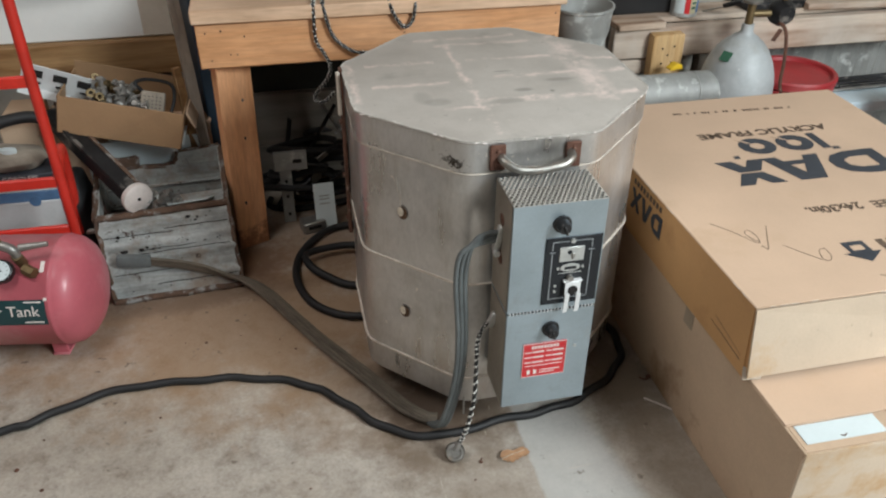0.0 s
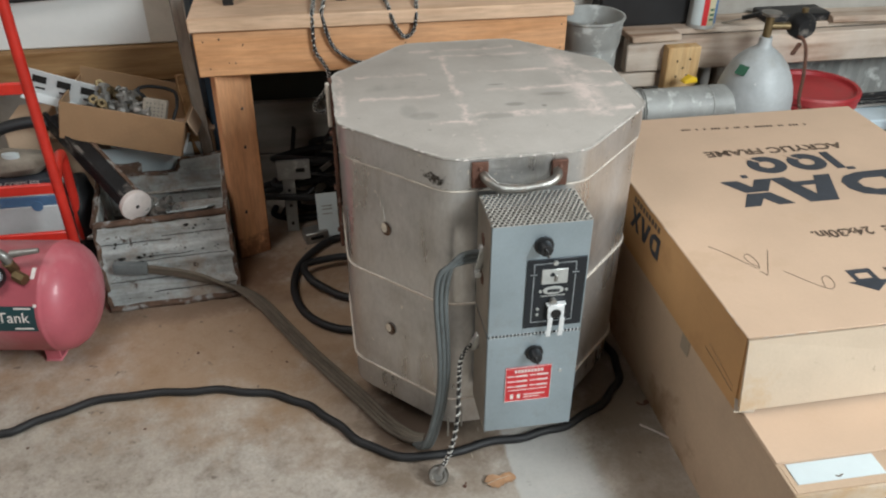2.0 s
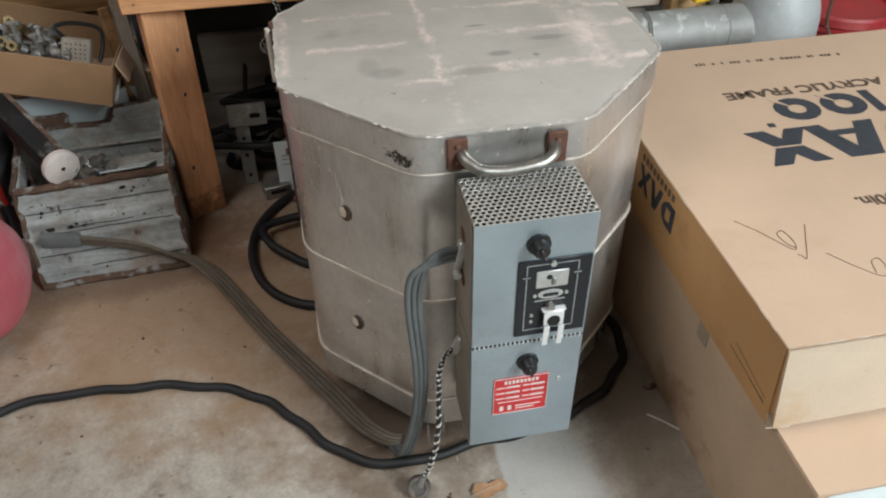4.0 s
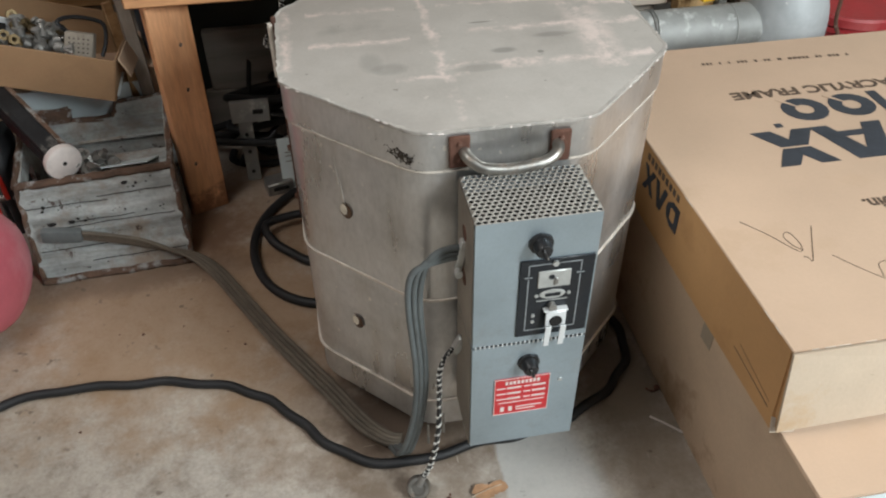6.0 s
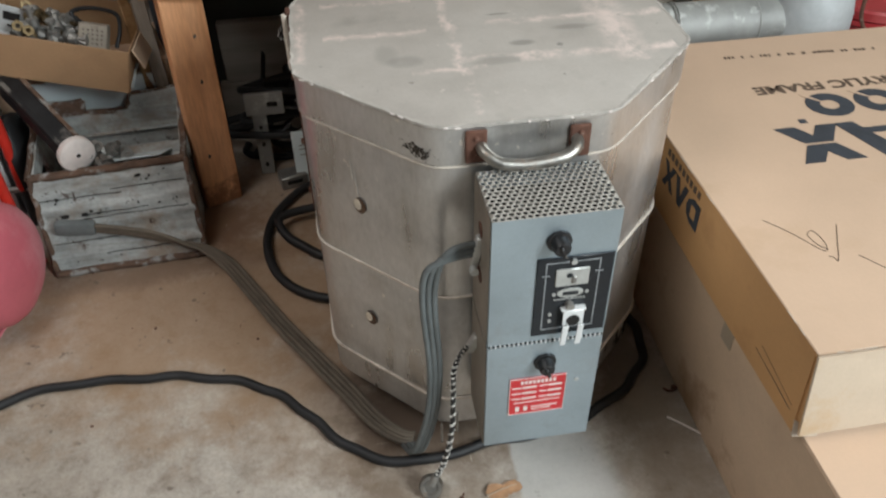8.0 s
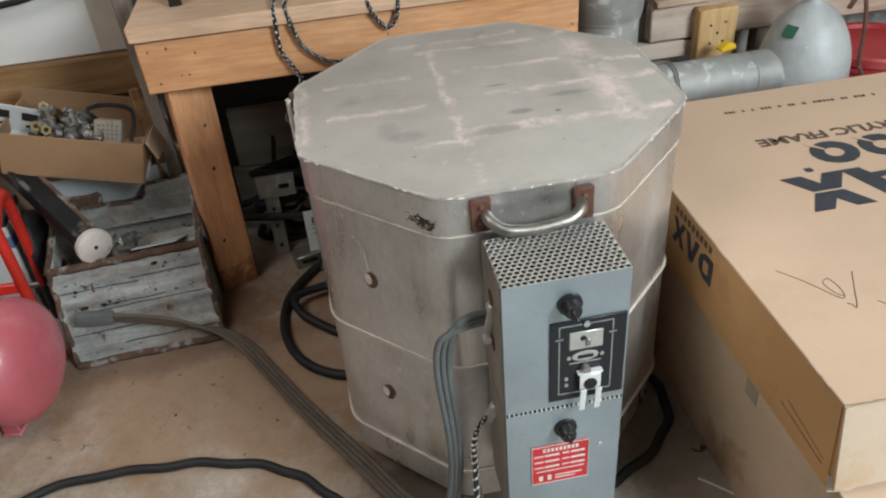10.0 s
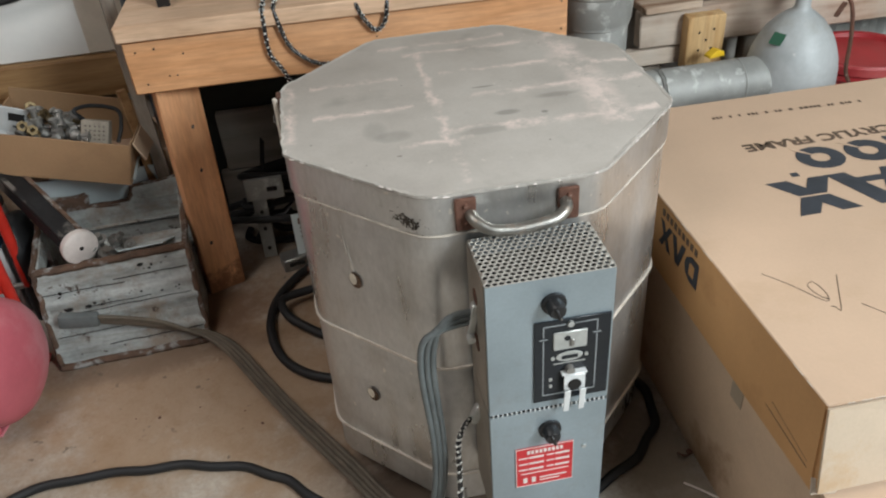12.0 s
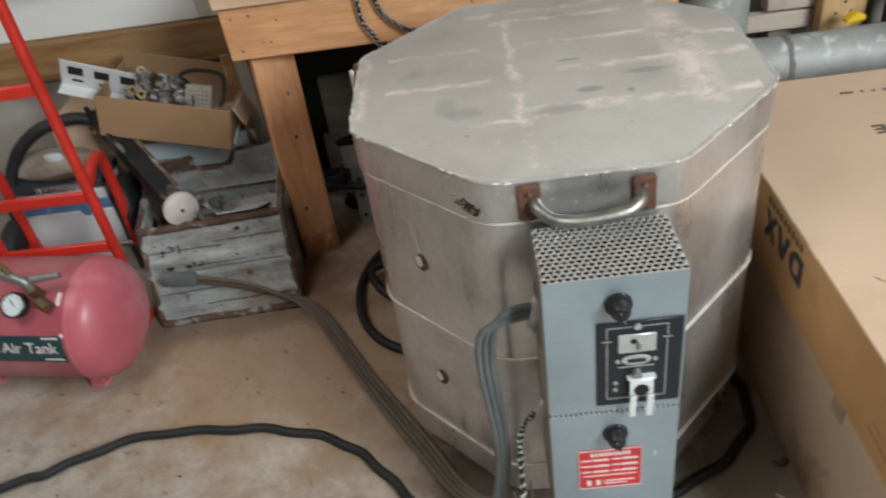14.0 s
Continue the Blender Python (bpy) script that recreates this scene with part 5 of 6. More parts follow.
part("flat_bar", beam_between((0.30, 2.22, 0.03), (0.10, 2.34, 0.36), 0.016, 0.004), M["grey_metal"], heap)
part("flat_bar", beam_between((-0.03, 2.27, 0.01), (0.02, 2.29, 0.30), 0.022, 0.004), M["dark_metal"], heap)
frame_box = thing("steel_bracket", "bare grey steel fitting lying on the floor", "bracket", pose(0.055, 2.13, 0.0, 0, 0, 14))
part("block", box((0, 0, 0.018), (0.07, 0.05, 0.036), 0.003), M["grey_metal"], frame_box)
part("slot", box((0.0, -0.0255, 0.02), (0.04, 0.002, 0.010)), M["hollow"], frame_box)
# board and rails carry the shade under the bench in their colours
backing = thing("backing_board", "green-black board behind the workbench, darkened for the shade there", "board", pose(0.30, 2.44, 0.0))
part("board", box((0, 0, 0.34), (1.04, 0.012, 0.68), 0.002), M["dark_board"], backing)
back_rail = thing("timber_rail", "weathered rail behind the hoses, its shade put into the colour", "timber", pose(0.28, 2.41, 0.0))
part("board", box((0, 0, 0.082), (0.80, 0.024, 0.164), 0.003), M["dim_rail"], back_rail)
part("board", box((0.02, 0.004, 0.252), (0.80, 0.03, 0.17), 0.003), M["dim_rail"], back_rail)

# ---- corner with the crate, the boxes and the leaning boards ----
plank = thing("leaning_plank", "narrow grey weathered plank leaning against the wall", "plank", pose(0, 0, 0))
part("board", beam_between((-0.2275, 2.206, 0.262), (-0.294, 2.40, 1.20), 0.031, 0.016, bev=0.002), M["old_z"], plank)
navy = thing("tall_blue_board", "dark blue board leaning against the bench end", "board", pose(0, 0, 0))
part("board", beam_between((-0.202, 2.30, 0.0), (-0.226, 2.38, 1.30), 0.042, 0.12, bev=0.002), M["navy"], navy)
strip = thing("leaning_strip", "short brown timber offcut leaning in the corner", "timber", pose(0, 0, 0))
part("board", beam_between((-0.256, 2.212, 0.245), (-0.276, 2.245, 0.50), 0.022, 0.014, bev=0.002), M["sill"], strip)


crate = thing("old_crate", "weathered grey crate with rusty edges on the floor", "crate", pose(0, 0, 0))
fbl, fbr, ftl, ftr = Vector((-0.490, 1.848, 0)), Vector((-0.157, 1.872, 0)), Vector((-0.512, 1.955, 0.205)), Vector((-0.172, 1.985, 0.205))
bbl, bbr, btl, btr = Vector((-0.520, 2.155, 0)), Vector((-0.185, 2.172, 0)), Vector((-0.528, 2.175, 0.262)), Vector((-0.188, 2.193, 0.276))
def pressed_front(bl, br, tr, tl, ridges, nu=44, nv=36, thick=0.010):
    """Dented sheet with soft ridges pressed along it."""
    bm = bmesh.new()
    nrm = (br - bl).cross(tl - bl).normalized()
    sheets = []
    for back in (0.0, thick):
        g3 = []
        for j in range(nv + 1):
            v = j / nv
            row = []
            for i in range(nu + 1):
                u = i / nu
                p = bl.lerp(br, u).lerp(tl.lerp(tr, u), v)
                lift = sum(k * math.exp(-((v + 0.02 * math.sin(5 * u + 9 * at) - at) / wid) ** 2) for at, wid, k in ridges)
                lift += 0.0035 * noise.noise(Vector((u * 5, v * 3, 1.0))) + 0.0018 * noise.noise(Vector((u * 16, v * 9, 4.0)))
                row.append(bm.verts.new(p + nrm * (lift - back)))
            g3.append(row)
        sheets.append(g3)
    for n, g3 in enumerate(sheets):
        for j in range(nv):
            for i in range(nu):
                q = (g3[j][i], g3[j][i + 1], g3[j + 1][i + 1], g3[j + 1][i])
                bm.faces.new(q if n == 0 else q[::-1])
    return bm


front = part("front_board", pressed_front(fbl, fbr, ftr, ftl, ((0.22, 0.05, 0.006), (0.30, 0.02, -0.003), (0.50, 0.035, 0.005), (0.56, 0.014, -0.004), (0.66, 0.03, 0.004), (0.86, 0.05, 0.006))), M["crate"], crate, angle=70)
random.seed(21)
for t, lo, hi, n in ((0.60, 0.10, 0.45, 11), (0.62, 0.5, 0.9, 7), (0.73, 0.05, 0.25, 4), (0.88, 0.6, 0.9, 6), (0.12, 0.1, 0.5, 4)):
    for k in range(n):
        u = random.uniform(lo, hi)
        c = fbl.lerp(fbr, u).lerp(ftl.lerp(ftr, u), t + random.gauss(0, 0.018))
        r = random.choice((0.0012, 0.0018, 0.0028, 0.0045))
        part("rust_spot", lathe([(0.0, 0.8), (0.7, 0.6), (1.0, 0.0), (0.6, -0.6)], 7, Matrix.Translation(c + Vector((0, -0.004, 0.002))) @ pose(0, 0, 0, 62, 0, random.uniform(-20, 20)) @ Matrix.Diagonal((r * random.uniform(0.8, 2.2), r, 0.0022, 1))), M["hollow"], front)
for v, u0, u1 in ((0.335, 0.04, 0.62), (0.545, 0.10, 0.96), (0.585, 0.30, 0.70), (0.765, 0.02, 0.55), (0.80, 0.48, 0.97), (0.175, 0.35, 0.98)):
    line = []
    for i in range(19):
        u = u0 + (u1 - u0) * i / 18
        line.append(fbl.lerp(fbr, u).lerp(ftl.lerp(ftr, u), v + 0.012 * noise.noise(Vector((u * 7, v * 20, 0)))) + Vector((0, -0.0042, 0.0022)) + Vector((0, -0.003, 0.001)) * noise.noise(Vector((u * 5, v * 3, 1.0))))
    part("crack", tube(line, 0.0010, 5, 0), M["hollow"], front)
# the back board has a grip cut into its upper edge
bk = lambda x, z: Vector((x, 2.190 - 0.10 * (0.27 - z) + 0.05 * (x + 0.3), z))
part("back_board", slab((bk(-0.185, 0.0), bk(-0.520, 0.0), bk(-0.525, 0.234), bk(-0.190, 0.238)), 0.012), M["crate"], crate)
part("back_shoulder", slab((bk(-0.424, 0.232), bk(-0.525, 0.232), bk(-0.525, 0.268), bk(-0.418, 0.268)), 0.012), M["crate_rim"], crate, "rusty shoulder beside the grip")
part("back_shoulder", slab((bk(-0.190, 0.236), bk(-0.318, 0.236), bk(-0.304, 0.270), bk(-0.190, 0.280)), 0.012), M["crate"], crate)
for a, b, r in ((bk(-0.525, 0.268), bk(-0.418, 0.268), 0.006), (bk(-0.418, 0.268), bk(-0.424, 0.234), 0.008), (bk(-0.424, 0.232), bk(-0.318, 0.236), 0.009), (bk(-0.318, 0.236), bk(-0.304, 0.270), 0.009), (bk(-0.304, 0.270), bk(-0.190, 0.280), 0.006)):
    part("grip_edge", tube([a, a.lerp(b, 0.3) + Vector((0, -0.004, 0.002)), a.lerp(b, 0.7) + Vector((0, -0.004, -0.002)), b], r, 7, 3), M["crate_rim"], crate, "rusty edge of the grip")
part("rust_band", slab((bk(-0.300, 0.205) + Vector((0, -0.004, 0)), bk(-0.515, 0.190) + Vector((0, -0.004, 0)), bk(-0.515, 0.232) + Vector((0, -0.004, 0)), bk(-0.312, 0.236) + Vector((0, -0.004, 0))), 0.003), M["crate_rim"], crate, "rusted band under the grip")
for z, h in ((0.07, 0.028), (0.125, 0.030), (0.18, 0.026)):
    part("back_rib", beam_between(bk(-0.515, z) + Vector((0, -0.006, 0)), bk(-0.195, z + 0.004) + Vector((0, -0.006, 0)), h, 0.008, bev=0.003), M["crate"], crate)
for a, b, c, d in ((fbl, ftl, btl, bbl), (bbr, btr, ftr, fbr)):
    # a side board with a hand slot left open between its boards
    lo1, lo2 = a.lerp(b, 0.55), d.lerp(c, 0.55)
    hi1, hi2 = a.lerp(b, 0.80), d.lerp(c, 0.80)
    part("side_board", slab((a, lo1, lo2, d), 0.010), M["crate"], crate)
    part("side_board", slab((hi1, b, c, hi2), 0.010), M["crate"], crate)
    part("side_post", slab((lo1, hi1, hi1.lerp(hi2, 0.28), lo1.lerp(lo2, 0.28)), 0.010), M["crate"], crate)
    part("side_post", slab((lo1.lerp(lo2, 0.62), hi1.lerp(hi2, 0.62), hi2, lo2), 0.010), M["crate"], crate)
part("bottom_board", slab((fbl + Vector((0, 0.01, 0.012)), fbr + Vector((0, 0.01, 0.012)), bbr + Vector((0, -0.01, 0.012)), bbl + Vector((0, -0.01, 0.012))), 0.010), M["crate"], crate)
for a, b, r in ((ftl, ftr, 0.009), (fbl + Vector((0, 0, 0.008)), fbr + Vector((0, 0, 0.008)), 0.008), (ftl, btl, 0.007), (ftr, btr, 0.007), (fbl, ftl, 0.006), (fbr, ftr, 0.006)):
    n = 14
    line = [a.lerp(b, k / n) + Vector((noise.noise(Vector((k * 0.7, r * 900, 0))), noise.noise(Vector((k * 0.7, r * 900, 5))), noise.noise(Vector((k * 0.7, r * 900, 9))))) * 0.005 for k in range(n + 1)]
    part("rim", tube(line, r * 1.1, 7, 2), M["crate_rim"], crate, "rusty rim")
slip = thing("white_sheet", "stiff white sheet standing behind the crate", "sheet", pose(-0.385, 2.208, 0.0, 0, 0, 2.5))
part("sheet", box((0, 0, 0.155), (0.34, 0.003, 0.31), 0.001), M["paper"], slip)
liner = thing("pale_liner", "pale weathered board lying inside the crate", "board", pose(-0.255, 2.045, 0.178, 14, -2, 3))
part("board", box((0, 0, 0), (0.15, 0.085, 0.006), 0.002), M["crate"], liner)

gun = thing("dark_channel", "dark steel channel with a pale round cap, resting in the crate", "steel channel", pose(0, 0, 0))
g0, g1 = Vector((-0.410, 1.988, 0.252)), Vector((-0.620, 2.215, 0.405))
part("channel", beam_between(g0, g1, 0.056, 0.044, bev=0.006), M["dark_metal"], gun)
part("channel_lip", beam_between(g0 + Vector((0.016, 0.013, 0.022)), g1 + Vector((0.016, 0.013, 0.022)), 0.010, 0.012), M["crate_rim"], gun)
part("channel_lip", beam_between(g0 + Vector((-0.017, -0.013, 0.022)), g1 + Vector((-0.017, -0.013, 0.022)), 0.010, 0.012), M["dark_metal"], gun)
out = (g0 - g1).normalized()
capm = Matrix.Translation(g0 + out * 0.014 + Vector((0, 0, 0.002))) @ Vector((out.x * 0.6 + 0.12, out.y, out.z + 0.35)).to_track_quat("Z", "Y").to_matrix().to_4x4()
cap = part("end_cap", lathe([(0.0, 0.012), (0.036, 0.012), (0.041, 0.009), (0.042, 0.0), (0.040, -0.008), (0.0, -0.008)], 36, capm), M["white_ink"], gun, "pale round end cap")
part("cap_hole", rod(capm @ Vector((0, 0, 0.0115)), capm @ Vector((0, 0, 0.0128)), 0.005, seg=10), M["hollow"], cap)

fit_group = "small fittings in the crate"
random.seed(5)
fitting = thing("pipe_fitting", "small dull metal fitting in the crate", "fitting", pose(-0.36, 1.99, 0.205, 20, 30), fit_group)
part("nut", lathe([(0.0, 0.0), (0.016, 0.0), (0.016, 0.014), (0.008, 0.014), (0.008, 0.03), (0.0, 0.03)], 8), M["grey_metal"], fitting)
for k in range(9):
    copy_thing(fitting, pose(-0.385 + random.uniform(0, 0.07), 1.995 + random.uniform(-0.01, 0.05), 0.20 + random.uniform(-0.01, 0.02), random.uniform(0, 180), random.uniform(0, 180), random.uniform(0, 180)))
rags = thing("scrap_sheets", "crumpled white sheets of scrap filling the crate", "scrap", pose(0, 0, 0))
for k in range(5):
    part("sheet", box((-0.36 + 0.012 * k, 2.06, 0.13 + 0.012 * k), (0.20, 0.13, 0.003), 0, pose(0, 0, 0, random.uniform(-25, 5), random.uniform(-8, 8), random.uniform(-10, 10))), M["galv"] if k % 2 else M["paper"], rags)

# storage box that bears the open cardboard box
store = thing("storage_box", "dusty closed carton at the foot of the wall", "carton", pose(-0.44, 2.338, 0))
part("body", box((0, 0, 0.165), (0.46, 0.20, 0.33), 0.004), M["card_old"], store)
part("lid", box((0, 0, 0.334), (0.47, 0.204, 0.012), 0.003), M["card"], store)
sheet = thing("white_sheet", "loose white sheet under the open box", "sheet", pose(-0.37, 2.17, 0.343, 24, 6, -6))
part("sheet", box((0, 0, 0), (0.20, 0.07, 0.002)), M["paper"], sheet)

obox = thing("open_cardboard_box", "open brown cardboard box full of fittings, tilted", "cardboard box", pose(-0.593, 2.135, 0.384, 0, 13.5, -3))
ow, od, oh = 0.315, 0.20, 0.105
for nm, c, s in (("front_side", (ow / 2, 0, oh / 2), (ow, 0.004, oh)), ("left_side", (0, od / 2, oh / 2), (0.004, od, oh)), ("right_side", (ow, od / 2, oh / 2), (0.004, od, oh)), ("bottom_panel", (ow / 2, od / 2, 0.002), (ow, od, 0.004)),
                 ("back_side", (ow / 2, od, oh / 2 + 0.012), (ow, 0.004, oh + 0.024))):
    part(nm, box(c, s, 0.001), M["old_card"], obox)
part("side_flap", box((ow + 0.02, od / 2, oh - 0.02), (0.05, od - 0.02, 0.004), 0.001, pose(0, 0, 0, 0, 55)), M["card_old"], obox)

chan = thing("slotted_channel", "white slotted metal channel sticking out of the box", "bracket", pose(-0.655, 2.215, 0.520, 14, 22, 3))
part("back", box((0.09, 0, 0.0), (0.20, 0.003, 0.075), 0.001), M["tool_white"], chan)
part("lip", box((0.09, -0.018, -0.037), (0.20, 0.036, 0.003), 0.001), M["tool_white"], chan)
for x in (0.025, 0.085, 0.145):
    part("slot", box((x, -0.0022, 0.012), (0.034, 0.002, 0.022)), M["hollow"], chan)
    part("slot", box((x + 0.004, -0.0022, -0.016), (0.024, 0.002, 0.005)), M["hollow"], chan)
box_group = "metal fittings in the open box"
gadget = thing("box_fitting", "bright small metal fitting in the cardboard box", "fitting", pose(-0.47, 2.2, 0.46), box_group)
part("body", lathe([(0.0, 0.0), (0.013, 0.0), (0.013, 0.016), (0.007, 0.018), (0.007, 0.034), (0.011, 0.036), (0.011, 0.042), (0.0, 0.042)], 10), M["grey_metal"], gadget)
random.seed(9)
for k in range(26):
    u = random.random()
    copy_thing(gadget, pose(-0.50 + u * 0.12, 2.17 + random.uniform(0, 0.10), 0.455 - u * 0.03 + random.uniform(-0.012, 0.02), random.uniform(0, 180), random.uniform(0, 180), random.uniform(0, 180)))
for k in range(14):
    u = random.random()
    nut = thing("hex_nut", "dull brass nut in the cardboard box", "nut", pose(-0.50 + u * 0.12, 2.165 + random.uniform(0, 0.10), 0.462 - u * 0.03 + random.uniform(-0.01, 0.02), random.uniform(0, 90), random.uniform(0, 90)), box_group)
    part("body", lathe([(0.006, 0.0), (0.013, 0.0), (0.013, 0.011), (0.006, 0.011), (0.006, 0.0)], 6), M["brass"], nut)
adapter = thing("power_adapter", "dusty brown power adapter with a black lead", "adapter", pose(-0.345, 2.19, 0.425, -22, 13, 0))
part("case", box((0, 0, 0), (0.062, 0.045, 0.058), 0.003), M["bundle"], adapter)
for i in range(5):
    for j in range(4):
        part("vent_hole", rod((-0.02 + 0.01 * i, -0.0222, -0.015 + 0.01 * j), (-0.02 + 0.01 * i, -0.0232, -0.015 + 0.01 * j), 0.0018, seg=7), M["hollow"], adapter)
part("lead", tube([(-0.02, 0.02, 0.02), (-0.05, 0.0, 0.045), (-0.02, 0.03, 0.06), (0.04, 0.03, 0.055), (0.055, 0.0, 0.02), (0.05, -0.01, -0.02)], 0.005, 8), M["rubber"], adapter)
wire = thing("wall_cable", "black cable running along the white wall", "cable", pose(0, 0, 0))
part("sheath", tube([(-1.1, 2.41, 0.66), (-0.75, 2.41, 0.675), (-0.52, 2.41, 0.69), (-0.42, 2.41, 0.715), (-0.30, 2.41, 0.74)], 0.0085, 8), M["rubber"], wire)

# tool carton, bag and hose behind the hand truck
tool = thing("tool_carton", "blue and white printed power-tool carton on the floor", "carton", pose(-0.735, 2.09, 0))
part("body", box((0, 0.06, 0.1025), (0.235, 0.12, 0.205), 0.003), M["tool_white"], tool)
band = part("middle_band", box((0, 0.06, 0.2205), (0.235, 0.12, 0.030), 0.002), M["tool_blue"], tool, "blue printed band")
part("thumb_notch", lathe([(0.0, 0.0), (0.015, 0.0), (0.015, 0.0015), (0.0, 0.0015)], 20, Matrix.Translation((0.05, -0.0005, 0.206)) @ pose(0, 0, 0, 90)), M["tool_blue"], band)
part("upper_band", box((0, 0.06, 0.2505), (0.235, 0.12, 0.029), 0.002), M["tool_white"], tool, "pale printed band")
part("dark_strip", box((0, 0.06, 0.2765), (0.236, 0.121, 0.022), 0.002), M["ink"], tool, "dark printed strip")
writing("18 V CORDLESS", 0.019, Matrix.Translation((0.01, -0.0012, 0.2765)) @ pose(0, 0, 0, 90), M["white_ink"], tool)


def slumped(profile, jitter, seg=28, m=None):
    """A soft turned shape with folds pushed into it."""
    bm = lathe(profile, seg, m)
    for v in bm.verts:
        v.co += Vector((noise.noise(v.co * 16), noise.noise(v.co * 16 + Vector((5, 0, 0))), noise.noise(v.co * 13 + Vector((0, 9, 0))) * 0.6)) * jitter
    return bm


sheetb = thing("cloth_bundle", "dusty beige cloth bundle lying on the tool carton", "cloth", pose(-0.745, 2.15, 0.291) @ Matrix.Diagonal((1.0, 0.50, 1, 1)))
part("body", slumped([(0.0, 0.0), (0.095, 0.0), (0.112, 0.018), (0.10, 0.038), (0.055, 0.055), (0.0, 0.058)], 0.014), M["bundle"], sheetb, angle=70)
part("white_scrap", slumped([(0.0, 0.0), (0.024, 0.002), (0.022, 0.014), (0.0, 0.018)], 0.004, 16, Matrix.Translation((0.02, -0.05, 0.046))), M["paper"], sheetb)
# black bag shape added here, also standing in for the shade in the gap
sack = thing("black_bag", "slumped black bag added to darken the gap beside the crate", "bag", pose(-0.573, 2.12, 0.0) @ Matrix.Diagonal((0.62, 1.2, 1, 1)))
part("body", slumped([(0.0, 0.0), (0.050, 0.0), (0.056, 0.02), (0.054, 0.12), (0.050, 0.20), (0.036, 0.26), (0.0, 0.275)], 0.016), M["rubber"], sack, angle=70)
hose = thing("black_hose", "thick black hose curving over the bag", "hose", pose(0, 0, 0))
part("hose", tube([(-0.63, 2.20, 0.395), (-0.68, 2.19, 0.41), (-0.76, 2.16, 0.40), (-0.83, 2.13, 0.34), (-0.87, 2.10, 0.22), (-0.88, 2.08, 0.015)], 0.016, 10), M["rubber"], hose)
grey_case = thing("grey_case", "small brown-grey carton standing against the wall", "carton", pose(-0.72, 2.32, 0))
part("body", box((0, 0, 0.19), (0.10, 0.16, 0.38), 0.004), M["card_old"], grey_case)

# ---- red hand truck ----
truck = thing("hand_truck", "red enamelled tubular hand truck standing behind the tank", "hand truck", pose(0, 0, 0))
RX, LX, TY = -0.552, -0.815, 1.905
for x in (RX, LX):
    part("upright", tube([(x, TY, 0.012), (x, TY, 0.4), (x, TY, 0.8), (x + 0.004, TY + 0.01, 1.15)], 0.0125, 12, 3), M["red"], truck)
for z in (0.612, 0.352, 0.215):
    part("crossbar", box(((RX + LX) / 2, TY, z), (RX - LX - 0.016, 0.012, 0.028), 0.003), M["red"], truck)
part("toe_plate", box(((RX + LX) / 2, TY - 0.07, 0.006), (RX - LX + 0.05, 0.16, 0.006), 0.002), M["red"], truck)
for x in (RX, LX):
    part("brace", tube([(x, TY + 0.008, 0.372), (x - 0.008, TY + 0.075, 0.392), (x - 0.018, TY + 0.138, 0.376), (x - 0.024, TY + 0.158, 0.30), (x - 0.028, TY + 0.160, 0.11)], 0.0125, 12, 5), M["red"], truck, "bent red wheel brace")
part("top_handle", tube([(RX + 0.004, TY + 0.01, 1.15), (RX - 0.01, TY + 0.02, 1.22), ((RX + LX) / 2, TY + 0.03, 1.26), (LX + 0.01, TY + 0.02, 1.22), (LX + 0.004, TY + 0.01, 1.15)], 0.0125, 12, 5), M["red"], truck)
part("axle", rod((LX - 0.05, TY + 0.158, 0.11), (RX + 0.012, TY + 0.158, 0.11), 0.008), M["grey_metal"], truck)
for x in (LX - 0.05,):
    w = part("wheel", rod((x - 0.02, TY + 0.158, 0.105), (x + 0.02, TY + 0.158, 0.105), 0.105, seg=32), M["rubber"], truck)
    part("hub", rod((x - 0.023, TY + 0.158, 0.105), (x + 0.023, TY + 0.158, 0.105), 0.045, seg=24), M["red"], w)

# ---- air tank ----
tank = thing("air_tank", "faded red portable air tank lying on short feet", "air tank", pose(-0.470, 1.715, 0.152, 0, 0, -9.5))
# the local x runs along the tank, its right end at 0
TR, TLEN = 0.133, 0.54
prof = [(0.0, 0.0), (0.035, -0.003), (0.065, -0.010), (0.094, -0.020), (0.115, -0.034), (0.128, -0.051), (TR - 0.001, -0.066), (TR, -0.072), (TR + 0.0014, -0.074), (TR + 0.0014, -0.080), (TR, -0.082), (TR, -TLEN + 0.09), (0.105, -TLEN + 0.035), (0.06, -TLEN + 0.01), (0.0, -TLEN)]
side_on = pose(0, 0, 0, 0, 90)
part("shell", lathe(prof, 56, side_on), M["pink"], tank)


def on_tank(x0, x1, a0, a1, lift, name, mat, parent, n=10, label=""):
    """A patch that lies on the round of the tank; angles from the front, upwards."""
    bm = bmesh.new()
    grid = []
    for r in (TR + lift, TR - 0.001):
        grid.append([[bm.verts.new((x, -r * math.cos(radians(a0 + (a1 - a0) * k / n)), r * math.sin(radians(a0 + (a1 - a0) * k / n)))) for k in range(n + 1)] for x in (x0, x1)])
    for g2 in grid:
        for k in range(n):
            bm.faces.new((g2[0][k], g2[1][k], g2[1][k + 1], g2[0][k + 1]))
    for k in range(n):
        for i in (0, 1):
            bm.faces.new((grid[0][i][k], grid[0][i][k + 1], grid[1][i][k + 1], grid[1][i][k]))
    for k in (0, n):
        bm.faces.new((grid[0][0][k], grid[0][1][k], grid[1][1][k], grid[1][0][k]))
    return part(name, bm, mat, parent, label)


lab = on_tank(-0.36, -0.084, -2, 25, 0.0008, "label", M["teal"], tank, label="dark teal label with white lettering")
mid_a = radians(13)
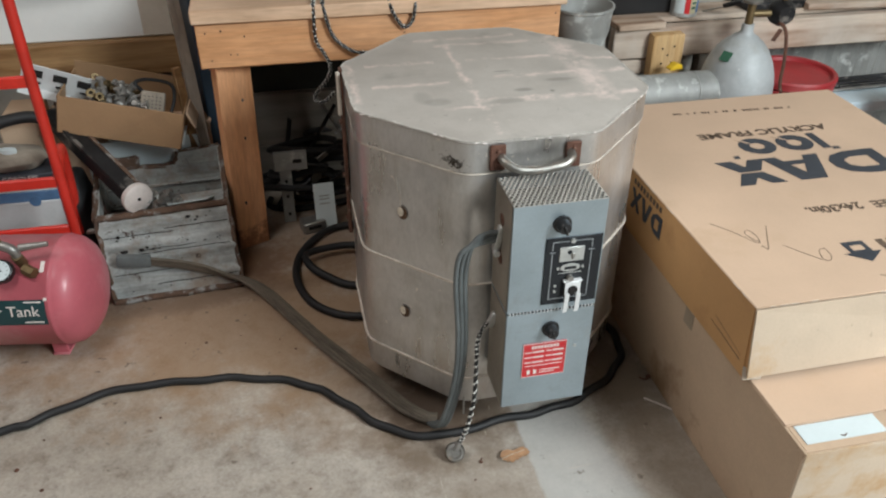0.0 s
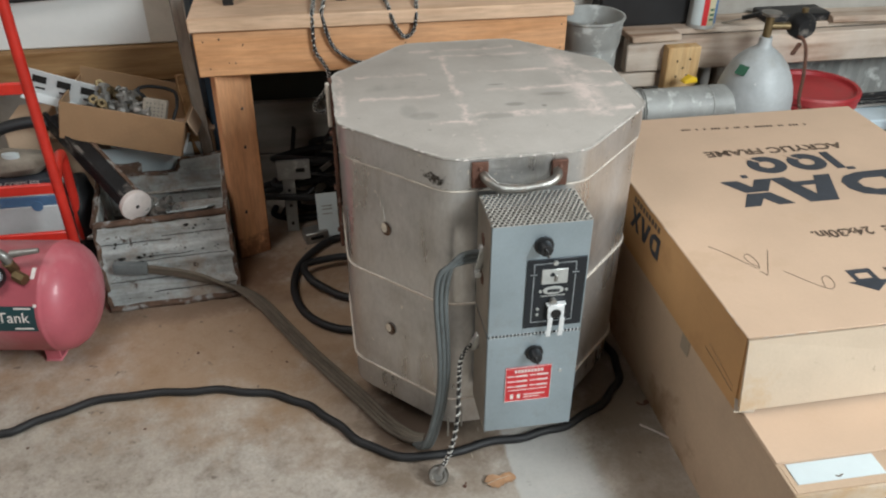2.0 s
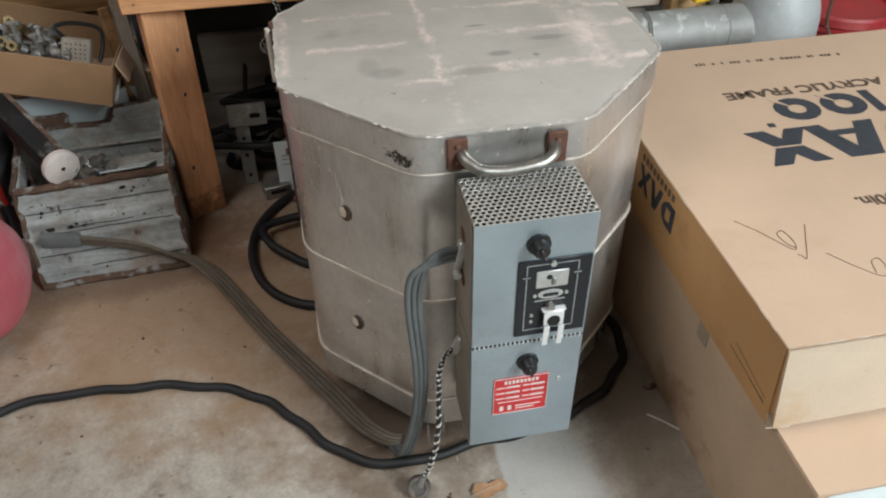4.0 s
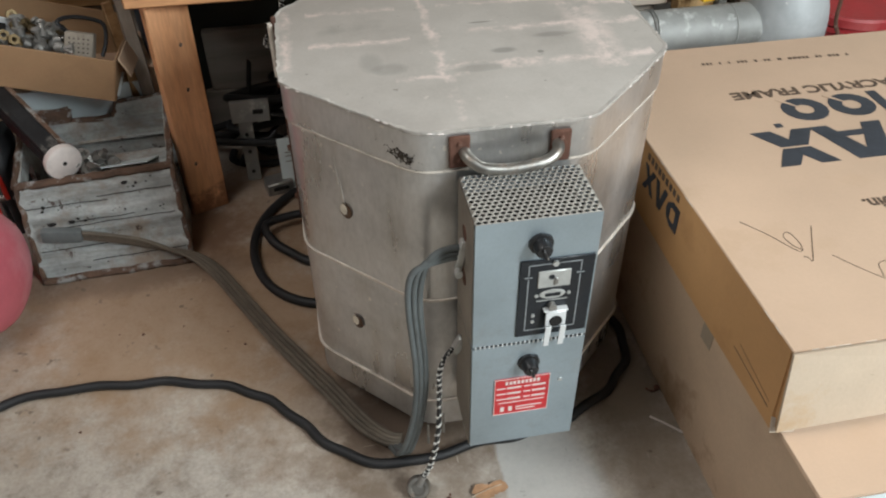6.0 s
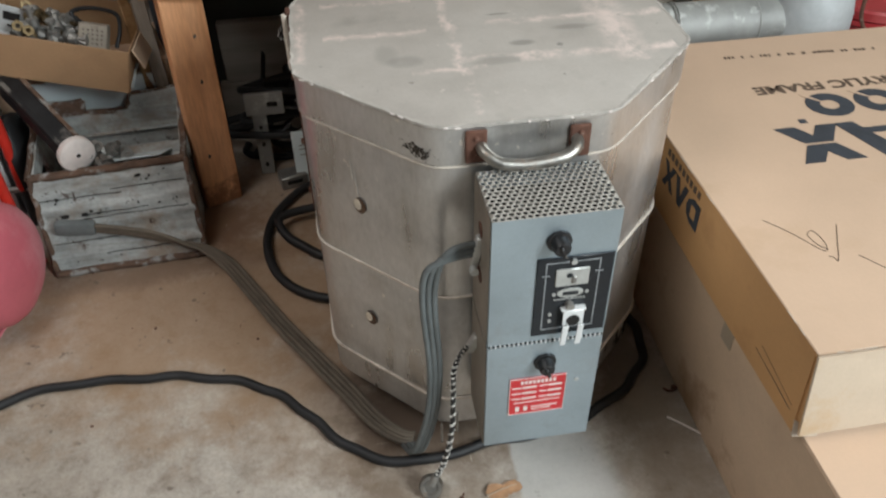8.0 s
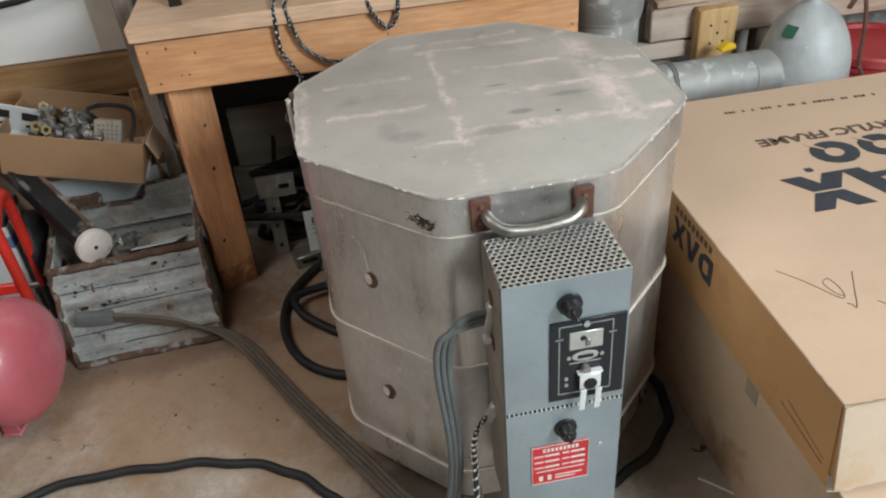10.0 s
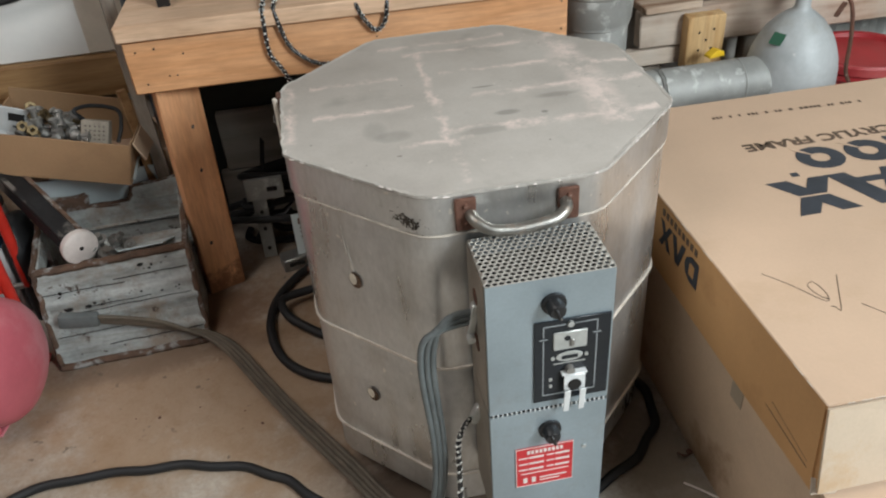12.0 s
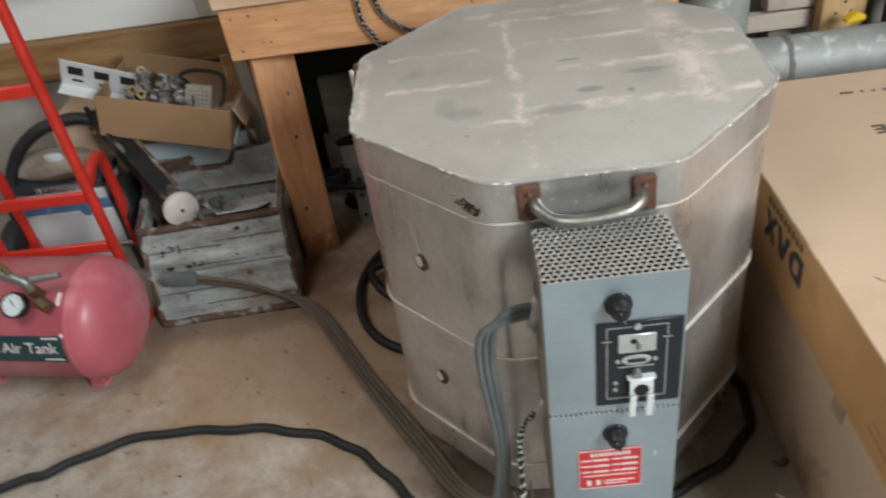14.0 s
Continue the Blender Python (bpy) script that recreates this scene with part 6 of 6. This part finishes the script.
writing("Air Tank", 0.036, Matrix.Translation((-0.162, -(TR + 0.0022) * math.cos(mid_a), (TR + 0.0022) * math.sin(mid_a))) @ pose(0, 0, 0, 90 - 13), M["white_ink"], lab)
on_tank(-0.33, -0.235, 9, 16, 0.0016, "lettering_bar", M["white_ink"], lab)
on_tank(-0.130, -0.092, 22, 23.5, 0.0016, "caption_bar", M["white_ink"], lab)
on_tank(-0.135, -0.092, 0.5, 2, 0.0016, "caption_bar", M["white_ink"], lab)
on_tank(-0.086, -0.078, 24, 27, 0.0016, "label_corner", M["white_ink"], lab)
on_tank(-0.096, -0.087, 52, 64, 0.0008, "sticker", M["white_ink"], tank)
for x in (-0.115, -0.38):
    part("foot", box((x, -0.032, -0.149), (0.040, 0.076, 0.006), 0.002), M["pink"], tank)
    part("foot", box((x, 0.05, -0.149), (0.040, 0.045, 0.006), 0.002), M["pink"], tank)
    part("foot_web", box((x - 0.016, 0.0, -0.131), (0.006, 0.13, 0.034), 0.002), M["pink"], tank)
    part("foot_web", box((x, -0.062, -0.129), (0.037, 0.006, 0.042), 0.002), M["pink"], tank)
valve = part("valve_body", rod((-0.162, -0.062, 0.094), (-0.162, -0.084, 0.138), 0.012, seg=14), M["brass"], tank, "brass outlet fitting")
part("hex_nut", rod((-0.152, -0.088, 0.106), (-0.126, -0.100, 0.100), 0.013, seg=6), M["brass"], valve)
part("elbow", tube([(-0.162, -0.080, 0.134), (-0.165, -0.085, 0.154), (-0.18, -0.085, 0.164), (-0.21, -0.08, 0.17)], 0.011, 10), M["grey_metal"], valve)
part("lever", beam_between((-0.185, -0.085, 0.17), (-0.232, -0.07, 0.225), 0.011, 0.009, bev=0.002), M["brass"], valve)
part("side_cock", rod((-0.155, -0.075, 0.154), (-0.095, -0.066, 0.158), 0.009, 0.006, 12), M["grey_metal"], valve)
gm = Matrix.Translation((-0.194, -0.106, 0.112)) @ Vector((0.05, -0.8, 0.75)).to_track_quat("Z", "Y").to_matrix().to_4x4()
gauge = part("gauge", lathe([(0.0, -0.014), (0.024, -0.014), (0.0265, -0.010), (0.0265, 0.008), (0.024, 0.010), (0.022, 0.008), (0.0, 0.008)], 30, gm), M["black"], tank, "round pressure gauge")
part("dial", lathe([(0.0, 0.0088), (0.0222, 0.0088), (0.0222, 0.007)], 30, gm), M["paper"], gauge, "white dial")
part("needle", box((0, 0.004, 0.0096), (0.0018, 0.017, 0.0008), 0, pose(0, 0, 0, 0, 0, 35)), M["black"], gauge, m=gm)
for k in range(9):
    a = math.radians(-120 + 30 * k)
    part("tick", box((0.0175 * math.sin(a), 0.0175 * math.cos(a), 0.0092), (0.001, 0.004, 0.0005), 0, Matrix.Rotation(-a, 4, "Z")), M["black"], gauge, m=gm)

for piece in (valve, gauge):
    piece.location = (0.026, 0.006, 0.010)

# ---- right of the bench: pipe, bottle, pail, shelf ----
pipe = thing("vent_pipe", "galvanised sheet-metal vent pipe with an open top and side branch", "pipe", pose(0.865, 2.15, 0))
part("riser", lathe([(0.080, 0.0), (0.080, 0.555), (0.084, 0.558), (0.084, 0.566), (0.087, 0.570), (0.092, 0.632), (0.096, 0.636), (0.096, 0.642), (0.090, 0.642), (0.084, 0.57), (0.076, 0.55), (0.076, 0.47), (0.0, 0.47)], 44), M["galv"], pipe)
branch = part("branch", tube([(0.02, 0.0, 0.35), (0.07, -0.035, 0.367), (0.13, -0.055, 0.372), (0.25, -0.06, 0.374), (0.44, -0.06, 0.376)], 0.059, 28, 5), M["galv"], pipe)
for x in (0.150, 0.157, 0.36):
    part("joint_bead", tube([(x, -0.06 + 0.060 * math.cos(a), 0.374 + 0.060 * math.sin(a)) for a in (2 * math.pi * k / 20 for k in range(21))], 0.0022, 6, 0), M["galv"], branch)
scrap = thing("scrap_strips", "bent pale metal strips lying in the vent pipe", "scrap", pose(0.865, 2.15, 0.0))
part("strip", tube([(-0.05, -0.02, 0.475), (-0.03, 0.0, 0.58), (0.0, -0.02, 0.585), (0.02, 0.01, 0.615), (0.05, 0.0, 0.57)], 0.004, 5, 0), M["chrome"], scrap)
part("strip", tube([(-0.02, -0.05, 0.475), (-0.035, -0.02, 0.59), (-0.01, 0.03, 0.60), (0.03, 0.04, 0.56)], 0.004, 5, 0), M["paper"], scrap)

gas = thing("gas_cylinder", "silver-painted steel gas cylinder with a valve on top", "gas cylinder", pose(1.377, 2.10, 0))
part("shell", lathe([(0.0, 0.0), (0.10, 0.0), (0.110, 0.01), (0.112, 0.36), (0.110, 0.40), (0.104, 0.43), (0.093, 0.462), (0.077, 0.492), (0.057, 0.516), (0.037, 0.532), (0.024, 0.540), (0.0185, 0.548), (0.0175, 0.570), (0.0, 0.570)], 44), M["silver"], gas)
part("sticker", prism([(-0.016, -0.016), (0.016, -0.016), (0.016, 0.016), (-0.016, 0.016)], 0, 0.001, 0, Matrix.Translation((-0.074, -0.036, 0.487)) @ Vector((-0.62, -0.32, 0.70)).to_track_quat("Z", "Y").to_matrix().to_4x4()), M["green"], gas, "small green sticker")
valve2 = part("valve", rod((0, 0, 0.563), (0, 0, 0.63), 0.012, seg=14), M["brass"], gas, "brass valve")
part("valve_wheel", lathe([(0.0, 0.63), (0.026, 0.632), (0.028, 0.64), (0.0, 0.645)], 16), M["grey_metal"], valve2)
part("outlet", rod((0, 0, 0.60), (0.06, -0.01, 0.60), 0.010, seg=12), M["brass"], valve2)
reg = part("regulator", lathe([(0.0, -0.03), (0.030, -0.03), (0.038, -0.015), (0.038, 0.010), (0.025, 0.03), (0.0, 0.03)], 24, Matrix.Translation((0.095, -0.01, 0.60)) @ pose(0, 0, 0, 90)), M["dark_metal"], gas, "dull dark regulator")
part("spindle", rod((0.095, -0.01, 0.60), (0.095, -0.01, 0.65), 0.009, seg=12), M["brass"], reg)
part("gas_hose", tube([(0.075, -0.02, 0.585), (0.088, -0.06, 0.56), (0.096, -0.075, 0.48), (0.100, -0.078, 0.40), (0.118, -0.09, 0.35), (0.105, -0.105, 0.30), (0.11, -0.09, 0.02)], 0.005, 8), M["rust"], gas, "thin dark red hose")
part("hanging_tag", box((0.072, -0.045, 0.545), (0.016, 0.004, 0.04), 0.002, pose(0, 0, 0, 10, 20, 0)), M["rust"], gas)

pail = thing("red_pail", "red plastic pail with a dusty closed lid", "pail", pose(1.606, 2.15, 0.0) @ Matrix.Diagonal((0.9, 0.9, 1.04, 1)))
part("body", lathe([(0.0, 0.0), (0.118, 0.0), (0.122, 0.01), (0.136, 0.33), (0.145, 0.335), (0.145, 0.345), (0.137, 0.35), (0.0, 0.35)], 44), M["red_plastic"], pail)
part("lid", lathe([(0.148, 0.352), (0.150, 0.372), (0.145, 0.378), (0.134, 0.376), (0.130, 0.366), (0.0, 0.366)], 44), M["red_plastic"], pail)

shelf = thing("timber_shelf", "low shelf of weathered timber on posts", "shelf", pose(0, 0, 0))
part("beam", box((1.80, 2.30, 0.463), (1.52, 0.04, 0.098), 0.004), M["old_x"], shelf)
part("top_board", box((1.80, 2.385, 0.521), (1.52, 0.13, 0.018), 0.003), M["old_x"], shelf)
part("top_board", box((1.12, 2.31, 0.523), (0.16, 0.10, 0.020), 0.003, pose(0, 0, 0, 0, 0, 3)), M["old_x"], shelf)
part("top_board", box((1.95, 2.33, 0.541), (0.46, 0.09, 0.022), 0.003, pose(0, 0, 0, 0, 0, -4)), M["old_x"], shelf)
part("rail", box((1.10, 2.30, 0.385), (0.22, 0.03, 0.045), 0.003), M["old_x"], shelf)
for x in (1.40, 1.10, 2.45):
    part("post", box((x, 2.345, 0.257), (0.06, 0.045, 0.512), 0.003), M["old_z"], shelf)
blk = part("cleat", box((1.207, 2.257, 0.428), (0.104, 0.04, 0.145), 0.003), M["block"], shelf, "raw pine cleat with nail holes")
for x, z in ((-0.02, 0.03), (0.02, 0.035), (0.0, 0.008), (-0.018, -0.018), (0.017, -0.016)):
    part("nail_hole", rod((1.207 + x, 2.238, 0.428 + z), (1.207 + x, 2.2362, 0.428 + z), 0.0035, seg=8), M["hollow"], blk)
wedge = thing("yellow_clip", "small yellow plastic wedge on the vent pipe", "clip", pose(1.202, 2.170, 0.418, 0, 0, 12))
part("body", prism([(-0.024, 0), (0.022, 0), (0.02, 0.012), (0.0, 0.02), (-0.024, 0.006)], -0.012, 0.012, 0.002, pose(0, 0, 0, 90)), M["yellow"], wedge)

tin = thing("paint_tin", "small tin with a red, white and blue label", "tin", pose(1.295, 2.345, 0.530))
part("body", lathe([(0.0, 0.0), (0.042, 0.0), (0.043, 0.003), (0.042, 0.006), (0.042, 0.105), (0.043, 0.108), (0.041, 0.112), (0.0, 0.110)], 32), M["plate"], tin)
for a0, a1, mt in ((200, 245, "paper"), (246, 268, "red_label"), (269, 300, "tan"), (301, 330, "tool_blue")):
    bm = bmesh.new()
    for k in range(6):
        p, q = radians(a0 + (a1 - a0) * k / 6), radians(a0 + (a1 - a0) * (k + 1) / 6)
        bm.faces.new([bm.verts.new((0.0428 * math.cos(t), 0.0428 * math.sin(t), z)) for t, z in ((p, 0.012), (q, 0.012), (q, 0.10), (p, 0.10))])
    bmesh.ops.remove_doubles(bm, verts=bm.verts[:], dist=0.00001)
    part("label_panel", bm, M[mt], tin)
for z in (0.03, 0.045, 0.06):
    part("caption_bar", box((0.0428 * math.cos(radians(285)), 0.0428 * math.sin(radians(285)), z), (0.014, 0.0012, 0.007), 0, pose(0, 0, 0, 0, 0, 15)), M["green"], tin)
brush = thing("metal_scraper", "bright metal scraper lying on the shelf", "scraper", pose(1.39, 2.34, 0.536, 0, -24, -60))
part("blade", box((0, 0, 0.004), (0.11, 0.022, 0.003), 0.001), M["chrome"], brush)
part("grip", box((0.085, 0, 0.006), (0.07, 0.026, 0.014), 0.004), M["black"], brush)
crateb = thing("black_case", "black plastic case at the back of the shelf", "case", pose(1.14, 2.405, 0.530))
part("body", box((0, 0, 0.09), (0.34, 0.08, 0.18), 0.006), M["black"], crateb)
part("lid", box((0, 0, 0.19), (0.344, 0.084, 0.022), 0.005), M["panel"], crateb)
tray2 = thing("oily_tray", "dark oily parts tray lying on the shelf", "tray", pose(1.62, 2.38, 0.530))
part("tray", box((0, 0, 0.012), (0.22, 0.10, 0.024), 0.004), M["dark_metal"], tray2)

bar_bench = thing("pale_blue_board", "pale blue painted board on low blocks", "board", pose(2.08, 2.13, 0))
part("board", box((0, -0.02, 0.296), (0.78, 0.15, 0.035), 0.004), M["blue_bar"], bar_bench)
for x in (-0.30, 0.30):
    part("block", box((x, 0.01, 0.139), (0.06, 0.08, 0.278), 0.003), M["old_z"], bar_bench)
rods = thing("steel_rods", "bundle of dark steel rods on the pale blue board", "rods", pose(0, 0, 0))
random.seed(31)
for k in range(9):
    y, z = 2.135 + 0.007 * k, 0.320 + 0.006 * (k % 3)
    part("rod", rod((1.74 + random.uniform(0, 0.06), y + random.uniform(-0.01, 0.01), z), (2.44, y + random.uniform(-0.015, 0.015), z + 0.006), 0.0055, seg=8), M["dark_metal"] if k % 3 else M["grey_metal"], rods)
ribbed = thing("ribbed_sheet", "ribbed galvanised sheet leaning on the wall below the shelf", "sheet", pose(2.0, 2.425, 0))
bm = bmesh.new()
cols = [(x * 0.02 - 0.5, 0.012 if x % 4 in (1, 2) else 0.0) for x in range(51)]
rows2 = [[[bm.verts.new((x, y + dy, z)) for x, y in cols] for z in (0.0, 0.40)] for dy in (0, 0.003)]
for sheet2 in rows2:
    for k in range(50):
        bm.faces.new((sheet2[0][k], sheet2[0][k + 1], sheet2[1][k + 1], sheet2[1][k]))
part("sheet", bm, M["galv"], ribbed, angle=20)
red_can = thing("red_canister", "dark red rounded canister standing beside the cartons", "canister", pose(1.90, 1.86, 0))
part("shell", lathe([(0.0, 0.0), (0.085, 0.0), (0.09, 0.008), (0.09, 0.38), (0.086, 0.41), (0.07, 0.442), (0.045, 0.462), (0.02, 0.47), (0.0, 0.471)], 40), M["red_plastic"], red_can)
part("collar", rod((0, 0, 0.468), (0, 0, 0.495), 0.016, seg=16), M["dark_metal"], red_can)

# ---- small things on the floor ----
leafm = thing("dry_leaf", "dry brown leaf lying flat on the concrete", "leaf", pose(0.402, 1.128, 0.003, 4, 3, 10))
random.seed(41)
rim_pts = []
for k in range(34):
    a = 2 * math.pi * k / 34
    r = 0.024 + 0.006 * math.cos(2 * a) + 0.004 * math.sin(3 * a + 1) + random.uniform(-0.0035, 0.0025)
    rim_pts.append((r * math.cos(a) * 1.12, r * math.sin(a) * 0.78))
bm = bmesh.new()
rings = [[bm.verts.new((x * f, y * f, 0.003 * noise.noise(Vector((x * f * 60, y * f * 60, 2))) + 0.0022 * f)) for x, y in rim_pts] for f in (1.0, 0.7, 0.4, 0.12)]
for p, q in zip(rings, rings[1:]):
    for k in range(34):
        bm.faces.new((p[k], p[(k + 1) % 34], q[(k + 1) % 34], q[k]))
bm.faces.new(rings[-1])
part("blade", bm, M["leaf"], leafm, angle=80)
part("vein", tube([(-0.034, -0.004, 0.003), (-0.01, 0.0, 0.0035), (0.012, 0.002, 0.004), (0.026, 0.003, 0.004)], 0.0007, 5, 4), M["twig"], leafm)
tw = thing("twig", "thin pale twig lying on the concrete", "twig", pose(0, 0, 0))
part("stem", tube([(0.746, 1.232, 0.003), (0.769, 1.209, 0.004), (0.798, 1.180, 0.003)], 0.0022, 6), M["white_ink"], tw)
curl = thing("withered_twig", "small curled dark twig lying on the concrete", "twig", pose(0, 0, 0))
part("stem", tube([(0.764, 1.300, 0.003), (0.771, 1.291, 0.004), (0.781, 1.290, 0.004), (0.788, 1.300, 0.003)], 0.0022, 6, 4), M["rust"], curl)
part("knot", lathe([(0.0, 0.0), (0.006, 0.001), (0.007, 0.004), (0.004, 0.008), (0.0, 0.009)], 8, Matrix.Translation((0.786, 1.297, 0.0))), M["rust"], curl)
crumb_group = "grit on the concrete"
crumb = thing("grit", "dark crumb of grit on the concrete", "grit", pose(-0.62, 1.30, 0.0), crumb_group)
part("crumb", lathe([(0.0, 0.0), (0.004, 0.0), (0.005, 0.002), (0.003, 0.005), (0.0, 0.005)], 7), M["rust"], crumb)
random.seed(13)
for k in range(30):
    size = random.choice((0.35, 0.45, 0.6, 0.9))
    copy_thing(crumb, pose(random.uniform(-0.9, 0.77), random.uniform(0.85, 1.95), 0.0, 0, 0, random.uniform(0, 360)) @ Matrix.Diagonal((size * random.uniform(0.7, 1.8), size, size * 0.6, 1)))
